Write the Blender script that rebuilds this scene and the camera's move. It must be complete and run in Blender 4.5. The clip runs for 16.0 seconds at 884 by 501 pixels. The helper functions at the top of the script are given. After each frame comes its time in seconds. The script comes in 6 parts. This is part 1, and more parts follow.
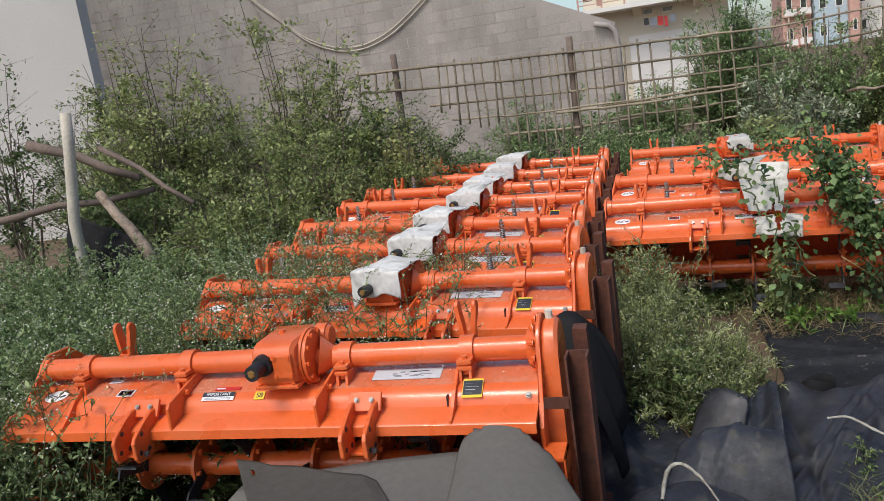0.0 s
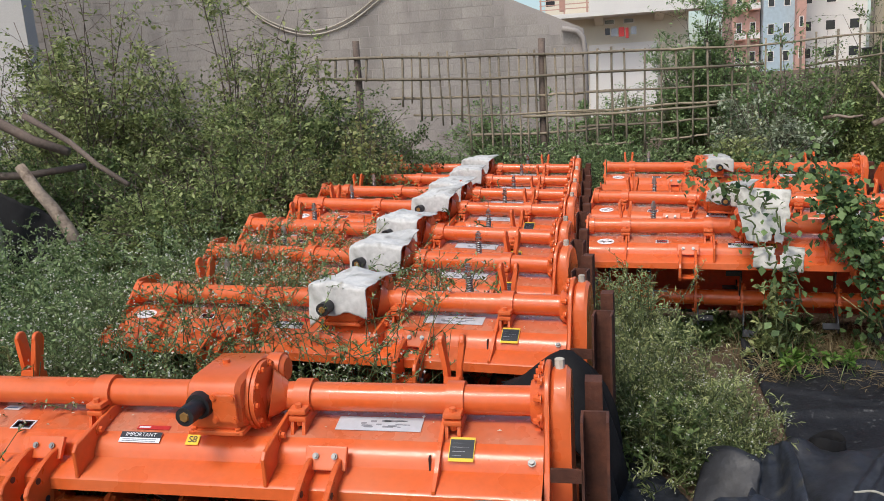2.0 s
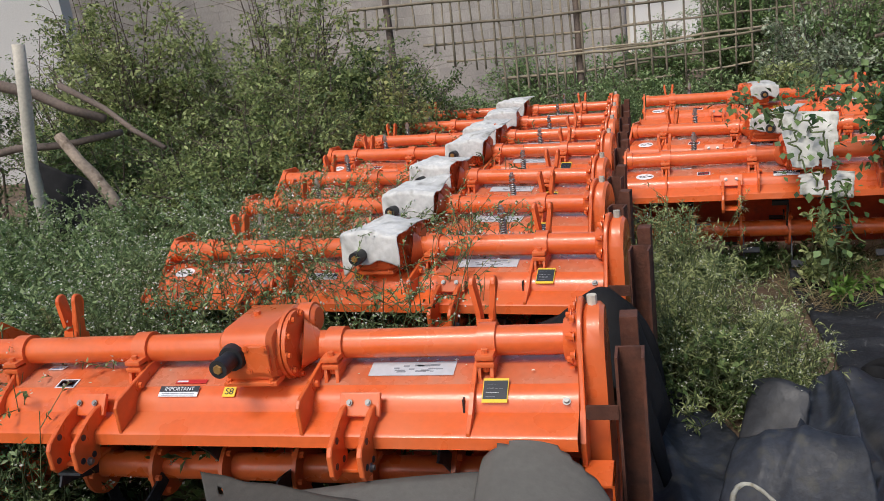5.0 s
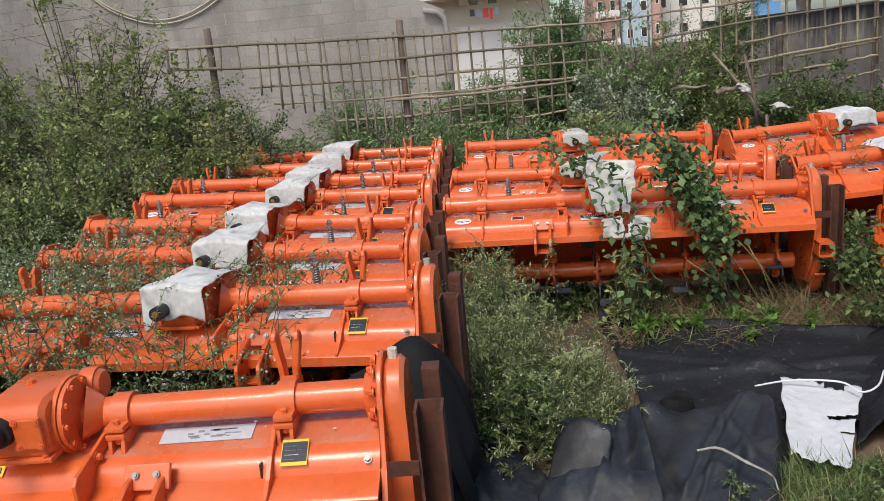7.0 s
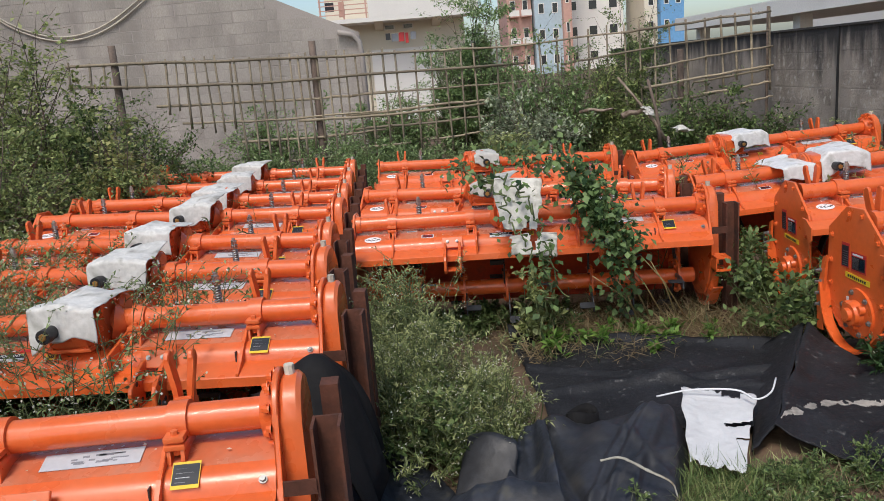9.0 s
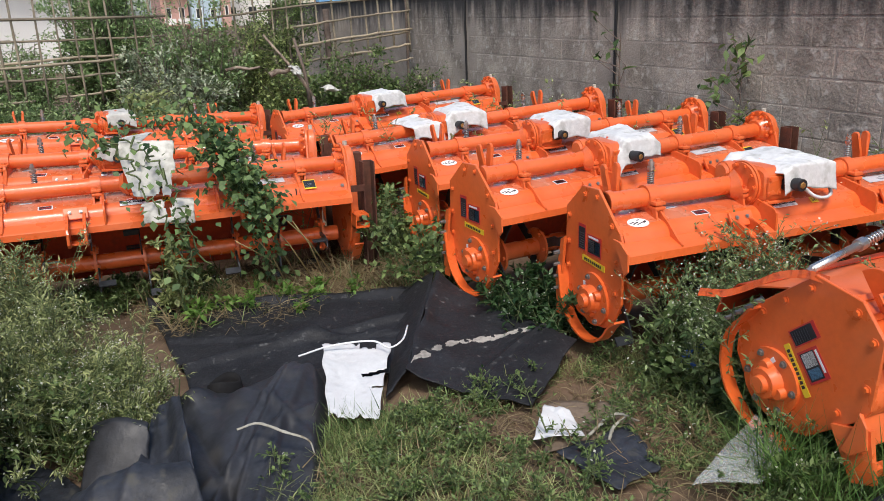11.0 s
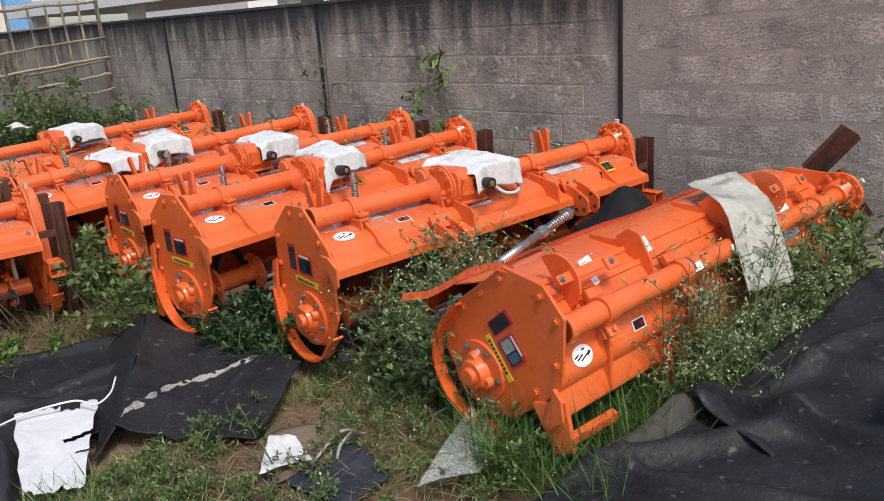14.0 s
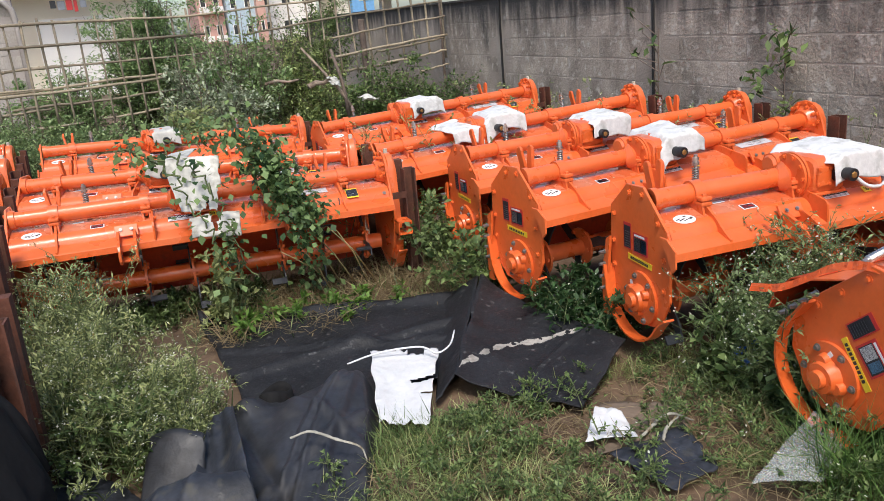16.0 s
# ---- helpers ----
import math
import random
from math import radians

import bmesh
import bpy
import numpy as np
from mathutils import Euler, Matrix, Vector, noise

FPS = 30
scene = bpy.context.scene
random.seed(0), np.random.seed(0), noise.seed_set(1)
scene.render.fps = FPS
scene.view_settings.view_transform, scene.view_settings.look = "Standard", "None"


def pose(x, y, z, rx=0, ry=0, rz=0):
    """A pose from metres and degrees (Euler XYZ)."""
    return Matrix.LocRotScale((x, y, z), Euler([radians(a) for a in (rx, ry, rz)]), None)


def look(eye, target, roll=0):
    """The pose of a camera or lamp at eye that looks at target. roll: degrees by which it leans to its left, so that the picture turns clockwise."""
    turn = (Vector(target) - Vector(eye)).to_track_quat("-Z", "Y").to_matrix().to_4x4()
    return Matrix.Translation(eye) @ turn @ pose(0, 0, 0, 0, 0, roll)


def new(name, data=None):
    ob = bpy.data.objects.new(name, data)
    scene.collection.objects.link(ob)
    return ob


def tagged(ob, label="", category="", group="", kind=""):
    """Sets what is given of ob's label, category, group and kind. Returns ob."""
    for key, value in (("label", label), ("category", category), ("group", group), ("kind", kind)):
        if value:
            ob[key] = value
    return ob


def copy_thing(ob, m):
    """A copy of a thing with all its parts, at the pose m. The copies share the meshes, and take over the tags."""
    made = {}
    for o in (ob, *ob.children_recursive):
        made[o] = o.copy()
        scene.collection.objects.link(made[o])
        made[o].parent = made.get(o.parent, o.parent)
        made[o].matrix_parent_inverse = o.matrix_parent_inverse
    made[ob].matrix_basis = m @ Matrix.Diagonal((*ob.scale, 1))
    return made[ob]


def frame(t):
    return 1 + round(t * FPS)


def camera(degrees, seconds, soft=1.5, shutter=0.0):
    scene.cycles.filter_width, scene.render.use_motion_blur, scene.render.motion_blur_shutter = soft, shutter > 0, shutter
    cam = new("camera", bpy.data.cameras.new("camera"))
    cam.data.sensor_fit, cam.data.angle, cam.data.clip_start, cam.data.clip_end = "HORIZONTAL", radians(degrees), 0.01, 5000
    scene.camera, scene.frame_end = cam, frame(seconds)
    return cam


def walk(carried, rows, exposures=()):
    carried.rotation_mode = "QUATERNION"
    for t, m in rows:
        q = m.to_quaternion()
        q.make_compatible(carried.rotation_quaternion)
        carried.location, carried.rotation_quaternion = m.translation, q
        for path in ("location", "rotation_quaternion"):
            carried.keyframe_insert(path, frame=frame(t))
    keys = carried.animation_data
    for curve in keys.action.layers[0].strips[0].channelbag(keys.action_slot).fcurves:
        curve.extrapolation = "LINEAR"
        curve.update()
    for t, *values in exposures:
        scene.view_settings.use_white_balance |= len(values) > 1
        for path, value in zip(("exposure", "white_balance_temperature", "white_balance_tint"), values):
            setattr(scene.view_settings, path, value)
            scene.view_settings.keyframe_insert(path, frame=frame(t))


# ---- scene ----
cam = camera(58.4, 16.0, soft=0.5)
PATH = [
    (0, (0.863, 0.255, 1.7), (0.303, 2.133, 1.298), -8.4),
    (0.5, (0.778, 0.29, 1.696), (0.107, 2.117, 1.235), -6.6),
    (1, (0.613, 0.414, 1.682), (0.087, 2.278, 1.183), -5.3),
    (1.5, (0.562, 0.541, 1.701), (0.178, 2.449, 1.243), -4.1),
    (2, (0.575, 0.735, 1.695), (0.16, 2.644, 1.268), -3.7),
    (2.5, (0.569, 0.811, 1.667), (0.076, 2.689, 1.185), -5.0),
    (3, (0.57, 0.82, 1.656), (0.045, 2.676, 1.129), -6.6),
    (5.3, (0.628, 0.789, 1.65), (0.095, 2.64, 1.112), -7.6),
    (5.5, (0.633, 0.793, 1.653), (0.129, 2.651, 1.11), -6.7),
    (6, (0.671, 0.8, 1.646), (0.269, 2.679, 1.091), -5.5),
    (6.5, (0.705, 0.837, 1.649), (0.462, 2.749, 1.112), -5.7),
    (7, (0.732, 0.857, 1.663), (0.599, 2.793, 1.178), -5.7),
    (7.5, (0.73, 0.858, 1.66), (0.646, 2.804, 1.208), -5.1),
    (8, (0.742, 0.846, 1.664), (0.674, 2.797, 1.229), -4.7),
    (8.2, (0.739, 0.849, 1.652), (0.678, 2.802, 1.225), -4.6),
    (10.3, (0.899, 0.879, 1.617), (1.472, 2.714, 1.066), -3.8),
    (10.5, (0.903, 0.871, 1.619), (1.566, 2.67, 1.048), -3.2),
    (10.8, (0.933, 0.863, 1.622), (1.704, 2.612, 1.035), -3.0),
    (11, (0.97, 0.869, 1.619), (1.809, 2.585, 1.025), -2.2),
    (11.5, (1.075, 0.916, 1.582), (2.071, 2.538, 0.971), -1.9),
    (12, (1.096, 0.88, 1.59), (2.207, 2.423, 0.97), -3.1),
    (12.5, (1.12, 0.846, 1.589), (2.326, 2.322, 0.984), -3.4),
    (13, (1.143, 0.825, 1.597), (2.434, 2.234, 1.008), -3.9),
    (13.5, (1.159, 0.813, 1.598), (2.496, 2.184, 1.019), -4.3),
    (14, (1.154, 0.807, 1.593), (2.5, 2.167, 1.013), -4.1),
    (14.5, (1.122, 0.82, 1.594), (2.392, 2.247, 1.0), -3.6),
    (15, (1.084, 0.84, 1.591), (2.209, 2.38, 0.989), -4.4),
    (15.5, (1.023, 0.868, 1.593), (1.978, 2.522, 0.998), -4.7),
    (15.9, (0.967, 0.872, 1.614), (1.766, 2.61, 1.031), -4.9),
    (16, (0.959, 0.872, 1.619), (1.705, 2.636, 1.043), -5.1),
]
walk(cam, [(t, look(eye, target, roll)) for t, eye, target, roll in PATH],
     exposures=[(0.0, 0.43), (5.5, 0.38), (8.0, 0.43), (10.3, 0.27), (10.5, 0.39), (10.8, 0.64), (11.0, 0.66), (12.5, 0.66), (15.5, 0.64), (16.0, 0.80)])

# ---- world, sun ----
world = bpy.data.worlds.new("sky")
world.use_nodes = True
wn = world.node_tree.nodes
sky = wn.new("ShaderNodeTexSky")
sky.sky_type, sky.sun_disc = "NISHITA", False
sky.sun_elevation, sky.sun_rotation = radians(38), radians(200)
sky.air_density, sky.dust_density, sky.ozone_density = 1.0, 1.8, 2.5
world.node_tree.links.new(sky.outputs[0], wn["Background"].inputs[0])
wn["Background"].inputs[1].default_value = 0.110
scene.world = world
sun = new("sun", bpy.data.lights.new("sun", "SUN"))
sun.data.energy, sun.data.angle, sun.data.color = 2.05, radians(18), (1.0, 0.93, 0.84)
sun.matrix_world = look((0, 0, 10), (2.3, 5.2, 0.0))

# ---- materials ----


def mat(name, base, rough=0.6, metal=0.0, spots=None, spot_at=(0.5, 0.6), spot_scale=6.0, fine=40.0, vary=0.25,
        bump=0.15, bump_scale=60.0, coat=0.0, rand=0.0, stretch=(1, 1, 1), coarse=None, gloss=0.5, world=False):
    """A surface with grain and blotches at two scales, an optional second colour in patches, and fine relief."""
    m = bpy.data.materials.new(name)
    m.use_nodes = True
    nt = m.node_tree
    n, l = nt.nodes, nt.links
    b = n["Principled BSDF"]
    tc = n.new("ShaderNodeTexCoord")
    mp = n.new("ShaderNodeMapping")
    mp.inputs["Scale"].default_value = stretch
    l.new(n.new("ShaderNodeNewGeometry").outputs["Position"] if world else tc.outputs["Object"], mp.inputs[0])

    def tex(scale, detail):
        t = n.new("ShaderNodeTexNoise")
        t.inputs["Scale"].default_value, t.inputs["Detail"].default_value = scale, detail
        l.new(mp.outputs[0], t.inputs["Vector"])
        return t.outputs["Fac"]

    def mix(kind, fac, a, c):
        x = n.new("ShaderNodeMix")
        x.data_type, x.blend_type = "RGBA", kind
        for sock, v in ((x.inputs[0], fac), (x.inputs[6], a), (x.inputs[7], c)):
            if isinstance(v, (int, float, tuple)):
                sock.default_value = v
            else:
                l.new(v, sock)
        return x.outputs[2]

    def ramp(src, lo, hi, a=(0, 0, 0, 1), c=(1, 1, 1, 1)):
        r = n.new("ShaderNodeValToRGB")
        r.color_ramp.elements[0].position, r.color_ramp.elements[1].position = lo, hi
        r.color_ramp.elements[0].color, r.color_ramp.elements[1].color = a, c
        l.new(src, r.inputs[0])
        return r.outputs[0]

    lo, hi = 1 - vary, 1 + vary
    col = (*base, 1)
    f1 = ramp(tex(coarse or spot_scale * 0.5, 4), 0.3, 0.7, (lo, lo, lo, 1), (hi, hi, hi, 1))
    f2 = ramp(tex(fine, 3), 0.3, 0.7, (1 - vary * 0.6,) * 3 + (1,), (1 + vary * 0.6,) * 3 + (1,))
    c = mix("MULTIPLY", 1.0, mix("MULTIPLY", 1.0, col, f1), f2)
    if spots:
        c = mix("MIX", ramp(tex(spot_scale, 8), *spot_at), c, (*spots, 1))
    if rand:
        oi = n.new("ShaderNodeObjectInfo")
        c = mix("MULTIPLY", 1.0, c, ramp(oi.outputs["Random"], 0, 1, (1 - rand,) * 3 + (1,), (1 + rand,) * 3 + (1,)))
    l.new(c, b.inputs["Base Color"])
    rr = ramp(tex(spot_scale * 2, 4), 0.3, 0.7, (max(rough - 0.12, 0.03),) * 3 + (1,), (min(rough + 0.12, 1),) * 3 + (1,))
    l.new(rr, b.inputs["Roughness"])
    b.inputs["Specular IOR Level"].default_value = gloss
    b.inputs["Metallic"].default_value, b.inputs["Coat Weight"].default_value = metal, coat
    if bump:
        bp = n.new("ShaderNodeBump")
        bp.inputs["Strength"].default_value, bp.inputs["Distance"].default_value = bump, 0.01
        l.new(tex(bump_scale, 6), bp.inputs["Height"])
        l.new(bp.outputs[0], b.inputs["Normal"])
    return m


def leaf_mat(name, a, c, rough=0.5, trans=0.38):
    """Foliage: two greens dealt leaf by leaf, some light through the blade."""
    m = bpy.data.materials.new(name)
    m.use_nodes = True
    n, l = m.node_tree.nodes, m.node_tree.links
    b = n["Principled BSDF"]
    g = n.new("ShaderNodeNewGeometry")
    r = n.new("ShaderNodeValToRGB")
    r.color_ramp.elements[0].color, r.color_ramp.elements[1].color = (*a, 1), (*c, 1)
    l.new(g.outputs["Random Per Island"], r.inputs[0])
    l.new(r.outputs[0], b.inputs["Base Color"])
    b.inputs["Roughness"].default_value, b.inputs["Specular IOR Level"].default_value = rough, 0.35
    t = n.new("ShaderNodeBsdfTranslucent")
    l.new(r.outputs[0], t.inputs[0])
    mx = n.new("ShaderNodeMixShader")
    mx.inputs[0].default_value = trans
    l.new(b.outputs[0], mx.inputs[1])
    l.new(t.outputs[0], mx.inputs[2])
    l.new(mx.outputs[0], n["Material Output"].inputs[0])
    return m


ORANGE = mat("orange_paint", (0.72, 0.128, 0.028), 0.32, vary=0.09, bump=0.04, spot_scale=3, coat=0.15, spots=(0.64, 0.17, 0.065), spot_at=(0.46, 0.82))
# Pinkish grey in the colour stands in for sky reflection, besides real dust.
ORANGE_DUST_SHEEN = mat("orange_paint_dust_sheen", (0.63, 0.135, 0.045), 0.27, vary=0.14, bump=0.05, spot_scale=6, coat=0.2, spots=(0.50, 0.25, 0.17), spot_at=(0.38, 0.80))
ORANGE_DARK = mat("orange_paint_worn", (0.55, 0.055, 0.012), 0.5, vary=0.2, bump=0.08, spot_scale=7, spots=(0.16, 0.05, 0.03), spot_at=(0.58, 0.8))
RUST = mat("rusty_steel", (0.105, 0.036, 0.02), 0.85, vary=0.35, bump=0.35, spots=(0.045, 0.022, 0.017), spot_at=(0.45, 0.7), spot_scale=9)
STEEL = mat("bare_steel", (0.55, 0.54, 0.52), 0.3, 0.9, vary=0.15, bump=0.05)
ZINC = mat("dull_zinc", (0.30, 0.30, 0.29), 0.45, 0.8, vary=0.2, bump=0.05)
BLADE = mat("blade_steel", (0.05, 0.055, 0.065), 0.4, 0.4, vary=0.3, bump=0.1)
BLACK = mat("black_rubber_part", (0.018, 0.018, 0.02), 0.5, vary=0.2)
BRASS = mat("brass", (0.45, 0.25, 0.08), 0.45, 0.7)
WHITE_LABEL = mat("white_label", (0.72, 0.74, 0.76), 0.4, vary=0.08, bump=0)
DARK_LABEL = mat("dark_label", (0.02, 0.023, 0.03), 0.4, vary=0.1, bump=0)
YELLOW_LABEL = mat("yellow_label", (0.75, 0.52, 0.03), 0.45, vary=0.1, bump=0)
RED_LABEL = mat("red_label", (0.5, 0.03, 0.03), 0.45, vary=0.1, bump=0)
BLUE_LABEL = mat("blue_label", (0.12, 0.28, 0.45), 0.45, vary=0.1, bump=0)
SIGN = mat("pale_sign", (0.50, 0.54, 0.58), 0.35, vary=0.12, bump=0)
GREY_PRINT = mat("grey_print", (0.23, 0.25, 0.28), 0.5, vary=0.2, bump=0)
# Grey patches paint some of the fold shading into the colour, along with dirt.
SACK = mat("white_sack", (0.68, 0.68, 0.675), 0.55, vary=0.14, bump=0.5, bump_scale=30, spots=(0.36, 0.355, 0.33), spot_at=(0.52, 0.72), spot_scale=11, coarse=7)
RUBBER = mat("black_rubber_sheet", (0.017, 0.018, 0.021), 0.62, vary=0.3, bump=0.3, bump_scale=90, spots=(0.12, 0.12, 0.12), spot_at=(0.62, 0.78), spot_scale=30, coarse=4, gloss=0.3)
RUBBER_BLUE = mat("blue_black_rubber_sheet", (0.024, 0.028, 0.038), 0.60, vary=0.45, bump=0.16, bump_scale=90, spots=(0.062, 0.060, 0.050), spot_at=(0.55, 0.72), spot_scale=16, coarse=4, gloss=0.45)
RUBBER_BULGE = mat("worn_black_rubber_sheet", (0.020, 0.022, 0.028), 0.60, vary=0.45, bump=0.16, bump_scale=90, spots=(0.060, 0.056, 0.052), spot_at=(0.54, 0.82), spot_scale=6, coarse=4, gloss=0.55)
RUBBER_GREY = mat("grey_rubber_sheet", (0.115, 0.11, 0.098), 0.8, vary=0.15, bump=0.12, bump_scale=80, spots=(0.075, 0.072, 0.068), spot_at=(0.5, 0.9), spot_scale=2)
RUBBER_BROWN = mat("dark_grey_rubber_mat", (0.062, 0.058, 0.051), 0.85, vary=0.2, bump=0.15, bump_scale=80, spots=(0.05, 0.047, 0.043), spot_at=(0.5, 0.9), spot_scale=3, gloss=0.3)
SOIL = mat("soil", (0.145, 0.094, 0.060), 0.95, vary=0.3, bump=0.6, bump_scale=22, spots=(0.07, 0.05, 0.03), spot_at=(0.48, 0.66), spot_scale=2.4, fine=30)
BLOCK = mat("cement_block", (0.315, 0.27, 0.23), 0.97, vary=0.45, bump=1.0, bump_scale=34, rand=0.07, spots=(0.47, 0.43, 0.385), spot_at=(0.55, 0.68), spot_scale=13, coarse=2.6, fine=90, world=True)
BLOCK_PITTED = mat("pitted_cement_block", (0.375, 0.325, 0.285), 0.97, vary=0.35, bump=1.0, bump_scale=75, rand=0.06, spots=(0.20, 0.172, 0.148), spot_at=(0.55, 0.66), spot_scale=85, coarse=6.0, fine=60, world=True)
MORTAR = mat("mortar", (0.315, 0.270, 0.232), 0.97, vary=0.30, bump=0.5, bump_scale=40, spots=(0.345, 0.305, 0.27), spot_at=(0.50, 0.72), spot_scale=9, coarse=1.3, fine=90, world=True)
PLASTER = mat("grey_plaster", (0.36, 0.325, 0.30), 0.9, vary=0.12, bump=0.3, bump_scale=14, spots=(0.24, 0.215, 0.20), spot_at=(0.45, 0.8), spot_scale=0.8)
SHED_BLOCK = mat("shed_cement_block", (0.345, 0.315, 0.285), 0.92, vary=0.22, bump=0.35, bump_scale=16, rand=0.09, spots=(0.22, 0.20, 0.185), spot_at=(0.48, 0.75), spot_scale=1.4, coarse=0.7, stretch=(1.6, 1, 0.6), world=True)
BAMBOO = mat("weathered_bamboo", (0.24, 0.20, 0.14), 0.75, vary=0.3, bump=0.2, rand=0.3, spot_scale=4)
WOOD = mat("grey_wood", (0.14, 0.105, 0.085), 0.85, vary=0.3, bump=0.4, bump_scale=30, rand=0.2)
PALE_WOOD = mat("pale_dry_wood", (0.46, 0.42, 0.35), 0.8, vary=0.2, bump=0.3, rand=0.2)
STRAW = mat("dry_straw", (0.30, 0.24, 0.11), 0.8, vary=0.3, bump=0.2, rand=0.3)
SHED_WHITE = mat("grey_white_render", (0.50, 0.49, 0.47), 0.9, vary=0.10, bump=0.15, bump_scale=10, spots=(0.38, 0.37, 0.35), spot_at=(0.45, 0.85), spot_scale=0.6)
WHITE_WALL = mat("white_render", (0.78, 0.76, 0.72), 0.85, vary=0.08, bump=0.1, bump_scale=8, spots=(0.6, 0.58, 0.55), spot_at=(0.5, 0.9), spot_scale=0.5)
CREAM_WALL = mat("cream_render", (0.72, 0.66, 0.54), 0.85, vary=0.08, bump=0.1, bump_scale=8, spots=(0.6, 0.55, 0.46), spot_at=(0.5, 0.9), spot_scale=0.5)
PINK_WALL = mat("pink_render", (0.55, 0.33, 0.27), 0.85, vary=0.08, bump=0.1)
BLUE_WALL = mat("blue_grey_render", (0.42, 0.52, 0.58), 0.85, vary=0.08, bump=0.1)
BLUE_PAINT = mat("sky_blue_paint", (0.16, 0.36, 0.62), 0.85, vary=0.08, bump=0.1)
GLASS_DARK = mat("dark_window", (0.03, 0.035, 0.04), 0.15, vary=0.1, bump=0)
LEAF_DARK = leaf_mat("leaf_dark", (0.03, 0.062, 0.02), (0.17, 0.24, 0.085), trans=0.30)
# Darker greens put the shade of the gaps under tillers into the leaves.
LEAF_GAP_SHADE = leaf_mat("leaf_gap_shade", (0.016, 0.045, 0.014), (0.065, 0.13, 0.045), trans=0.25)
LEAF_MID = leaf_mat("leaf_mid", (0.035, 0.075, 0.022), (0.25, 0.34, 0.12), trans=0.32)
LEAF_VINE = leaf_mat("leaf_vine", (0.024, 0.060, 0.022), (0.22, 0.33, 0.12), trans=0.32)
LEAF_THICKET = leaf_mat("leaf_thicket", (0.056, 0.096, 0.032), (0.44, 0.51, 0.20), trans=0.38)
LEAF_WEED = leaf_mat("leaf_weed", (0.055, 0.11, 0.035), (0.38, 0.49, 0.22), trans=0.36)
LEAF_LIGHT = leaf_mat("leaf_light", (0.08, 0.19, 0.03), (0.22, 0.36, 0.08), trans=0.38)
LEAF_GREY = leaf_mat("leaf_grey", (0.125, 0.17, 0.055), (0.48, 0.52, 0.23), trans=0.34)
LEAF_TALL = leaf_mat("leaf_tall_grass", (0.025, 0.07, 0.015), (0.16, 0.28, 0.07), trans=0.34)
LEAF_DRY = leaf_mat("leaf_dry", (0.20, 0.15, 0.08), (0.36, 0.29, 0.17), 0.8)
FLOWER = leaf_mat("white_flower", (0.55, 0.56, 0.46), (0.75, 0.76, 0.68), 0.7)
STEM = mat("green_stem", (0.10, 0.13, 0.05), 0.7, vary=0.25, bump=0)

# ---- mesh helpers ----


def part(name, bm, material, parent=None, label="", smooth=False):
    """Links a bmesh as one mesh object, under a parent if given."""
    me = bpy.data.meshes.new(name)
    bmesh.ops.recalc_face_normals(bm, faces=bm.faces)
    bm.to_mesh(me)
    bm.free()
    for mm in material if isinstance(material, (list, tuple)) else [material]:
        me.materials.append(mm)
    if smooth:
        for p in me.polygons:
            p.use_smooth = True
    ob = new(name, me)
    ob.parent = parent
    if label:
        tagged(ob, label=label)
    return ob


def autosmooth(ob, deg=35):
    me = ob.data
    for p in me.polygons:
        p.use_smooth = True
    me.set_sharp_from_angle(angle=radians(deg))
    return ob


def BM():
    return bmesh.new()


def box(bm, x0, x1, y0, y1, z0, z1, bevel=0.0, m=None):
    r = bmesh.ops.create_cube(bm, size=1.0)
    vs = r["verts"]
    for v in vs:
        v.co = Vector((x0 + (v.co.x + 0.5) * (x1 - x0), y0 + (v.co.y + 0.5) * (y1 - y0), z0 + (v.co.z + 0.5) * (z1 - z0)))
    if bevel:
        es = {e for v in vs for e in v.link_edges}
        r = bmesh.ops.bevel(bm, geom=list(es), offset=bevel, segments=2, affect="EDGES", profile=0.6)
        vs = list({v for f in r["faces"] for v in f.verts} | {v for v in vs if v.is_valid})
    if m is not None:
        bmesh.ops.transform(bm, matrix=m, verts=vs)
    return bm


def cyl(bm, p0, p1, r0, r1=None, seg=16):
    """A closed round bar from p0 to p1."""
    p0, p1 = Vector(p0), Vector(p1)
    d = p1 - p0
    m = Matrix.Translation((p0 + p1) / 2) @ d.to_track_quat("Z", "Y").to_matrix().to_4x4()
    bmesh.ops.create_cone(bm, cap_ends=True, segments=seg, radius1=r0, radius2=r0 if r1 is None else r1, depth=d.length, matrix=m)
    return bm


def prism(bm, poly, x0, x1, bevel=0.0):
    """A plate with outline poly (y, z) between x0 and x1."""
    a = [bm.verts.new((x0, y, z)) for y, z in poly]
    b = [bm.verts.new((x1, y, z)) for y, z in poly]
    n = len(poly)
    fs = [bm.faces.new(a), bm.faces.new(list(reversed(b)))]
    for i in range(n):
        fs.append(bm.faces.new((a[i], b[i], b[(i + 1) % n], a[(i + 1) % n])))
    if bevel:
        es = {e for f in fs[:2] for e in f.edges}
        bmesh.ops.bevel(bm, geom=list(es), offset=bevel, segments=1, affect="EDGES")
    return bm


def strip(bm, line, x0, x1, thick):
    """A bent sheet: the (y, z) line, given thickness, drawn out from x0 to x1."""
    pts = [Vector((0, y, z)) for y, z in line]
    up = []
    for i, p in enumerate(pts):
        d = pts[min(i + 1, len(pts) - 1)] - pts[max(i - 1, 0)]
        up.append(Vector((0, -d.z, d.y)).normalized() * thick)
    poly = [(p.y, p.z) for p in pts] + [(p.y + u.y, p.z + u.z) for p, u in reversed(list(zip(pts, up)))]
    return prism(bm, poly, x0, x1)


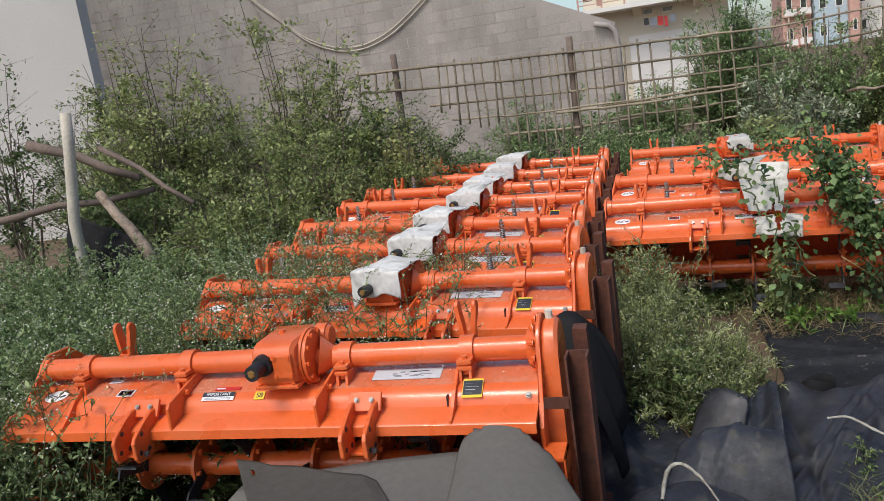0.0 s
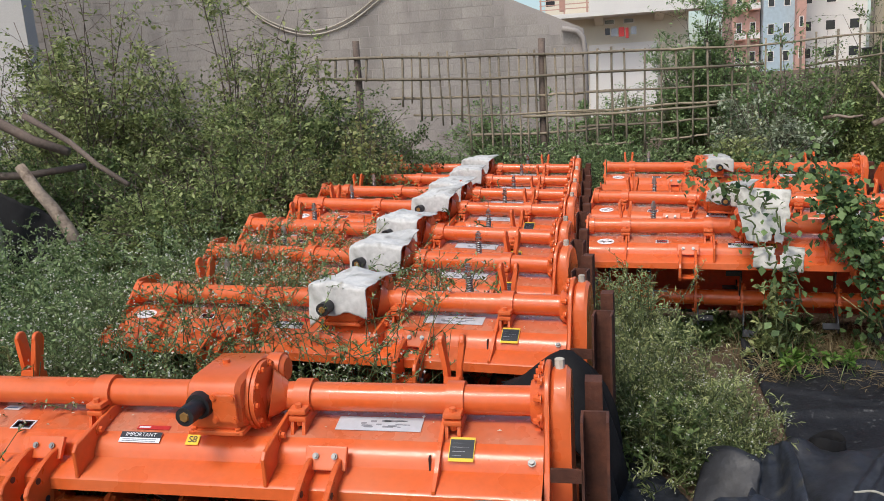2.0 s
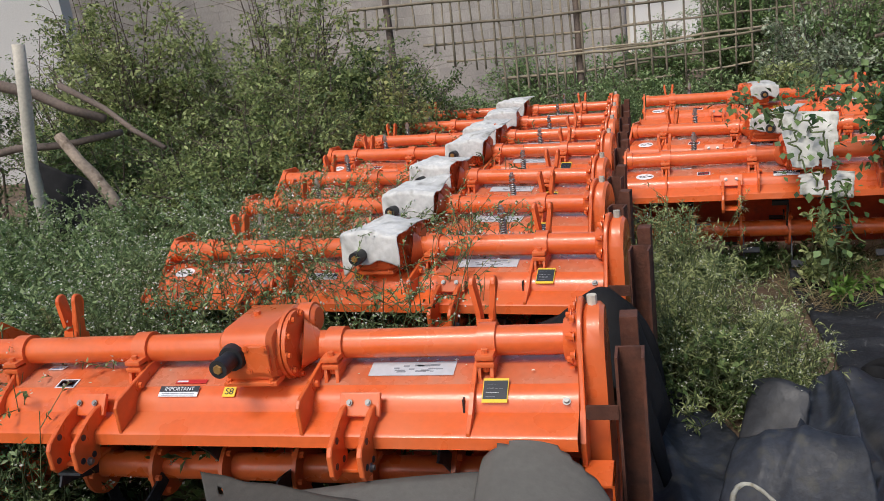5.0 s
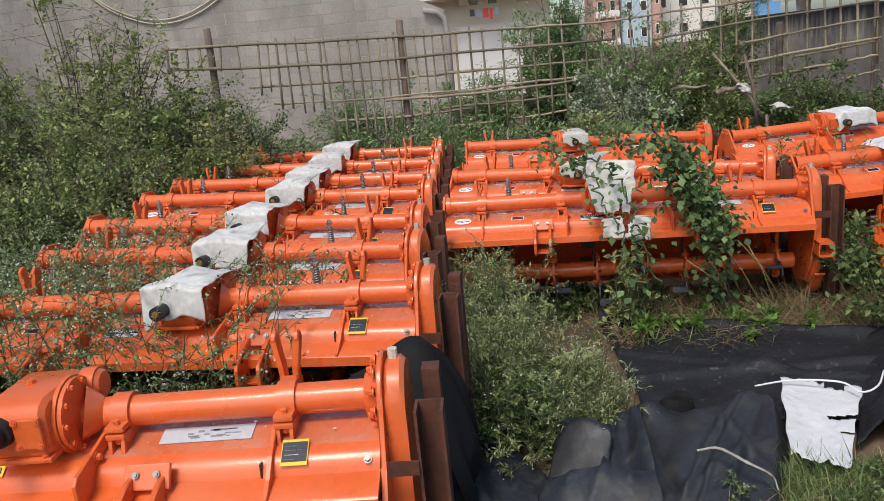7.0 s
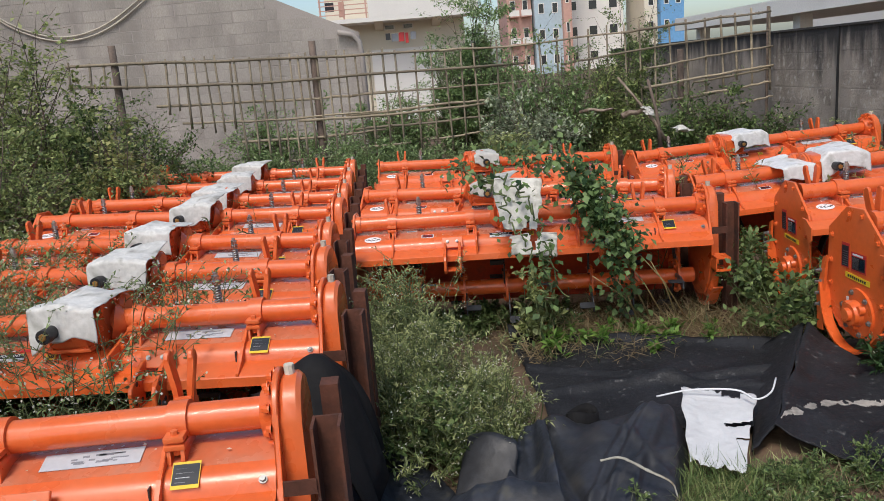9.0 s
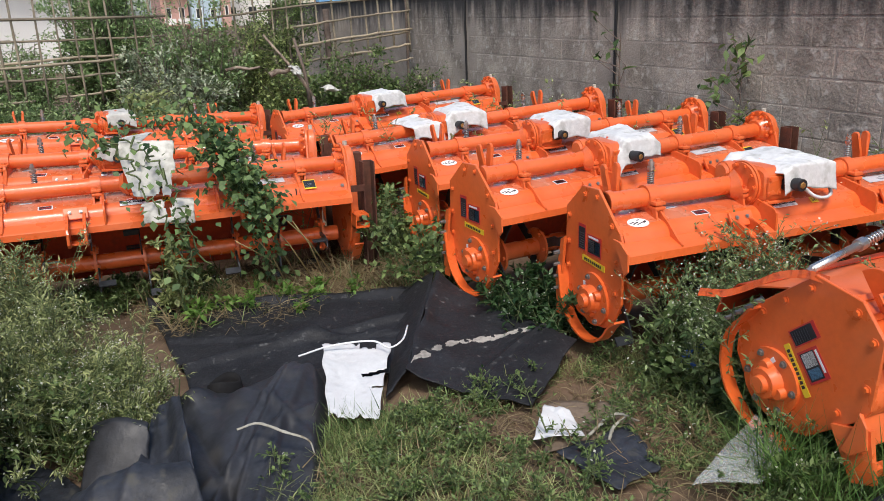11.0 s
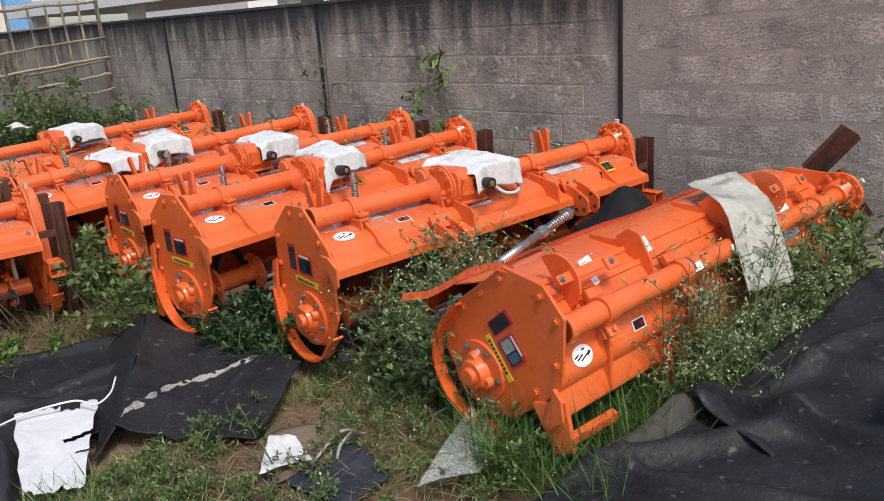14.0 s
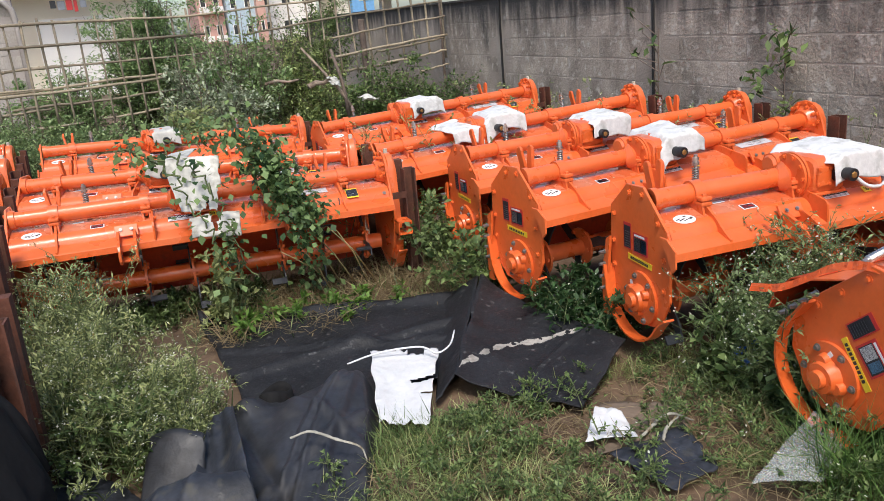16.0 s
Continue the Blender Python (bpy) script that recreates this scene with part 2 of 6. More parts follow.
def arc(cy, cz, r, a0, a1, n):
    return [(cy + r * math.cos(radians(a0 + (a1 - a0) * i / n)), cz + r * math.sin(radians(a0 + (a1 - a0) * i / n))) for i in range(n + 1)]


def tube_path(bm, pts, r, seg=6, r_end=None):
    """A bent round bar through pts, tapering to r_end."""
    pts = [Vector(p) for p in pts]
    r_end = r if r_end is None else r_end
    rings = []
    for i, p in enumerate(pts):
        d = (pts[min(i + 1, len(pts) - 1)] - pts[max(i - 1, 0)]).normalized()
        s = d.cross(Vector((0, 0, 1)) if abs(d.z) < 0.9 else Vector((1, 0, 0))).normalized()
        u = s.cross(d)
        rr = r + (r_end - r) * i / max(len(pts) - 1, 1)
        rings.append([bm.verts.new(p + (s * math.cos(2 * math.pi * k / seg) + u * math.sin(2 * math.pi * k / seg)) * rr) for k in range(seg)])
    for a, b in zip(rings, rings[1:]):
        for k in range(seg):
            bm.faces.new((a[k], a[(k + 1) % seg], b[(k + 1) % seg], b[k]))
    bm.faces.new(rings[0]), bm.faces.new(list(reversed(rings[-1])))
    return bm


def smooth_curve(pts, n=6):
    """A soft curve through the points."""
    P = [Vector(p) for p in pts]
    P = [P[0] * 2 - P[1]] + P + [P[-1] * 2 - P[-2]]
    out = []
    for a, b, c, d in zip(P, P[1:], P[2:], P[3:]):
        for k in range(n):
            t = k / n
            out.append(0.5 * (2 * b + (c - a) * t + (2 * a - 5 * b + 4 * c - d) * t * t + (3 * b - a - 3 * c + d) * t ** 3))
    return out + [P[-2]]


def bolts(name, places, axis, parent, r=0.011, h=0.012, material=None):
    """Hexagonal bolt heads, each a mesh of its own, sharing one mesh."""
    bm = cyl(BM(), (0, 0, 0), (0, 0, h), r, r * 0.92, 6)
    cyl(bm, (0, 0, 0), (0, 0, 0.003), r * 1.45, seg=10)
    first = part(name, bm, material or ZINC, parent)
    turn = Vector(axis).to_track_quat("Z", "Y").to_matrix().to_4x4()
    for i, p in enumerate(places):
        ob = first
        if i:
            ob = new(name, first.data)
            ob.parent = parent
        ob.matrix_local = Matrix.Translation(p) @ turn
    return first


def decal(name, parent, m, w, h, base, bars, label="", thick=0.0015):
    """A printed label: a thin plate w by h in the local xy plane of m, with printed blocks (x0, x1, y0, y1, material) on it as parts of one mesh."""
    mats, bm = [base], BM()
    box(bm, -w / 2, w / 2, -h / 2, h / 2, 0, thick)
    for x0, x1, y0, y1, mm in bars:
        if mm not in mats:
            mats.append(mm)
        n0 = len(bm.faces)
        box(bm, (x0 - 0.5) * w, (x1 - 0.5) * w, (y0 - 0.5) * h, (y1 - 0.5) * h, thick, thick + 0.0006)
        bm.faces.ensure_lookup_table()
        for f in bm.faces[n0:]:
            f.material_index = mats.index(mm)
    ob = part(name, bm, mats, parent, label)
    ob.matrix_local = m
    return ob


def lettering(text, size, material, parent, m):
    """Words in the built-in font, turned into a mesh."""
    cu = bpy.data.curves.new("lettering", "FONT")
    cu.body, cu.size, cu.align_x, cu.align_y, cu.extrude = text, size, "CENTER", "CENTER", 0.0004
    tmp = new("lettering_source", cu)
    me = bpy.data.meshes.new_from_object(tmp.evaluated_get(bpy.context.evaluated_depsgraph_get()))
    bpy.data.objects.remove(tmp)
    bpy.data.curves.remove(cu)
    me.materials.clear()
    me.materials.append(material)
    ob = new("lettering", me)
    ob.parent = parent
    ob.matrix_local = m
    return ob


# ---- rotary tillers ----
TUBE_Z = 0.76


def spring_rod(parent, x, y, z0, z1):
    rod = part("spring_rod", cyl(BM(), (x, y, z0), (x, y, z1), 0.009, seg=8), STEEL, parent, "bare steel rod")
    n = 11
    pts = [(x + 0.015 * math.cos(a), y + 0.015 * math.sin(a), z0 + 0.1 + (z1 - z0 - 0.16) * a / (2 * math.pi * n)) for a in [2 * math.pi * k / 8 for k in range(8 * n + 1)]]
    part("coil_spring", tube_path(BM(), pts, 0.0035, 5), ZINC, rod, "zinc-plated coil spring", smooth=True)
    bm = cyl(BM(), (x, y, z1 - 0.05), (x, y, z1 - 0.035), 0.018, seg=10)
    cyl(bm, (x, y, z1 - 0.03), (x, y, z1 - 0.012), 0.015, seg=6)
    part("nut", bm, STEEL, rod)


def tiller(shaft_cover=False):
    t = new("rotary_tiller")
    # main tube with end flanges
    bm = cyl(BM(), (-1.04, 0, TUBE_Z), (1.05, 0, TUBE_Z), 0.044, seg=28)
    cyl(bm, (1.035, 0, TUBE_Z), (1.078, 0, TUBE_Z), 0.060, 0.088, seg=24)
    cyl(bm, (-1.04, 0, TUBE_Z), (-1.01, 0, TUBE_Z), 0.052, seg=20)
    autosmooth(part("main_tube", bm, ORANGE, t))
    bolts("flange_bolt", [(1.062, 0.086 * math.cos(a), TUBE_Z + 0.086 * math.sin(a)) for a in [k * math.pi / 4 + 0.3 for k in range(8)]], (-1, 0, 0), t, 0.010, 0.016, ORANGE)
    # gearbox: a cast box, a bolted flange towards the long tube, a bearing cap behind it
    bm = BM()
    prism(bm, [(-0.166, 0.722), (-0.172, 0.735), (-0.172, 0.835), (-0.160, 0.858), (-0.13, 0.872), (0.06, 0.874), (0.10, 0.850), (0.11, 0.73), (0.08, 0.70), (-0.12, 0.70)], 0.036, 0.206, 0.013)
    box(bm, 0.036, 0.210, -0.180, -0.12, 0.706, 0.720, 0.004)
    gear = autosmooth(part("gearbox", bm, ORANGE, t), 40)
    bm = BM()
    cyl(bm, (0.206, -0.035, 0.780), (0.218, -0.035, 0.780), 0.108, seg=32)
    cyl(bm, (0.220, -0.035, 0.780), (0.232, -0.035, 0.780), 0.103, seg=32)
    cyl(bm, (0.232, -0.02, 0.772), (0.275, 0.0, TUBE_Z), 0.078, 0.048, seg=28)
    autosmooth(part("side_cover", bm, ORANGE, gear))
    bolts("cover_bolt", [(0.232, -0.035 + 0.092 * math.cos(a), 0.780 + 0.092 * math.sin(a)) for a in [k * math.pi / 5 for k in range(10)]], (1, 0, 0), gear, 0.009, 0.012, ORANGE)
    bm = cyl(BM(), (0.206, 0.065, 0.822), (0.250, 0.065, 0.822), 0.052, seg=24)
    cyl(bm, (0.250, 0.065, 0.822), (0.262, 0.065, 0.822), 0.046, 0.036, seg=24)
    autosmooth(part("bearing_cap", bm, ORANGE, gear))
    bm = BM()
    box(bm, 0.124, 0.200, -0.182, -0.168, 0.748, 0.836, 0.005)
    part("front_cover", bm, ORANGE, gear)
    bolts("cover_bolt", [(x, -0.182, z) for x in (0.132, 0.192) for z in (0.757, 0.827)], (0, -1, 0), gear, 0.007, 0.006, ORANGE)
    bolts("foot_bolt", [(x, -0.170, 0.716) for x in (0.052, 0.192)], (0, -0.2, 1), gear, 0.009, 0.012, ORANGE)
    bm = cyl(BM(), (0.084, -0.168, 0.800), (0.084, -0.192, 0.800), 0.042, 0.038, seg=24)
    cyl(bm, (0.084, -0.19, 0.800), (0.083, -0.232, 0.800), 0.027, 0.026, seg=20)
    cyl(bm, (0.083, -0.228, 0.800), (0.082, -0.262, 0.800), 0.029, 0.028, seg=20)
    sh = autosmooth(part("input_shaft", bm, BLACK, gear, "black plastic-sleeved input shaft"))
    bm = cyl(BM(), (0.082, -0.260, 0.800), (0.082, -0.267, 0.800), 0.017, 0.013, seg=6)
    part("shaft_centre", bm, BRASS, sh)
    bm = cyl(BM(), (0.10, -0.02, 0.870), (0.10, -0.02, 0.884), 0.012, seg=8)
    part("breather", bm, ORANGE, gear)
    # hood: an upper plate with dust and sky sheen in its colour, and a rounded nose, with the folded front beam below
    # it
    bm = BM()
    strip(bm, [(0.36, 0.40), (0.30, 0.54), (0.20, 0.645), (0.09, 0.690), (-0.02, 0.690), (-0.108, 0.668)], -1.046, 1.076, -0.006)
    autosmooth(part("hood", bm, ORANGE_DUST_SHEEN, t, "dusty orange sheet-steel hood with sky sheen in its colour"), 50)
    bm = BM()
    strip(bm, [(-0.1085, 0.6695), (-0.128, 0.663), (-0.146, 0.650), (-0.158, 0.632), (-0.164, 0.610)], -1.046, 1.076, -0.006)
    autosmooth(part("hood_nose", bm, ORANGE, t), 50)
    bm = BM()
    prism(bm, [(-0.155, 0.622), (-0.166, 0.618), (-0.246, 0.594), (-0.254, 0.586), (-0.257, 0.552), (-0.249, 0.551), (-0.246, 0.580), (-0.160, 0.606)], -1.085, 1.076)
    autosmooth(part("front_beam", bm, ORANGE, t), 30)
    part("beam_end", prism(BM(), [(-0.150, 0.640), (-0.20, 0.640), (-0.262, 0.600), (-0.264, 0.525), (-0.238, 0.50), (-0.205, 0.56)], -1.096, -1.086, 0.002), ORANGE, t)
    bolts("hood_bolt", [(1.045, -0.160, 0.646)], (0, -0.6, 0.8), t, 0.008, 0.010)
    # ribs: two tall plates beside the gearbox, two low ones further out
    tall = [(0.05, 0.685), (0.05, 0.722), (-0.05, 0.728), (-0.236, 0.690), (-0.253, 0.672), (-0.255, 0.592), (-0.246, 0.590), (-0.166, 0.612), (-0.10, 0.665)]
    low = [(0.05, 0.685), (0.05, 0.720), (-0.05, 0.728), (-0.085, 0.716), (-0.155, 0.672), (-0.205, 0.630), (-0.253, 0.600), (-0.253, 0.590), (-0.166, 0.612), (-0.10, 0.662)]
    for outline, places in ((tall, (-0.305, 0.298)), (low, (-0.81, 0.785))):
        first = part("rib", prism(BM(), outline, -0.006, 0.006, 0.002), ORANGE, t)
        for x in places:
            ob = first if x == places[0] else new("rib", first.data)
            ob.parent, ob.location = t, (x, 0, 0)
    bolts("rib_bolt", [(x + 0.006, -0.13, 0.69) for x in (-0.305, 0.298)], (1, 0, 0), t, 0.011, 0.014, ORANGE)
    bm = prism(BM(), [(-0.168, 0.655), (-0.172, 0.60), (-0.160, 0.60), (-0.150, 0.655)], 0.757, 0.762)
    part("slot", bm, BLACK, t)
    # pipe clamps: a ring, two bolted ears and a forked strut down to the hood
    cl_me = None
    for x in (-0.815, -0.335, 0.345, 0.815):
        if cl_me is None:
            bm = cyl(BM(), (-0.026, 0, TUBE_Z), (0.026, 0, TUBE_Z), 0.055, seg=24)
            box(bm, -0.027, 0.027, -0.095, -0.030, TUBE_Z - 0.022, TUBE_Z - 0.006, 0.004)
            box(bm, -0.027, 0.027, -0.095, -0.030, TUBE_Z - 0.044, TUBE_Z - 0.028, 0.004)
            box(bm, -0.028, 0.028, 0.04, 0.09, TUBE_Z - 0.03, TUBE_Z + 0.0, 0.004)
            for k in (-1, 1):
                prism(bm, [(-0.100, 0.672), (-0.088, 0.722), (-0.05, 0.722), (0.06, 0.722), (0.08, 0.68), (-0.07, 0.672)], k * 0.018 - 0.005, k * 0.018 + 0.005)
            cyl(bm, (0, -0.074, TUBE_Z - 0.062), (0, -0.074, TUBE_Z + 0.006), 0.0105, seg=6)
            ob = autosmooth(part("tube_clamp", bm, ORANGE, t))
            cl_me = ob.data
        else:
            ob = new("tube_clamp", cl_me)
            ob.parent = t
        ob.location = (x, 0, 0)
    # hitch brackets
    lug = [(-0.19, 0.655), (-0.222, 0.655), (-0.262, 0.640), (-0.338, 0.600), (-0.352, 0.580), (-0.352, 0.520), (-0.338, 0.500), (-0.272, 0.492), (-0.250, 0.505), (-0.238, 0.575), (-0.19, 0.605)]
    lug_me = None
    for xc in (-0.45, 0.463):
        bm = BM()
        box(bm, xc - 0.062, xc + 0.062, -0.034, 0.034, -0.007, 0.007, 0.004)
        plate = part("hitch_plate", bm, ORANGE, t)
        plate.matrix_local = pose(0, -0.188, 0.652, 58, 0, 0)
        part("hitch_base", box(BM(), xc - 0.05, xc + 0.05, -0.30, -0.20, 0.500, 0.512, 0.003), ORANGE, t)
        bolts("hitch_bolt", [(xc - 0.028, -0.195, 0.662), (xc + 0.028, -0.195, 0.662)], (0, -0.85, 0.53), t, 0.0065, 0.008)
        for dx in (-0.045, 0.042):
            if lug_me is None:
                bm = prism(BM(), lug, -0.008, 0.008, 0.003)
                ob = part("hitch_lug", bm, ORANGE, t)
                lug_me = ob.data
            else:
                ob = new("hitch_lug", lug_me)
                ob.parent = t
            ob.location = (xc + dx, 0, 0)
            for y, z in ((-0.30, 0.60), (-0.325, 0.535), (-0.275, 0.53)):
                part("pin_hole", cyl(BM(), (xc + dx - 0.009, y, z), (xc + dx + 0.009, y, z), 0.010, seg=12), BLADE, t)
        bolts("lug_bolt", [(xc + 0.050, -0.30, 0.52)], (1, 0, 0), t, 0.009, 0.012)
    # end plates
    out = [(0.155, 0.812), (0.02, 0.818), (-0.122, 0.682), (-0.158, 0.652), (-0.174, 0.605), (-0.174, 0.34), (-0.12, 0.24), (-0.05, 0.185), (0.06, 0.165), (0.19, 0.185), (0.285, 0.27), (0.305, 0.40), (0.295, 0.69)]
    lp = part("left_plate", prism(BM(), out, -1.062, -1.048, 0.003), ORANGE, t)
    edge = [(0.13, 0.775), (0.03, 0.78), (-0.09, 0.675), (-0.13, 0.52), (-0.13, 0.38), (0.27, 0.40), (0.27, 0.52), (0.265, 0.65)]
    bolts("plate_bolt", [(-1.062, y, z) for y, z in edge], (-1, 0, 0), lp, 0.011, 0.012, ORANGE)
    bm = cyl(BM(), (-1.062, 0.04, 0.30), (-1.076, 0.04, 0.30), 0.125, seg=32)
    disc = autosmooth(part("bearing_plate", bm, ORANGE, t))
    bm = cyl(BM(), (-1.076, 0.04, 0.30), (-1.115, 0.04, 0.30), 0.068, 0.055, seg=20)
    cyl(bm, (-1.11, 0.04, 0.30), (-1.135, 0.04, 0.30), 0.035, 0.03, seg=16)
    for k in range(3):
        a = k * 2 * math.pi / 3 + 0.5
        cyl(bm, (-1.076, 0.04 + 0.06 * math.cos(a), 0.30 + 0.06 * math.sin(a)), (-1.10, 0.04 + 0.06 * math.cos(a), 0.30 + 0.06 * math.sin(a)), 0.028, 0.022, seg=10)
    autosmooth(part("bearing_hub", bm, ORANGE, disc))
    bolts("hub_bolt", [(-1.076, 0.04 + 0.105 * math.cos(a), 0.30 + 0.105 * math.sin(a)) for a in [k * math.pi / 3 + 0.2 for k in range(6)]], (-1, 0, 0), disc, 0.010, 0.012)
    # depth skid hoop beside each end plate
    hoop = [(0.285, 0.40)] + arc(0.055, 0.325, 0.215, 0, -150, 14) + [(-0.165, 0.255), (-0.20, 0.28)]
    for s, nm in ((-1, "skid"), (1, "skid")):
        x0, x1 = (-1.115, -1.062) if s < 0 else (1.094, 1.15)
        autosmooth(part(nm, strip(BM(), hoop, x0, x1, 0.010), ORANGE, t), 40)
    part("skid_arm", prism(BM(), [(0.25, 0.55), (0.285, 0.53), (0.335, 0.32), (0.325, 0.14), (0.275, 0.14), (0.28, 0.32)], -1.10, -1.085, 0.002), ORANGE, t)
    bolts("skid_bolt", [(-1.10, 0.30, z) for z in (0.28, 0.34, 0.40, 0.46)], (-1, 0, 0), t, 0.009, 0.03)
    # right plate with gear case
    rp = [(0.11, 0.79)] + arc(0.0, 0.765, 0.115, 25, 180, 10) + [(-0.165, 0.62), (-0.215, 0.55), (-0.215, 0.47), (-0.15, 0.30), (-0.06, 0.20), (0.06, 0.165), (0.18, 0.19), (0.27, 0.27), (0.29, 0.40), (0.25, 0.64)]
    plate = autosmooth(part("right_plate", prism(BM(), rp, 1.078, 1.093, 0.003), ORANGE, t), 30)
    bm = BM()
    case = arc(0.0, 0.765, 0.10, 0, 180, 10) + [(-0.115, 0.55), (-0.13, 0.33)] + arc(0.0, 0.30, 0.13, 190, 350, 10) + [(0.13, 0.33), (0.115, 0.55)]
    prism(bm, case, 1.093, 1.150, 0.012)
    gc = autosmooth(part("gear_case", bm, ORANGE, t), 40)
    bolts("case_bolt", [(1.072, 0.104 * math.cos(a), 0.765 + 0.10 * math.sin(a)) for a in [0.1 + k * math.pi / 6 for k in range(7)]], (-1, 0, 0), gc, 0.010, 0.014, ORANGE)
    bm = cyl(BM(), (1.118, 0, 0.862), (1.118, 0, 0.890), 0.014, seg=8)
    part("filler_plug", bm, PALE_WOOD, gc)
    bm = BM()
    for q in ((-0.30, -0.18, 0.40, 0.408), (-0.30, -0.18, 0.474, 0.482)):
        box(bm, 1.08, 1.165, *q)
    box(bm, 1.08, 1.086, -0.30, -0.18, 0.40, 0.482)
    box(bm, 1.159, 1.165, -0.30, -0.18, 0.40, 0.482)
    part("skid_bracket", bm, ORANGE, t)
    # rotor with flanges and blades
    rs = autosmooth(part("rotor_shaft", cyl(BM(), (-1.04, 0.04, 0.30), (1.04, 0.04, 0.30), 0.048, seg=16), ORANGE, t))
    fl_me = bl_me = None
    for i in range(8):
        x = -0.93 + i * 0.266
        if fl_me is None:
            bm = cyl(BM(), (-0.007, 0, 0), (0.007, 0, 0), 0.105, seg=24)
            for k in range(6):
                a = k * math.pi / 3
                cyl(bm, (-0.02, 0.085 * math.cos(a), 0.085 * math.sin(a)), (0.022, 0.085 * math.cos(a), 0.085 * math.sin(a)), 0.011, seg=6)
            f = autosmooth(part("rotor_flange", bm, ORANGE, rs))
            fl_me = f.data
            bm = BM()
            prism(bm, [(0.05, -0.03), (0.17, -0.04), (0.225, -0.02), (0.235, 0.02), (0.17, 0.012), (0.05, 0.02)], -0.004, 0.004)
            box(bm, -0.004, 0.085, 0.195, 0.238, -0.03, -0.021)
            bl_me = part("blade", bm, BLADE, rs).data
            first_blade = [o for o in rs.children if o.data == bl_me][0]
        else:
            f = new("rotor_flange", fl_me)
            f.parent = rs
        f.location = (x, 0.04, 0.30)
        for k in range(3):
            b = first_blade if (i == 0 and k == 0) else new("blade", bl_me)
            b.parent = rs
            b.matrix_local = Matrix.Translation((x + (0.012 if k % 2 else -0.012), 0.04, 0.30)) @ Matrix.Rotation(k * 2.0944 + i * 0.75, 4, "X") @ Matrix.Diagonal((1 if k % 2 else -1, 1, 1, 1))
    # trailing board, forks and springs behind
    bm = strip(BM(), [(0.37, 0.41), (0.41, 0.30), (0.40, 0.19), (0.36, 0.12)], -1.03, 1.03, -0.005)
    autosmooth(part("trailing_board", bm, ORANGE_DARK, t), 60)
    for x in (-0.84, 0.752):
        bm = BM()
        for k in (-1, 1):
            prong = [(0.236, 0.66), (0.286, 0.65), (0.288, 0.76)] + arc(0.272, 0.845, 0.025, -25, 195, 9) + [(0.240, 0.76)]
            n0 = len(bm.verts)
            prism(bm, prong, k * 0.016 - 0.008, k * 0.016 + 0.008, 0.003)
            for v in bm.verts[:][n0:]:
                v.co.x += k * 0.26 * max(0.0, v.co.z - 0.735) - k * 1.2 * max(0.0, v.co.z - 0.80) ** 1.6
        prism(bm, [(0.20, 0.62), (0.31, 0.58), (0.30, 0.71), (0.235, 0.735)], -0.028, 0.028, 0.003)
        f = part("spring_fork", bm, ORANGE, t)
        f.location = (x, 0, 0)
    for x in (-0.66, 0.585):
        spring_rod(t, x, 0.20, 0.60, 0.88)
    # rusty transport stand
    st = part("transport_stand", box(BM(), 1.185, 1.235, 0.05, 0.11, 0.0, 0.80), RUST, t, "rusty steel transport stand")
    bm = BM()
    for z in (0.0, 0.775):
        for x, y in ((1.178, -0.17), (1.186, -0.17), (1.186, -0.098), (1.246, -0.098), (1.246, -0.17), (1.254, -0.17), (1.254, -0.09), (1.178, -0.09)):
            bm.verts.new((x, y, z))
    bm.verts.ensure_lookup_table()
    for k in range(8):
        bm.faces.new((bm.verts[k], bm.verts[(k + 1) % 8], bm.verts[8 + (k + 1) % 8], bm.verts[8 + k]))
    ring = list(bm.verts)
    bm.faces.new(ring[:8]), bm.faces.new(ring[:7:-1])
    part("channel_post", bm, RUST, st)
    part("stand_strap", box(BM(), 1.095, 1.18, -0.176, -0.168, 0.60, 0.64), RUST, st)
    part("stand_foot", box(BM(), 1.15, 1.24, -0.30, 0.35, 0.001, 0.012), RUST, st)
    return t


SECTION = [(0.09, 0.690), (-0.02, 0.690), (-0.108, 0.668), (-0.158, 0.634)]


def on_hood(x, y, up=0.0068, turn=0.0):
    """A pose on the hood's upper face at x, y."""
    for (y0, z0), (y1, z1) in zip(SECTION, SECTION[1:]):
        if y1 <= y <= y0:
            f = (y - y0) / (y1 - y0)
            tilt = math.degrees(math.atan2(z0 - z1, y0 - y1))
            return pose(x, y, z0 + f * (z1 - z0), tilt, 0, 0) @ pose(0, 0, up, 0, 0, turn)
    return pose(x, y, 0.7 + up)


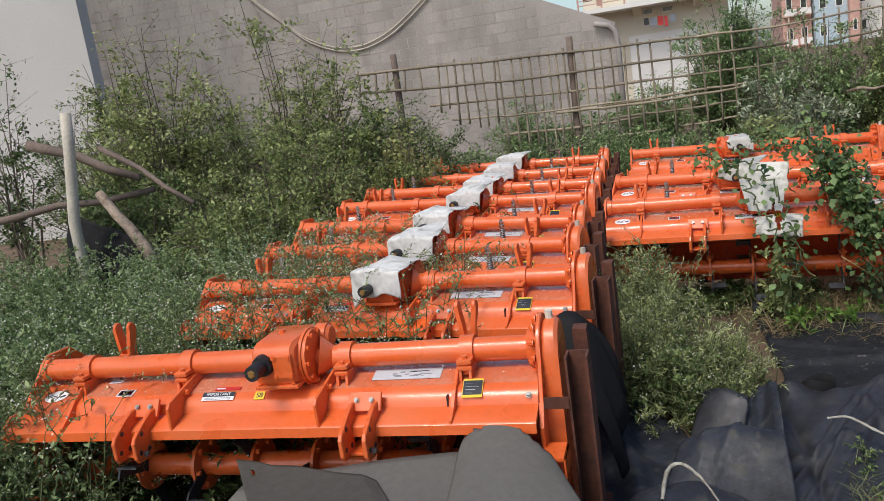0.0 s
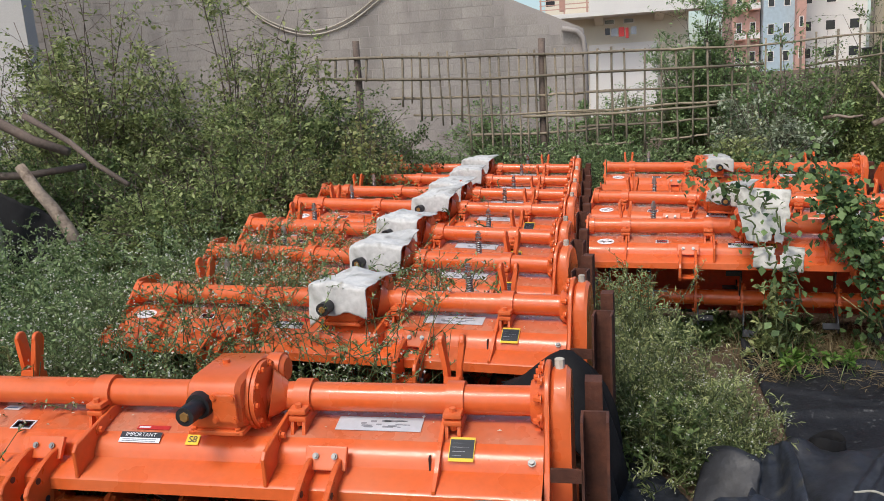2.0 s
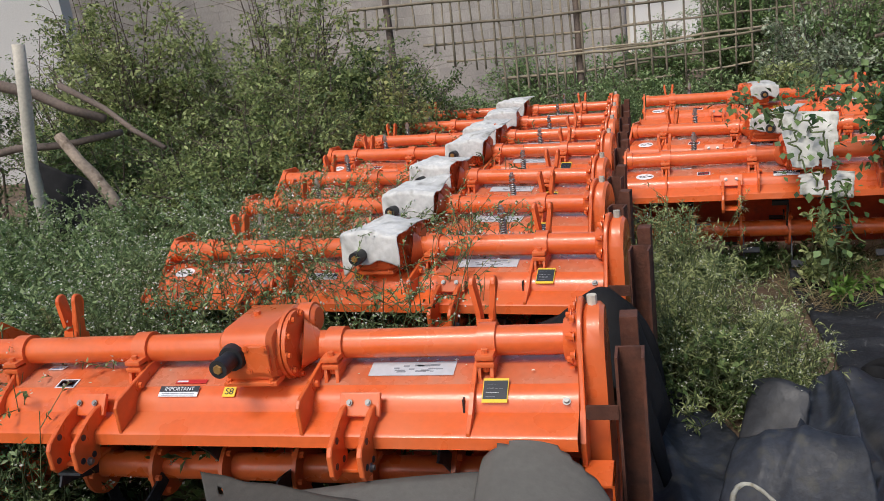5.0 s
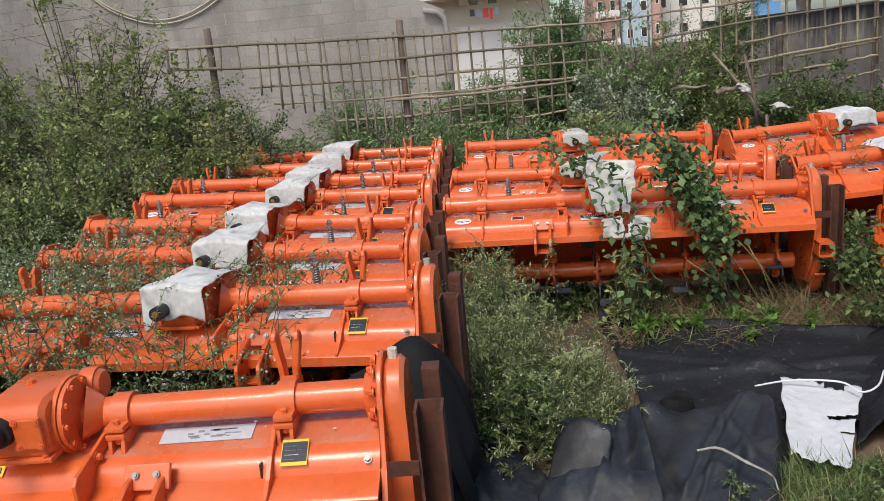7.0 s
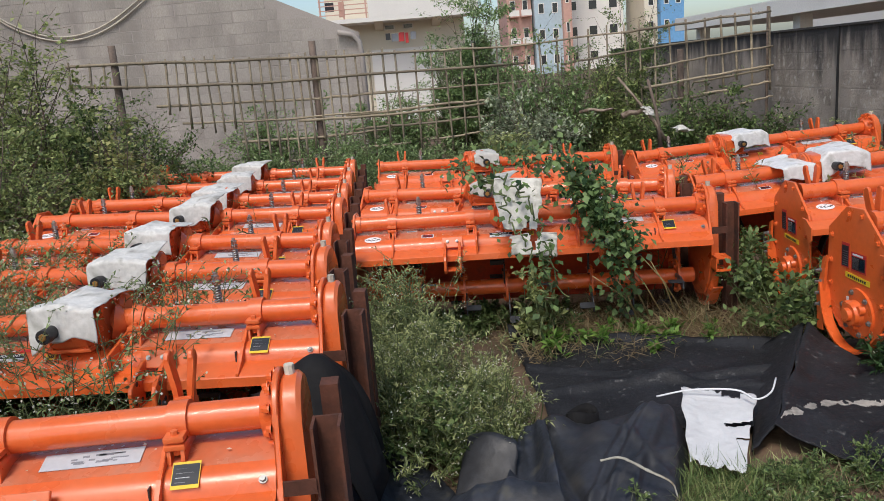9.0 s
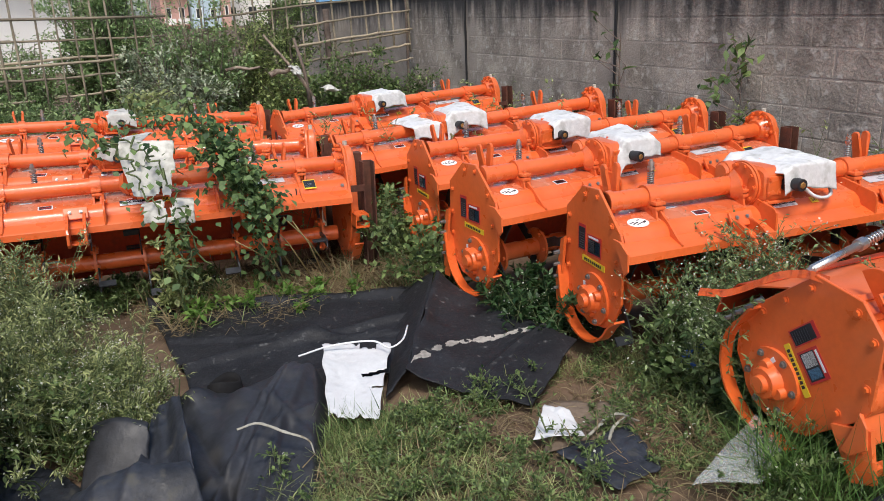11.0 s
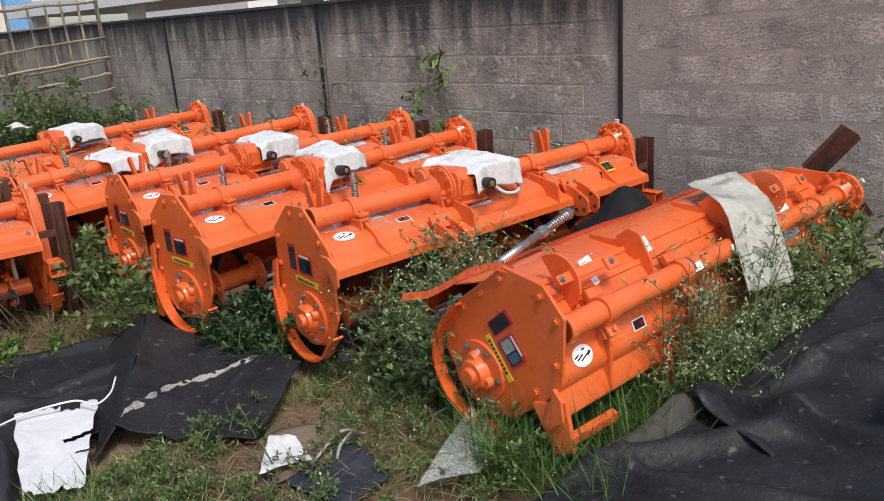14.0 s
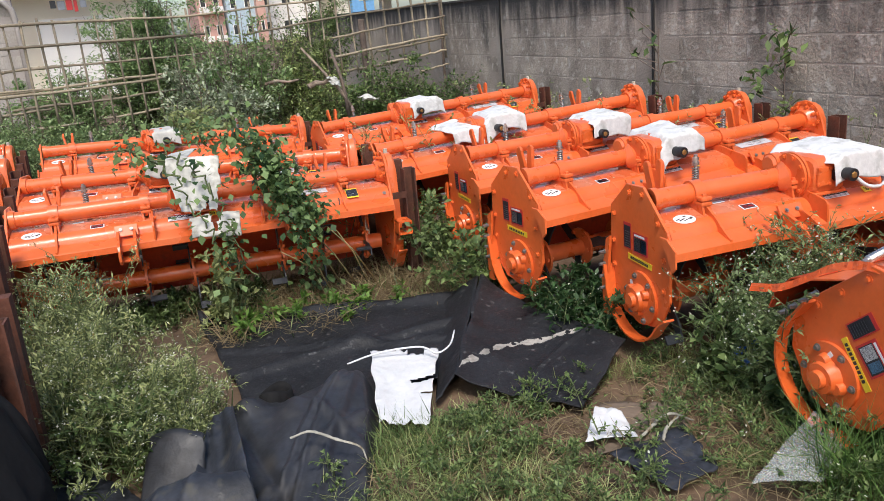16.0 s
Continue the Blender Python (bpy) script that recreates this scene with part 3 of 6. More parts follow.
def front_labels(t):
    """The prints on the hood."""
    r = random.Random(3)
    bars = []
    for k in range(16):
        x, y = r.uniform(0.12, 0.8), r.uniform(0.2, 0.7)
        bars.append((x, x + r.uniform(0.03, 0.12), y, y + r.uniform(0.04, 0.14), GREY_PRINT))
    decal("white_sign", t, on_hood(0.583, -0.040, 0.008), 0.262, 0.062, SIGN, bars, "pale parts diagram plate")
    bars = [(0.03, 0.97, 0.14, 0.90, DARK_LABEL)] + [(0.14, 0.5 + 0.36 * ((k * 37) % 10) / 10, 0.22 + k * 0.085, 0.25 + k * 0.085, WHITE_LABEL if k % 3 else GREY_PRINT) for k in range(0, 7, 2)]
    decal("warning_label", t, on_hood(0.848, -0.128, 0.017), 0.072, 0.076, YELLOW_LABEL, bars, "yellow and black warning label")
    lab = decal("notice_label", t, on_hood(-0.155, -0.126, 0.017), 0.138, 0.036, WHITE_LABEL, [(0.0, 1.0, 0.45, 1.0, DARK_LABEL), (0.08, 0.9, 0.10, 0.16, GREY_PRINT), (0.08, 0.9, 0.26, 0.32, GREY_PRINT)])
    lettering("IMPORTANT", 0.0185, WHITE_LABEL, lab, pose(0, 0.0078, 0.0026))
    decal("red_label", t, on_hood(-0.135, -0.088, 0.008), 0.11, 0.018, RED_LABEL, [(0.05, 0.4, 0.3, 0.7, WHITE_LABEL)])
    tag = decal("number_tag", t, on_hood(0.022, -0.128, 0.017), 0.042, 0.034, YELLOW_LABEL, [])
    lettering("S8", 0.030, DARK_LABEL, tag, pose(0, 0, 0.0022))


BADGE_WHITE = mat("badge_white", (0.85, 0.85, 0.85), 0.5, vary=0.04, bump=0)


def end_labels(t):
    """The prints on the plain end plate and beside it."""
    side = Matrix.Translation((-1.0635, 0, 0)) @ Matrix(((0, 0, -1, 0), (-1, 0, 0, 0), (0, 1, 0, 0), (0, 0, 0, 1)))
    decal("dark_notice", t, side @ pose(-0.150, 0.570, 0), 0.062, 0.125, RED_LABEL, [(0.08, 0.92, 0.05, 0.88, DARK_LABEL)] + [(0.2, 0.85, 0.1 + k * 0.09, 0.13 + k * 0.09, GREY_PRINT) for k in range(7)])
    decal("red_notice", t, side @ pose(-0.045, 0.550, 0), 0.115, 0.095, RED_LABEL, [(0.07, 0.93, 0.09, 0.78, DARK_LABEL), (0.10, 0.52, 0.14, 0.74, WHITE_LABEL), (0.58, 0.88, 0.16, 0.72, BLUE_LABEL), (0.1, 0.8, 0.83, 0.93, WHITE_LABEL)], "red-framed notice label")
    decal("yellow_strip", t, side @ pose(-0.05, 0.47, 0, 0, 0, -3), 0.19, 0.028, YELLOW_LABEL, [(0.1 + k * 0.085, 0.16 + k * 0.085, 0.2, 0.7, DARK_LABEL) for k in range(9)], "yellow strip with dark lettering")
    side2 = Matrix.Translation((-1.078, 0, 0)) @ Matrix(((0, 0, -1, 0), (-1, 0, 0, 0), (0, 1, 0, 0), (0, 0, 0, 1)))
    decal("small_tag", t, side2 @ pose(-0.10, 0.355, 0, 0, 0, 10), 0.018, 0.035, WHITE_LABEL, [(0.2, 0.8, 0.2, 0.35, GREY_PRINT)])
    bm = cyl(BM(), (0, 0, 0), (0, 0, 0.0015), 0.045, seg=24)
    for x0, x1, y0, y1, turn in ((-0.034, -0.010, 0.012, 0.018, 25), (-0.030, 0.004, 0.000, 0.007, 30), (-0.020, 0.016, -0.014, -0.008, 28), (0.010, 0.032, -0.024, -0.012, 40), (0.006, 0.020, 0.018, 0.026, 10)):
        box(bm, x0, x1, y0, y1, 0.0015, 0.0021, m=pose(0, 0, 0, 0, 0, turn))
    for f in bm.faces:
        f.material_index = 1 if f.calc_center_median().z > 0.00155 else 0
    badge = part("round_badge", bm, [BADGE_WHITE, DARK_LABEL], t, "round white emblem sticker")
    badge.matrix_local = on_hood(-0.935, -0.098, 0.008) @ Matrix.Diagonal((1.15, 0.85, 1, 1))
    decal("emblem_label", t, on_hood(-0.60, -0.092, 0.0075), 0.075, 0.042, WHITE_LABEL, [(0.08, 0.92, 0.1, 0.9, DARK_LABEL), (0.15, 0.45, 0.25, 0.75, RED_LABEL), (0.52, 0.85, 0.3, 0.7, RED_LABEL)])
    decal("clear_label", t, on_hood(-0.70, -0.01, 0.0075), 0.06, 0.03, WHITE_LABEL, [(0.1, 0.8, 0.3, 0.5, BLUE_LABEL)])


def place_between(l, r, tilt=0.0):
    """The pose of a tiller whose main tube ends at l and r."""
    l, r = Vector(l), Vector(r)
    c, d = (l + r) / 2, (r - l).normalized()
    yaw, side = math.atan2(d.y, d.x), math.asin(d.z)
    return Matrix.Translation(c) @ Matrix.Rotation(yaw, 4, "Z") @ Matrix.Rotation(-side, 4, "Y") @ Matrix.Rotation(tilt, 4, "X") @ Matrix.Translation((0, 0, -TUBE_Z))


TILLERS = {
    "L1": ((-1.739, 2.877, 0.767), (0.362, 2.877, 0.765)),
    "L2": ((-1.69, 4.10, 0.765), (0.392, 3.862, 0.756)),
    "L3": ((-1.765, 4.992, 0.771), (0.298, 4.595, 0.747)),
    "L4": ((-1.816, 5.646, 0.808), (0.258, 5.312, 0.737)),
    "L5": ((-1.82, 6.50, 0.81), (0.255, 6.20, 0.74)),
    "L6": ((-1.83, 7.16, 0.81), (0.245, 6.90, 0.74)),
    "L7": ((-1.85, 7.94, 0.81), (0.235, 7.70, 0.74)),
    "L8": ((-1.876, 8.774, 0.808), (0.217, 8.593, 0.741)),
    "R1": ((0.455, 5.72, 0.725), (2.53, 5.55, 0.700)),
    "R2": ((0.472, 6.685, 0.757), (2.49, 6.08, 0.745)),
    "R3": ((0.554, 8.159, 0.795), (2.649, 8.158, 0.709)),
    "F1": ((2.786, 7.667, 0.738), (4.884, 7.76, 0.810)),
    "F2": ((2.72, 6.05, 0.740), (4.78, 5.99, 0.840)),
    "A": ((3.079, 5.36, 0.745), (5.17, 5.28, 0.785)),
    "B": ((2.93, 4.40, 0.760), (5.028, 4.52, 0.775)),
    "C": ((3.096, 3.586, 0.759), (5.188, 3.397, 0.769)),
}
model = tiller()
front_labels(model)
end_labels(model)
tagged(model, "bright orange steel rotary tiller with uncovered gearbox on rough ground", "rotary tiller", "rows of stored tillers")
ROW = {}
for k, (l, r) in TILLERS.items():
    if k == "L1":
        ob = model
        ob.matrix_basis = place_between(l, r)
    else:
        ob = copy_thing(model, place_between(l, r))
        for c in ob.children:
            if c.name.startswith("gearbox"):
                c.matrix_basis = Matrix.Translation((0, 0, -0.015)) @ c.matrix_basis
                if k[0] != "L":
                    # these have the gearbox the other way round
                    c.matrix_basis = Matrix.Translation(({"R1": 0.08, "R2": 0.0, "R3": 0.0}.get(k, -0.10), 0, 0)) @ Matrix.Diagonal((-1, 1, 1, 1)) @ c.matrix_basis
        tagged(ob, {"L": "orange rotary tiller with weeds growing over one end", "R": "orange rotary tiller overgrown by a climbing vine"}.get(k[0], "orange rotary tiller parked in a row beside the block wall"))
    ROW[k] = ob
for c in list(model.children):
    if c.name.startswith("spring_rod"):
        for g in (*c.children_recursive, c):
            bpy.data.objects.remove(g)
tipped = copy_thing(model, place_between((3.116, 2.265, 0.552), (5.21, 2.12, 0.578), radians(51)))
for c in list(tipped.children):
    if c.name.startswith(("spring_fork", "spring_rod", "gearbox", "skid_arm")):
        for g in (*c.children_recursive, c):
            bpy.data.objects.remove(g)
for c in tipped.children:
    if c.name.startswith(("dark_notice", "red_notice", "yellow_strip")):
        c.matrix_basis = Matrix.Translation((0, -0.01, -0.035)) @ c.matrix_basis
for c in tipped.children:
    if c.name.split(".")[0] == "hood":
        c.data = c.data.copy()
        c.data.materials[0] = ORANGE
for y, z in ((0.19, 0.6555), (0.115, 0.688)):
    part("hood_seam", box(BM(), -1.02, 1.02, y - 0.012, y + 0.012, z - 0.008, z + 0.012, 0.004), ORANGE, tipped)
for x in (-0.42, 0.18):
    part("hood_rib", prism(BM(), [(0.09, 0.688), (0.20, 0.645), (0.30, 0.54), (0.325, 0.55), (0.21, 0.685), (0.09, 0.725)], x - 0.004, x + 0.004), ORANGE, tipped)
# brackets that only show on the tipped one
for x in (-0.88, 0.62):
    part("spring_bracket", prism(BM(), [(0.05, 0.69)] + arc(0.165, 0.70, 0.108, 0, 180, 14), x - 0.006, x + 0.006, 0.002), ORANGE, tipped)
    arm = part("bracket_arm", box(BM(), x - 0.075, x + 0.19, 0.135, 0.172, 0.770, 0.782, 0.002), ORANGE, tipped)
    part("arm_tip", box(BM(), x + 0.17, x + 0.235, 0.118, 0.166, 0.782, 0.793, 0.002), ORANGE, arm)
    bolts("arm_bolt", [(x - 0.055, 0.153, 0.782), (x + 0.018, 0.153, 0.782), (x + 0.20, 0.143, 0.793)], (0, 0, 1), tipped, 0.009, 0.010)
for x in (-0.42, 0.18):
    part("hood_plate", prism(BM(), [(0.03, 0.69), (0.25, 0.66), (0.245, 0.735), (0.20, 0.765), (0.09, 0.745), (0.04, 0.72)], x - 0.005, x + 0.005, 0.002), ORANGE, tipped)
band = BM()
tube_path(band, [(-0.315, 0, TUBE_Z), (-0.288, 0, TUBE_Z)], 0.050, 20)
part("hose_band", band, STEEL, tipped, "bare steel band round the tube", smooth=True)
inv = tipped.matrix_basis.inverted()


def local(pts):
    return [inv @ Vector(q) for q in pts]


bm = BM()
foot = [(3.10, 2.38, 0.26), (3.10, 2.24, 0.30), (3.09, 2.20, 0.13), (3.09, 2.28, 0.10)]
for q in local(foot) + local([(x + 0.02, y, z) for x, y, z in foot]):
    bm.verts.new(q)
bm.verts.ensure_lookup_table()
for k in ((0, 1, 2, 3), (7, 6, 5, 4), (0, 4, 5, 1), (1, 5, 6, 2), (2, 6, 7, 3), (3, 7, 4, 0)):
    bm.faces.new([bm.verts[q] for q in k])
part("parking_foot", bm, ORANGE, tipped)
part("foot_rail", tube_path(BM(), local([(3.11, 2.23, 0.16), (3.30, 2.17, 0.20)]), 0.022, 4), ORANGE, tipped)
bm = BM()
line = smooth_curve([(3.12, 2.46, 0.715), (3.10, 2.53, 0.72), (3.07, 2.62, 0.695), (3.03, 2.69, 0.645), (2.99, 2.76, 0.605), (2.94, 2.84, 0.595)])
side = [(Vector(q) + Vector((0.030, 0.018, 0.018))) for q in line]
for q in local(line) + local(side):
    bm.verts.new(q)
bm.verts.ensure_lookup_table()
for k in range(len(line) - 1):
    bm.faces.new((bm.verts[k], bm.verts[k + 1], bm.verts[k + 1 + len(line)], bm.verts[k + len(line)]))
bmesh.ops.solidify(bm, geom=bm.faces[:], thickness=0.008)
part("levelling_strip", bm, ORANGE, tipped, smooth=True)
for x, y, w, h in ((-0.345, 0.165, 0.05, 0.065), (-0.70, 0.19, 0.07, 0.04), (-0.705, 0.115, 0.035, 0.03), (0.25, 0.05, 0.05, 0.06), (0.66, 0.09, 0.14, 0.10)):
    decal("white_label", tipped, pose(x, y, 0.7015, 3, 0, 8), w, h, WHITE_LABEL, [(0.15, 0.8, 0.3, 0.4, GREY_PRINT), (0.15, 0.6, 0.55, 0.62, GREY_PRINT)])
for x in (-0.28, 0.02):
    decal("tube_label", tipped, pose(x, -0.012, TUBE_Z + 0.0445, 8, 0, 0), 0.07, 0.035, WHITE_LABEL, [(0.15, 0.8, 0.3, 0.4, GREY_PRINT)])
rod = part("spring_rod", tube_path(BM(), local([(3.27, 2.66, 0.675), (3.86, 2.735, 0.735)]), 0.010, 8), STEEL, tipped, "bare steel rod")
foot0, foot1 = Vector((3.27, 2.66, 0.675)), Vector((3.86, 2.735, 0.735))
ax0, ax1 = foot0.lerp(foot1, 0.62), foot0.lerp(foot1, 0.92)
part("rod_sleeve", tube_path(BM(), local([foot0.lerp(foot1, 0.05), foot0.lerp(foot1, 0.55)]), 0.0155, 12), STEEL, rod, smooth=True)
part("rod_collar", tube_path(BM(), local([foot0.lerp(foot1, 0.53), foot0.lerp(foot1, 0.60)]), 0.024, 12), STEEL, rod)
coil = []
for k in range(8 * 9 + 1):
    q = ax0.lerp(ax1, k / 72)
    an = 2 * math.pi * k / 8
    coil.append(q + Vector((0.02, 0.9, 0.1)).normalized() * 0.017 * math.cos(an) + Vector((-0.1, 0, 1)).normalized() * 0.017 * math.sin(an))
part("coil_spring", tube_path(BM(), local(coil), 0.004, 5), STEEL, rod, "zinc-plated coil spring", smooth=True)
part("rod_nut", tube_path(BM(), local([ax0.lerp(ax1, 1.02), ax0.lerp(ax1, 1.08)]), 0.026, 8), STEEL, rod)
tagged(tipped, "orange rotary tiller tipped forward in tall grass")
ROW["D"] = tipped

# ---- setting ----


def ground():
    bm = BM()
    n = 90
    vs = {}
    for i in range(n + 1):
        for j in range(n + 1):
            x, y = -7 + 14 * i / n, -1 + 14 * j / n
            z = 0.05 * noise.noise(Vector((x * 0.7, y * 0.7, 0))) + 0.02 * noise.noise(Vector((x * 4, y * 4, 3))) - 0.03
            vs[i, j] = bm.verts.new((x, y, z))
    for i in range(n):
        for j in range(n):
            bm.faces.new((vs[i, j], vs[i + 1, j], vs[i + 1, j + 1], vs[i, j + 1]))
    far = {}
    ring = [(i, 0) for i in range(n)] + [(n, j) for j in range(n)] + [(n - i, n) for i in range(n)] + [(0, n - j) for j in range(n)]
    for k in ring:
        c = vs[k].co
        d = Vector((c.x, c.y - 6, 0)).normalized() * 900
        far[k] = bm.verts.new((d.x, d.y + 6, -0.03))
    for a, b in zip(ring, ring[1:] + ring[:1]):
        bm.faces.new((vs[a], far[a], far[b], vs[b]))
    return tagged(part("ground", bm, SOIL, smooth=True), "brown earth with scattered weeds and straw", "ground", kind="structure")


ground()


def add_mould(m, top, depth):
    """Black mould that runs down in streaks from the wall's rain-soaked top."""
    n, l = m.node_tree.nodes, m.node_tree.links
    b = n["Principled BSDF"]
    old = b.inputs["Base Color"].links[0].from_socket
    g = n.new("ShaderNodeNewGeometry")
    sep = n.new("ShaderNodeSeparateXYZ")
    l.new(g.outputs["Position"], sep.inputs[0])
    mp = n.new("ShaderNodeMapping")
    mp.inputs["Scale"].default_value = (1, 5, 0.8)
    l.new(g.outputs["Position"], mp.inputs[0])
    tx = n.new("ShaderNodeTexNoise")
    tx.inputs["Scale"].default_value, tx.inputs["Detail"].default_value = 1.6, 8
    l.new(mp.outputs[0], tx.inputs["Vector"])
    h = n.new("ShaderNodeMapRange")
    h.inputs[1].default_value, h.inputs[2].default_value, h.inputs[3].default_value, h.inputs[4].default_value = top - depth, top, -0.30, 0.42
    l.new(sep.outputs[2], h.inputs[0])
    ad = n.new("ShaderNodeMath")
    l.new(h.outputs[0], ad.inputs[0]), l.new(tx.outputs["Fac"], ad.inputs[1])
    r = n.new("ShaderNodeValToRGB")
    r.color_ramp.elements[0].position, r.color_ramp.elements[1].position = 0.50, 0.85
    l.new(ad.outputs[0], r.inputs[0])
    # only the stretch of wall past the first joint is stained
    yy = n.new("ShaderNodeMapRange")
    yy.inputs[1].default_value, yy.inputs[2].default_value, yy.inputs[3].default_value, yy.inputs[4].default_value = 3.64, 3.72, 0.12, 0.92
    l.new(sep.outputs[1], yy.inputs[0])
    mu = n.new("ShaderNodeMath")
    mu.operation = "MULTIPLY"
    l.new(r.outputs[0], mu.inputs[0]), l.new(yy.outputs[0], mu.inputs[1])
    x = n.new("ShaderNodeMix")
    x.data_type = "RGBA"
    l.new(mu.outputs[0], x.inputs[0])
    l.new(old, x.inputs[6])
    x.inputs[7].default_value = (0.035, 0.033, 0.034, 1)
    l.new(x.outputs[2], b.inputs["Base Color"])


add_mould(BLOCK, 1.72, 0.75)
add_mould(MORTAR, 1.72, 0.75)
WALL_X = 5.74
bm = BM()
box(bm, WALL_X + 0.015, WALL_X + 0.2, -9.0, 19.0, -0.1, 1.72)
wall_e = tagged(part("wall_east", bm, MORTAR), "weathered cement block boundary wall with mould along its top", "wall", kind="structure")
tagged(part("wall_coping", box(BM(), WALL_X - 0.01, WALL_X + 0.21, -9.0, 19.0, 1.7204, 1.745), MORTAR), "thin cement coping on the block wall", "coping", kind="structure")

# the gabled shed wall beyond the fence
bm = BM()
for y in (15.8, 16.05):
    for x, z in ((0.18, -0.1), (0.18, 2.40), (-1.29, 3.09), (-14.0, 8.8), (-14.0, -0.1)):
        bm.verts.new((x, y, z))
bm.verts.ensure_lookup_table()
ring = list(bm.verts)
bm.faces.new(ring[:5]), bm.faces.new(ring[:4:-1])
for k in range(5):
    bm.faces.new((bm.verts[k], bm.verts[(k + 1) % 5], bm.verts[5 + (k + 1) % 5], bm.verts[5 + k]))
wall_n = tagged(part("wall_north", bm, PLASTER), "tall grey cement-washed shed wall beyond the fence", "wall", kind="structure")
pts = [(x, 15.765, z) for x, z in ((-7.3, 4.3), (-6.9, 3.9), (-6.46, 3.50), (-5.96, 3.05), (-5.33, 2.77), (-4.76, 2.74), (-4.2, 2.91), (-3.61, 3.27), (-3.2, 3.6))]
for k in range(2):
    tagged(part("wall_cable", tube_path(BM(), smooth_curve([(x + 0.03 * k, y, z - 0.07 * k) for x, y, z in pts]), 0.016, 6), PALE_WOOD, smooth=True), "pale cable hanging in a loop on the shed wall", "cable")
bm = tube_path(BM(), [(-0.20, 15.72, 2.42), (0.06, 15.72, 2.36), (0.17, 15.72, 2.24), (0.20, 15.72, 1.98), (0.20, 15.72, 0.0)], 0.05, 8)
tagged(part("drain_pipe", bm, PLASTER, smooth=True), "grey drain pipe at the shed corner", "pipe")
# white wall at the far side
bm = box(BM(), -16.0, -8.6, 12.4, 12.65, -0.1, 6.5)
tagged(part("wall_west", bm, SHED_WHITE), "white rendered building wall behind the bushes", "wall", kind="structure")

# ---- far buildings ----


def house(name, x0, x1, y, z1, material, storeys, bays, label, sill=0.0, depth=8.0, balcony=False, wh=1.2):
    h = new(name)
    part("wall", box(BM(), x0, x1, y, y + depth, 0.0, z1), material, h)
    part("roof", box(BM(), x0 - 0.2, x1 + 0.2, y - 0.3, y + depth, z1, z1 + 0.25), WHITE_WALL, h)
    sh, bw = z1 / storeys, (x1 - x0) / bays
    for s in range(storeys):
        for b in range(bays):
            xc, zc = x0 + (b + 0.5) * bw, (s + 0.55) * sh
            w, hh = bw * 0.22, min(wh, sh * 0.42) / 2
            win = part("window", box(BM(), xc - w, xc + w, y - 0.03, y + 0.05, zc - hh, zc + hh), WHITE_WALL, h)
            part("pane", box(BM(), xc - w + 0.08, xc + w - 0.08, y - 0.045, y - 0.031, zc - hh + 0.08, zc + hh - 0.08), GLASS_DARK, win)
            if balcony:
                bal = part("balcony", box(BM(), xc - bw * 0.42, xc + bw * 0.42, y - 1.0, y - 0.035, s * sh + sh * 0.12, s * sh + sh * 0.16), material, h)
                part("parapet", box(BM(), xc - bw * 0.42, xc + bw * 0.42, y - 1.0, y - 0.92, s * sh + sh * 0.16, s * sh + sh * 0.36), WHITE_WALL, bal)
    return tagged(h, label, "building")


def white_house():
    h = new("white_house")
    part("wall", box(BM(), -1.5, 3.35, 30.0, 38.0, 0.0, 11.0), CREAM_WALL, h)
    part("roof", box(BM(), -1.7, 3.6, 29.7, 38.0, 11.0, 11.25), WHITE_WALL, h)
    part("base_wall", box(BM(), 0.0, 2.3, 29.55, 29.98, -0.1, 2.45), WHITE_WALL, h)
    bal = part("balcony", box(BM(), -1.6, 3.75, 28.6, 29.98, 3.36, 3.50), WHITE_WALL, h)
    part("parapet", box(BM(), 0.05, 3.75, 28.6, 28.72, 3.502, 4.25), WHITE_WALL, bal)
    for x in (0.2, 2.2):
        part("bracket", prism(BM(), [(28.7, 3.355), (29.98, 3.355), (29.98, 3.12), (29.6, 3.16)], x, x + 0.3), CREAM_WALL, bal)
    for z in (3.65, 3.80, 3.95, 4.10):
        part("railing", box(BM(), -1.6, 0.04, 28.62, 28.66, z, z + 0.03), PINK_WALL, bal)
    for x in (-1.58, -0.8, -0.05):
        part("railing_post", box(BM(), x, x + 0.05, 28.60, 28.68, 3.50, 4.2), PINK_WALL, bal)
    for x, z in ((0.70, 3.20), (1.36, 3.20), (0.5, 5.6), (2.2, 5.6)):
        w = part("window", box(BM(), x - 0.19, x + 0.19, 29.95, 30.02, z - 0.09, z + 0.09), WHITE_WALL, h)
        part("pane", box(BM(), x - 0.15, x + 0.15, 29.93, 29.948, z - 0.06, z + 0.06), GLASS_DARK, w)
    for x, z, w, hh, m in ((0.55, 2.95, 0.16, 0.22, DARK_LABEL), (0.75, 2.93, 0.22, 0.26, GREY_PRINT), (1.0, 2.95, 0.18, 0.30, RED_LABEL), (1.22, 2.93, 0.10, 0.34, RED_LABEL), (1.4, 2.95, 0.18, 0.25, GREY_PRINT), (-1.4, 4.1, 0.3, 0.3, DARK_LABEL), (-0.95, 4.1, 0.2, 0.5, PINK_WALL)):
        part("washing", box(BM(), x, x + w, 28.9, 28.92, z - hh, z, 0.005), m, h, "cloth on a washing line")
    return tagged(h, "cream two-storey house with a white balcony beyond the fence", "building")


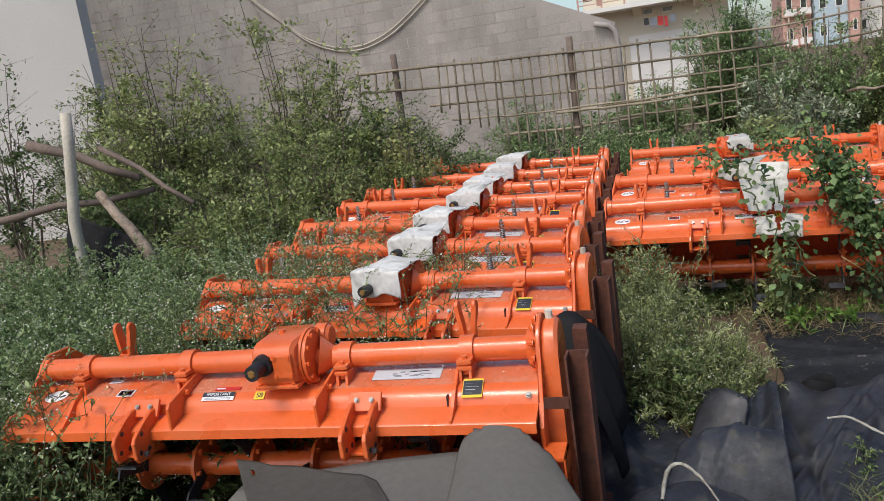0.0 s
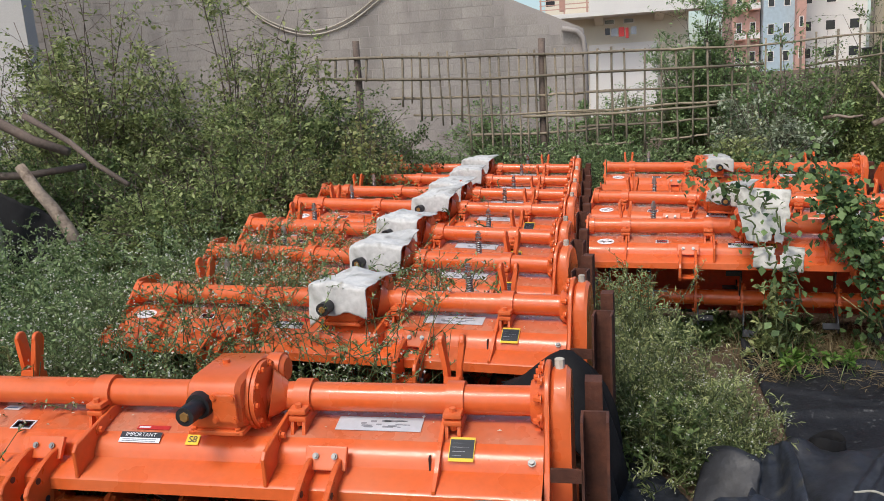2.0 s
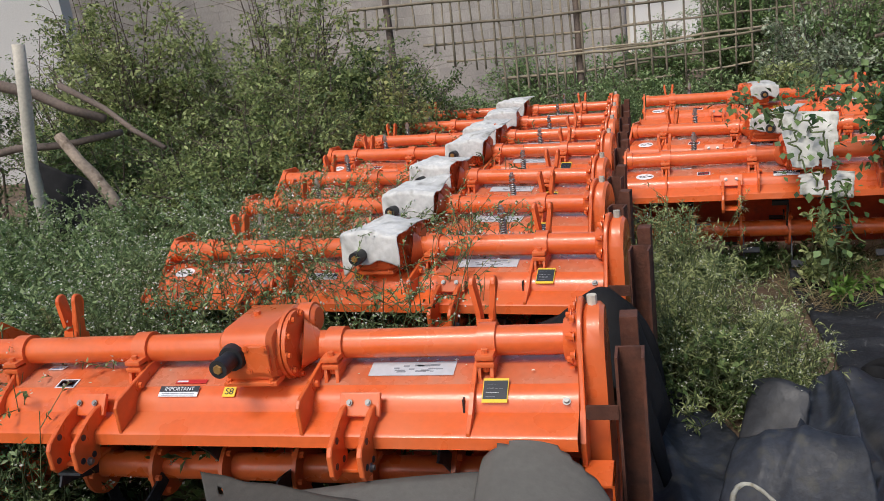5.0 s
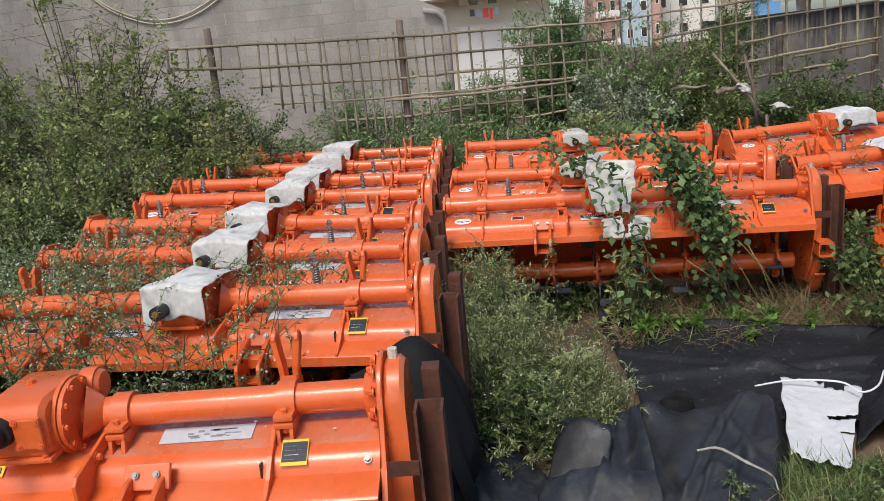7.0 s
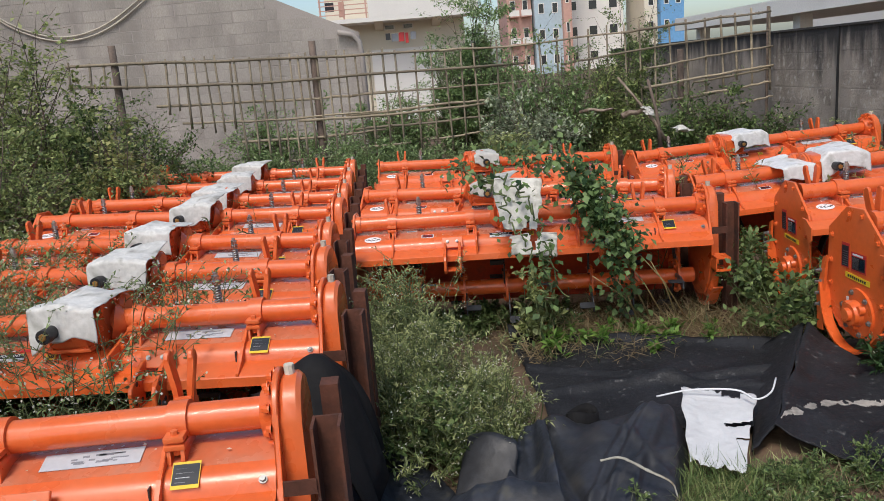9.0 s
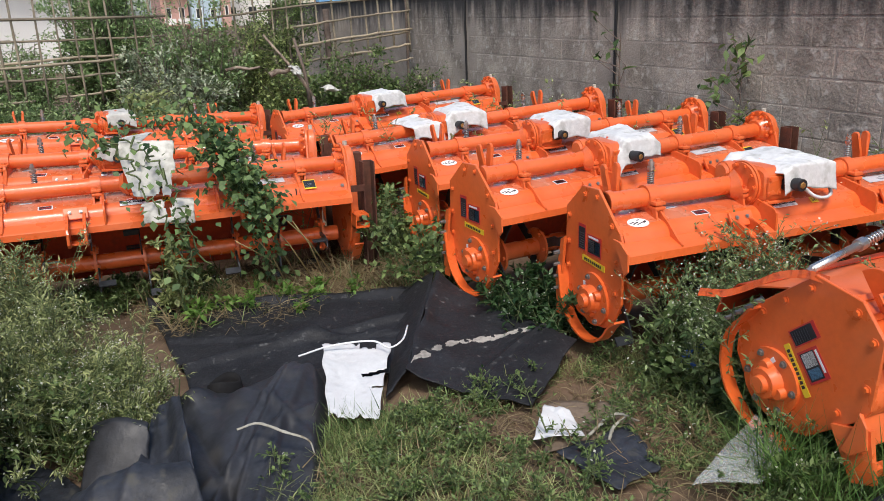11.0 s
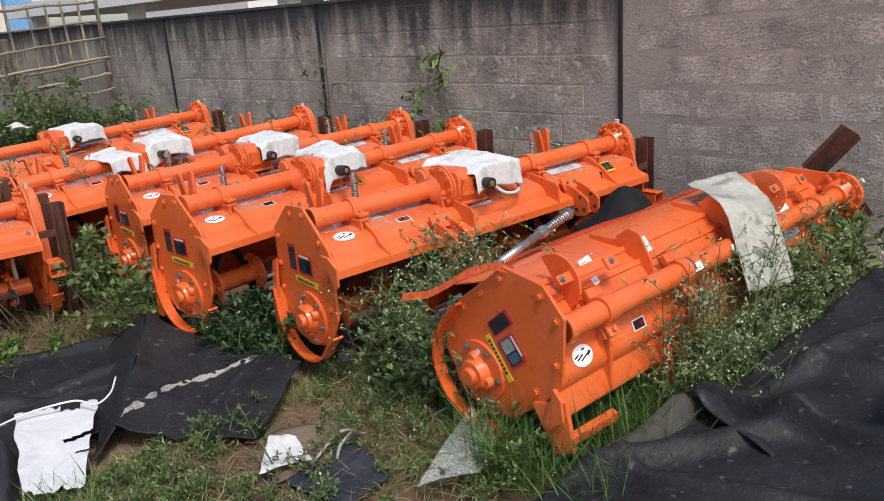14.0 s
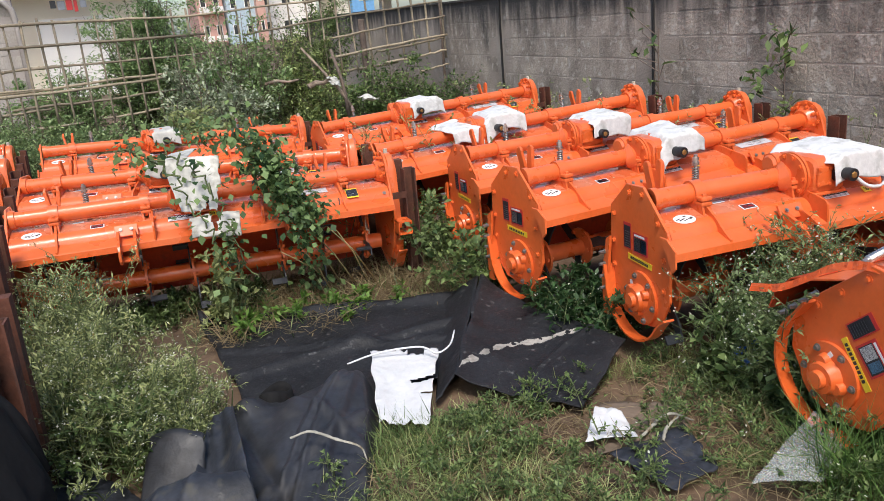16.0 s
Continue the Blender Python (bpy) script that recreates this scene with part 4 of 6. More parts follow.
white_house()
house("pink_flats", 14.8, 17.8, 100.0, 26.0, PINK_WALL, 8, 2, "pink and orange apartment block far off", balcony=True)
house("pale_flats", 18.0, 21.3, 99.0, 24.0, BLUE_WALL, 8, 2, "pale green-grey wing of a far apartment block")
house("stair_tower", 21.3, 22.3, 98.0, 27.0, PINK_WALL, 8, 1, "narrow dull pink stair tower of a far apartment block")
house("white_tower", 22.4, 30.2, 104.0, 28.0, WHITE_WALL, 9, 3, "white apartment tower far off")
house("cream_flats", 32.0, 33.6, 101.0, 24.0, CREAM_WALL, 8, 1, "narrow cream apartment block far off")
house("blue_flats", 33.7, 36.6, 100.0, 24.0, BLUE_PAINT, 8, 2, "bright blue apartment block far off")
house("white_shed", 13.5, 28.0, 20.0, 3.1, WHITE_WALL, 1, 4, "low white shed behind the boundary wall", depth=6)
bm = box(BM(), 6.6, 9.4, 8.2, 17.5, 1.98, 2.22)
canopy = tagged(part("concrete_canopy", bm, WHITE_WALL), "white concrete canopy slab behind the boundary wall", "canopy")
for y in (9.0, 13.0, 17.0):
    part("canopy_post", box(BM(), 6.9, 7.1, y - 0.1, y + 0.1, -0.05, 1.98), WHITE_WALL, canopy)

# ---- bamboo fence ----
rng = random.Random(5)


def wobble_bar(a, b, r, amp, n=7):
    a, b = Vector(a), Vector(b)
    return [a.lerp(b, i / n) + Vector((rng.uniform(-amp, amp) * 0.3, rng.uniform(-amp, amp) * 0.4, rng.uniform(-amp, amp) if 0 < i < n else 0)) for i in range(n + 1)]


fence = tagged(new("bamboo_fence"), "rickety grey bamboo pole fence along the back", "fence")
FY = 11.15


def fence_top(x):
    return 1.835 + (0.195 * ((1.2 - x) / 4.45) ** 1.3 if x < 1.2 else 0.155 * ((x - 2.2) / 3.35) if x > 2.2 else 0.0)


RAILS = [
    ((-3.27, 2.03), (-0.2, 1.90), (1.55, 1.84)), ((1.35, 1.85), (2.5, 1.835), (4.0, 1.90)), ((3.7, 1.875), (4.8, 1.955), (5.62, 1.995)),
    ((-3.27, 1.775), (-1.0, 1.64), (2.44, 1.61)), ((-2.25, 1.46), (-0.2, 1.385), (0.75, 1.40)), ((0.2, 1.39), (1.2, 1.385), (2.42, 1.385)),
    ((-1.95, 1.225), (-0.9, 1.175), (0.55, 1.16)), ((0.1, 1.15), (1.0, 1.17), (2.15, 1.20)), ((-0.5, 1.13), (0.6, 1.11), (1.9, 1.15)),
    ((-1.25, 0.925), (-0.2, 0.90), (0.6, 0.93)), ((0.2, 0.955), (1.0, 0.965), (2.0, 0.99)), ((-0.7, 0.63), (0.0, 0.64), (0.3, 0.66)),
    ((0.2, 0.72), (0.7, 0.73), (0.9, 0.74)), ((1.1, 0.75), (1.6, 0.77), (2.0, 0.80)), ((2.9, 1.55), (4.0, 1.66), (5.6, 1.755)),
    ((3.9, 1.40), (4.8, 1.50), (5.64, 1.56)), ((3.95, 1.17), (4.8, 1.25), (5.65, 1.315)), ((4.6, 1.19), (5.2, 1.24), (5.6, 1.28)),
    ((4.7, 1.03), (5.2, 1.07), (5.62, 1.11)), ((4.1, 0.98), (4.6, 1.00), (4.9, 1.02)), ((5.2, 0.86), (5.4, 0.88), (5.66, 0.92)),
]
for (xa, za), (xb, zb), (xc, zc) in RAILS:
    dy = rng.uniform(-0.05, 0.03)
    line = wobble_bar((xa, FY + dy, za), (xb, FY + dy, zb), 0.02, 0.010, 5) + wobble_bar((xb, FY + dy, zb), (xc, FY + dy, zc), 0.02, 0.010, 5)[1:]
    r = rng.uniform(0.014, 0.020)
    bm = tube_path(BM(), line, r, 7, r * 0.8)
    for q in line[1:-1:2]:
        q = Vector(q)
        cyl(bm, q + Vector((-0.008, 0, 0)), q + Vector((0.008, 0, 0)), r * 1.16, seg=7)
    part("rail", bm, BAMBOO, fence, smooth=True)
x = -3.25
while x < 5.62:
    top = fence_top(x) + rng.uniform(0.02, 0.10)
    low = 1.73 - rng.uniform(0.0, 0.05) if x < -2.2 else 1.40 - rng.uniform(0.0, 0.06) if x < -1.9 else 1.14 - rng.uniform(0.0, 0.08) if x < -1.2 else rng.uniform(0.45, 0.75)
    if x > 3.9:
        low = rng.uniform(0.85, 1.2)
    lean = rng.uniform(-0.03, 0.03)
    bm = tube_path(BM(), wobble_bar((x, FY - 0.03, low), (x + lean, FY + 0.02, top), 0.012, 0.008, 4), rng.uniform(0.011, 0.017), 6)
    part("upright", bm, BAMBOO, fence, smooth=True)
    x += rng.uniform(0.16, 0.26) if x < -2.3 else rng.uniform(0.10, 0.15) if x < 0.4 else rng.uniform(0.17, 0.26)
for px, top, r in ((-2.72, 2.24, 0.055), (-0.25, 2.10, 0.052), (5.60, 2.06, 0.022), (4.45, 1.62, 0.05)):
    part("post", tube_path(BM(), wobble_bar((px, FY + 0.06, -0.05), (px + 0.02, FY + 0.06, top), 0.05, 0.012, 6), r, 8, r * 0.85), WOOD, fence, smooth=True)

# ---- sheets of rubber and plastic ----


DULL_BLACK = mat("dull_black_rubber", (0.010, 0.010, 0.011), 0.85, vary=0.2, bump=0.2, bump_scale=50, gloss=0.25)
PAINT = mat("spilt_white_paint", (0.33, 0.31, 0.28), 0.8, vary=0.45, bump=0.2)


def sheet(name, corners, material, label, category, nx=26, ny=26, lift=None, seed=0, rough=0.03, thick=0.006, ragged=0.03, streak=False, hole=None):
    """A limp sheet over four corners (near-left, near-right, far-right, far-left), raised by lift(u, v), with soft folds and an uneven edge."""
    a, b, c, d = [Vector(p) for p in corners]
    bm = BM()
    vs = {}
    for i in range(nx + 1):
        for j in range(ny + 1):
            u, v = i / nx, j / ny
            p = (a * (1 - u) + b * u) * (1 - v) + (d * (1 - u) + c * u) * v
            e = 1 - min(1, 6 * min(u, v, 1 - u, 1 - v))
            p += Vector((noise.noise(Vector((u * 5, v * 5, seed + 9))), noise.noise(Vector((u * 5, v * 5, seed + 17))), 0)) * ragged * (0.4 + e)
            z = rough * (noise.noise(Vector((p.x * 3.2, p.y * 3.2, seed))) + 0.5 * noise.noise(Vector((p.x * 8, p.y * 8, seed + 3)))) + 0.6 * rough
            p.z += z + (lift(u, v) if lift else 0)
            vs[i, j] = bm.verts.new(p)
    for i in range(nx):
        for j in range(ny):
            if hole and hole((i + 0.5) / nx, (j + 0.5) / ny):
                continue
            f = bm.faces.new((vs[i, j], vs[i + 1, j], vs[i + 1, j + 1], vs[i, j + 1]))
            if streak:
                u, v = i / nx, j / ny
                d = abs(v - 0.06 - 1.15 * u) * 0.7 + 0.018 * noise.noise(Vector((u * 14, v * 14, 1)))
                f.material_index = 1 if d < 0.020 and 0.02 < u < 0.74 and noise.noise(Vector((u * 20, v * 20, 2))) > -0.28 else 0
    ob = part(name, bm, [material, PAINT] if streak else material, smooth=True)
    m = ob.modifiers.new("thickness", "SOLIDIFY")
    m.thickness, m.offset = thick, 0
    return tagged(ob, label, category)


def hump(u, v, cu, cv, su, sv, h):
    return h * math.exp(-((u - cu) / su) ** 2 - ((v - cv) / sv) ** 2)


G = "scattered rubber sheets"
WHITE_SACK = mat("clean_white_sack", (0.64, 0.65, 0.66), 0.5, vary=0.06, bump=0.4, bump_scale=25, spots=(0.60, 0.62, 0.63), spot_at=(0.58, 0.72), spot_scale=14)


def ridge(u, v, a, b, c, wide, h):
    """A straight fold along a * u + b * v = c."""
    return h * math.exp(-((a * u + b * v - c) / wide) ** 2)


def folds(u, v, seed, deep):
    """Crisp creases of thin stiff plastic: flat facets that meet in straight lines."""
    z = 0.0
    for k in range(7):
        a = seed * 2.3 + k * 2.4
        c = 0.5 + 0.38 * math.sin(seed * 1.3 + k * 4.7)
        z += abs((u - 0.5) * math.cos(a) + (v - 0.5) * math.sin(a) + 0.5 - c) * (0.05 if k % 2 else -0.05)
    return z * deep


def crumple(p):
    """Creases of stiff woven plastic: ridged noise at two sizes."""
    return 0.016 * (0.35 - abs(noise.noise(p * 4.0))) + 0.005 * (0.35 - abs(noise.noise(p * 14.0 + Vector((3, 1, 7)))))


RS = "rubber sheet"
for ob in (
    sheet("rubber_sheet", [(1.36, 4.12, 0), (2.25, 3.95, 0), (2.80, 4.80, 0.02), (1.31, 5.36, 0.0)], RUBBER, "flat black rubber sheet on bare earth, one corner curled", RS, 60, 48,
          lambda u, v: 0.06 * math.exp(-(u / 0.05) ** 2) * v ** 6 + 0.035 * math.exp(-((v - 1) / 0.05) ** 2) + ridge(u, v, 0.25, 1, 0.62, 0.02, 0.03) + ridge(u, v, -0.35, 1, 0.28, 0.025, 0.03), 1, 0.022, ragged=0.014),
    sheet("rubber_sheet", [(2.20, 3.80, 0.05), (2.55, 3.32, 0.02), (3.02, 3.66, 0.08), (2.80, 4.70, 0.10)], RUBBER, "black rubber sheet folded into a low ridge, streaked white", RS, 130, 150,
          lambda u, v: 0.075 * math.exp(-(u / 0.10) ** 2) * (0.35 + 0.65 * v) + 0.012 * math.sin(u * 9) + ridge(u, v, 1, -0.3, 0.5, 0.02, 0.012), 2, 0.018, ragged=0.012, streak=True),
    sheet("rubber_sheet", [(2.08, 3.74, 0.0), (2.22, 3.83, 0.07), (2.82, 4.74, 0.13), (2.60, 4.84, 0.0)], RUBBER, "narrow black rubber flap standing against the ridge", RS, 8, 26,
          lambda u, v: 0.04 * u * v, 3, 0.012, ragged=0.01),
    sheet("rubber_sheet", [(1.10, 2.95, 0.02), (1.50, 2.90, 0.0), (1.93, 4.06, 0.0), (1.27, 4.16, 0.02)], RUBBER_BULGE, "big black rubber sheet bulging over rubble", RS, 90, 110,
          lambda u, v: hump(u, v, 0.66, 0.72, 0.40, 0.34, 0.11) + hump(u, v, 0.86, 0.90, 0.22, 0.16, 0.06) + hump(u, v, 0.10, 0.93, 0.13, 0.07, 0.075) - hump(u, v, 0.42, 1.0, 0.14, 0.08, 0.05) - 0.10 * max(0.0, u - 0.92) / 0.08 * (0.4 + 0.6 * v) - 0.12 * max(0.0, v - 0.95) / 0.05 * max(0.0, u - 0.45) + ridge(u, v, 1, -0.75, 0.02, 0.03, 0.016) + ridge(u, v, 1, -0.62, 0.20, 0.025, 0.014) + ridge(u, v, 1, -0.50, 0.42, 0.03, 0.014) + ridge(u, v, 0.8, 1, 1.22, 0.03, 0.014) - ridge(u, v, 1, 0.55, 0.52, 0.045, 0.022) + ridge(u, v, -0.4, 1, 0.30, 0.03, 0.018) + 0.006 * math.sin(21 * u - 9 * v), 4, 0.008, ragged=0.012),
    sheet("rubber_sheet", [(0.86, 3.58, 0.04), (1.08, 3.50, 0.04), (1.122, 3.655, 0.225), (0.950, 3.765, 0.225)], RUBBER_BULGE, "blue-black rubber panel propped up among weeds", RS, 24, 24, lambda u, v: 0.03 * math.sin(3.1 * u) - 0.03 * max(0.0, v - 0.85) / 0.15, 5, 0.004, ragged=0.008),
    sheet("rubber_sheet", [(1.00, 3.36, 0.10), (1.215, 3.28, 0.14), (1.250, 3.79, 0.225), (1.155, 3.82, 0.165)], RUBBER_BLUE, "blue-black rubber strip sweeping up into a curled tip", RS, 44, 50,
          lambda u, v: 0.055 * u ** 3 * (1 - v) * (0.4 + v) * 2.2 - 0.05 * math.sin(math.pi * min(1.0, u * 1.2)) * (1 - v) ** 0.7 + 0.006 * math.sin(14 * u + 4 * v), 16, 0.004, ragged=0.005),
    sheet("rubber_sheet", [(0.74, 3.10, 0.0), (1.22, 3.06, 0.0), (1.195, 3.33, 0.13), (0.86, 3.46, 0.10)], RUBBER_BLUE, "blue-black rubber sheet rolled over on itself", RS, 50, 50,
          lambda u, v: 0.16 * max(0.0, math.sin(math.pi * v ** 1.25)) ** 0.55 * min(1.0, 0.35 + 2.4 * u) + 0.010 * math.sin(9 * u + 3 * v) + ridge(u, v, 1, -0.3, 0.35, 0.05, 0.012), 17, 0.005, ragged=0.008),
    sheet("rubber_sheet", [(0.58, 2.25, 0.04), (1.10, 2.25, 0.04), (1.06, 3.02, 0.05), (0.62, 3.02, 0.05)], RUBBER_BLUE, "blue-black rubber sheet humped up in front of the roll", RS, 44, 44,
          lambda u, v: 0.235 * max(0.0, math.sin(math.pi * v ** 1.15)) ** 0.5 * max(0.0, math.sin(math.pi * u)) ** 0.35 + ridge(u, v, 1, 0.3, 0.55, 0.04, 0.012) + 0.006 * math.sin(15 * u + 7 * v), 19, 0.006, ragged=0.010),
    sheet("rubber_sheet", [(0.45, 2.80, 0.0), (1.0, 2.95, 0.0), (0.84, 3.70, 0.02), (0.45, 4.42, 0.02)], RUBBER_BLUE, "flat blue-black rubber sheet beside the tillers", RS, 30, 30,
          lambda u, v: ridge(u, v, 1, 0.4, 0.5, 0.10, 0.05) + ridge(u, v, 0.3, 1, 0.55, 0.08, 0.03), 6, 0.012, ragged=0.015),
    sheet("rubber_sheet", [(0.16, 3.27, 0.53), (0.60, 3.27, 0.25), (0.61, 3.62, 0.24), (0.16, 3.56, 0.53)], DULL_BLACK, "black rubber sheet arched over the end of a tiller", RS, 26, 18,
          lambda u, v: 0.31 * max(0.0, math.sin(math.pi * u ** 1.6)) ** 0.8 - 0.42 * max(0.0, 0.75 - v) ** 1.6 + 0.012 * math.sin(9 * v + 4 * u), 7, 0.02),
    sheet("rubber_sheet", [(3.15, 1.10, 0.14), (4.6, 0.55, 0.36), (5.25, 1.74, 0.36), (3.44, 1.98, 0.16)], RUBBER, "large black rubber sheet heaped over rubble", RS, 70, 60,
          lambda u, v: ridge(u, v, 1, 0.35, 0.62, 0.02, 0.04) + ridge(u, v, 0.3, 1, 0.95, 0.03, 0.03) + ridge(u, v, 1, -0.5, 0.25, 0.03, 0.03) + 0.05 * u + 0.09 * math.exp(-(u / 0.05) ** 2) * min(1.0, max(0.0, v - 0.35) * 3) + 0.012 * math.sin(20 * u + 7 * v), 8, 0.02, ragged=0.012),
    sheet("rubber_sheet", [(2.25, 1.50, 0.04), (3.40, 0.80, 0.30), (3.56, 2.00, 0.19), (2.68, 2.22, 0.05)], RUBBER, "black rubber sheet overlapping another with a lifted edge", RS, 80, 60,
          lambda u, v: 0.07 * math.exp(-((u - 1) / 0.03) ** 2) * min(1.0, 2.5 * v) + 0.05 * math.exp(-((0.5 * u + v - 1.20) / 0.05) ** 2) * min(1.0, max(0.0, u - 0.2) * 5) + ridge(u, v, 1, 0.5, 0.95, 0.02, 0.02) + ridge(u, v, 1, -0.2, 0.35, 0.03, 0.02), 14, 0.02, ragged=0.012),
    sheet("rubber_sheet", [(3.08, 2.02, 0.11), (3.48, 1.92, 0.20), (3.42, 2.01, 0.25), (3.04, 2.13, 0.13)], RUBBER_BROWN, "grey underside of a rubber sheet folded over its edge", RS, 30, 14,
          lambda u, v: 0.03 * math.sin(math.pi * v) + 0.012 * math.sin(8 * u), 18, 0.006, ragged=0.008),
    sheet("rubber_sheet", [(3.55, 0.45, 0.42), (4.50, 0.42, 0.50), (4.42, 1.30, 0.46), (3.60, 1.38, 0.42)], RUBBER, "crumpled black rubber sheet on top of the heap", RS, 40, 36,
          lambda u, v: 0.06 * math.exp(-(u / 0.05) ** 2) + ridge(u, v, 1, -1, 0.15, 0.03, 0.03) + ridge(u, v, 1, 0.8, 1.1, 0.025, 0.03), 15, 0.02, ragged=0.012),
    sheet("rubber_sheet", [(4.10, 2.62, 0.42), (4.55, 2.60, 0.40), (4.85, 3.02, 0.40), (4.12, 3.02, 0.40)], DULL_BLACK, "black rubber sheet bunched up between two tillers", RS, 30, 24,
          lambda u, v: hump(u, v, 0.5, 0.5, 0.42, 0.45, 0.27) + 0.03 * abs(math.sin(9 * u + 2 * v)), 9, 0.03),
):
    tagged(ob, group=G)
bm = BM()
ring = [(0.075 * math.cos(a), 0.055 * math.sin(a)) for a in [2 * math.pi * k / 28 for k in range(28)]]
loops = [[bm.verts.new((x * s, y * s, z + 0.012 * math.sin(2.0 * k * 2 * math.pi / 28))) for k, (x, y) in enumerate(ring)] for s, z in ((1.12, 0.0), (1.04, 0.045), (0.96, 0.050), (0.88, 0.02), (0.80, -0.03))]
for la, lb in zip(loops, loops[1:]):
    for k in range(28):
        bm.faces.new((la[k], la[(k + 1) % 28], lb[(k + 1) % 28], lb[k]))
bm.faces.new(loops[-1])
cup = tagged(part("rubber_cup", bm, DULL_BLACK, smooth=True), "black rubber cup rim poking out between sheets", "rubber cup", "litter")
cup.matrix_basis = pose(1.48, 4.15, 0.025, -4, 4, 20)
GREY = "grey mats in front of the tillers"
for ob in (
    sheet("rubber_mat", [(-0.90, 1.50, 0.14), (0.10, 1.50, 0.14), (-0.05, 2.42, 0.41), (-0.66, 2.50, 0.43)], RUBBER_GREY, "pale grey rubber mat at the bottom of the stack", "rubber mat", 30, 30, None, 10, 0.006, 0.009, 0.010),
    sheet("rubber_mat", [(-0.55, 1.45, 0.24), (0.30, 1.45, 0.24), (0.20, 2.60, 0.505), (-0.50, 2.50, 0.465)], RUBBER_GREY, "smooth grey rubber mat lying between two others", "rubber mat", 40, 40, lambda u, v: 0.012 * math.sin(math.pi * u) * v, 13, 0.005, 0.009, 0.006),
    sheet("rubber_mat", [(-0.02, 1.60, 0.28), (0.42, 1.70, 0.30), (-0.13, 2.455, 0.475), (-0.715, 2.58, 0.478)], RUBBER_BROWN, "dark grey-brown rubber mat with a small nail hole", "rubber mat", 70, 60, lambda u, v: 0.014 + 0.016 * math.sin(math.pi * v) - 0.012 * max(0.0, u - 0.9) / 0.1, 11, 0.005, 0.009, 0.008, hole=lambda u, v: (u - 0.10) ** 2 + ((v - 0.93) * 1.5) ** 2 < 0.0005),
    sheet("rubber_mat", [(0.12, 1.50, 0.26), (1.05, 1.55, 0.12), (0.40, 2.62, 0.50), (0.14, 2.70, 0.545)], RUBBER_GREY, "grey-brown rubber mat with a rounded, torn top", "rubber mat", 60, 70, lambda u, v: 0.02 + 0.045 * max(0.0, math.sin(math.pi * u)) ** 0.6 * (0.3 + 0.7 * v) - 0.02 * max(0.0, 0.12 - u) / 0.12, 12, 0.005, 0.009, 0.008,
          hole=lambda u, v: (v > 0.90 and u < 0.24 and abs(v - 0.945 - 0.08 * (u - 0.1)) < 0.012 + 0.012 * noise.noise(Vector((u * 30, v * 30, 3)))) or (v > 0.93 and u < 0.10 * (1 - v) / 0.07) or v > 1.02 - 0.16 * max(0.0, u - 0.45)),
    sheet("rubber_mat", [(-2.05, 1.6, 0.02), (-1.0, 1.6, 0.05), (-1.12, 2.40, 0.16), (-1.62, 2.44, 0.20)], RUBBER_GREY, "grey rubber mat half hidden in weeds", "rubber mat", 20, 20, lambda u, v: 0.05 * math.sin(u * 3.1), 15, 0.02),
):
    tagged(ob, group=GREY)

# litter
tagged(sheet("torn_sack", [(1.772, 3.595, 0.05), (1.937, 3.483, 0.04), (2.255, 4.09, 0.08), (1.962, 4.23, 0.09)], WHITE_SACK, "torn white plastic sack lying on the rubber sheets", "sack", 60, 80, lambda u, v: 0.02 + folds(u, v, 4.0, 0.35) + crumple(Vector((u * 0.4, v * 0.7, 2.0))), 21, 0.008, 0.003, 0.010, hole=lambda u, v: (u > 0.72 - 0.2 * v and abs(v - 0.50 - 0.10 * u) < 0.022) or (u > 0.80 and abs(v - 0.40) < 0.012) or v + 0.06 * noise.noise(Vector((u * 9, 2, 0))) > 0.99 - (0.07 if 0.55 < u < 0.8 else 0.0) or v < 0.04 + 0.06 * noise.noise(Vector((u * 7, 5, 0)))), group="litter")
tagged(sheet("paper_scrap", [(2.41, 3.095, 0.05), (2.59, 3.015, 0.05), (2.635, 3.18, 0.07), (2.575, 3.265, 0.09)], WHITE_SACK, "creased white paper scrap on the grass", "paper scrap", 24, 24, lambda u, v: folds(u, v, 9.0, 0.5), 22, 0.004, 0.002, 0.004), group="litter")
tagged(sheet("cardboard", [(2.42, 3.04, 0.005), (2.80, 2.99, 0.005), (2.95, 3.16, 0.01), (2.66, 3.36, 0.01)], mat("wet_cardboard", (0.20, 0.15, 0.11), 0.9, vary=0.25, bump=0.3, spots=(0.10, 0.075, 0.055), spot_at=(0.45, 0.7)), "flattened damp brown cardboard", "cardboard", 14, 14, None, 23, 0.012, 0.004, 0.02), group="litter")
tagged(sheet("rubber_offcut", [(2.50, 2.70, 0.02), (2.72, 2.74, 0.02), (2.80, 3.02, 0.03), (2.45, 3.0, 0.03)], RUBBER_BLUE, "small flat black rubber offcut in the grass", "rubber offcut", 24, 24, lambda u, v: folds(u, v, 1.9, 0.4), 24, 0.010, 0.004, 0.015), group="litter")
pm = bpy.data.materials.new("clear_plastic")
pm.use_nodes = True
pb = pm.node_tree.nodes["Principled BSDF"]
pb.inputs["Base Color"].default_value, pb.inputs["Roughness"].default_value, pb.inputs["Alpha"].default_value = (0.80, 0.84, 0.84, 1), 0.12, 0.16
tagged(sheet("plastic_bag", [(2.68, 2.55, 0.07), (2.90, 2.46, 0.06), (3.07, 2.53, 0.12), (3.10, 2.68, 0.15)], pm, "crumpled clear plastic bag in the grass", "plastic bag", 30, 30, lambda u, v: folds(u, v, 5.2, 0.5), 25, 0.008, 0.002, 0.008), group="litter")
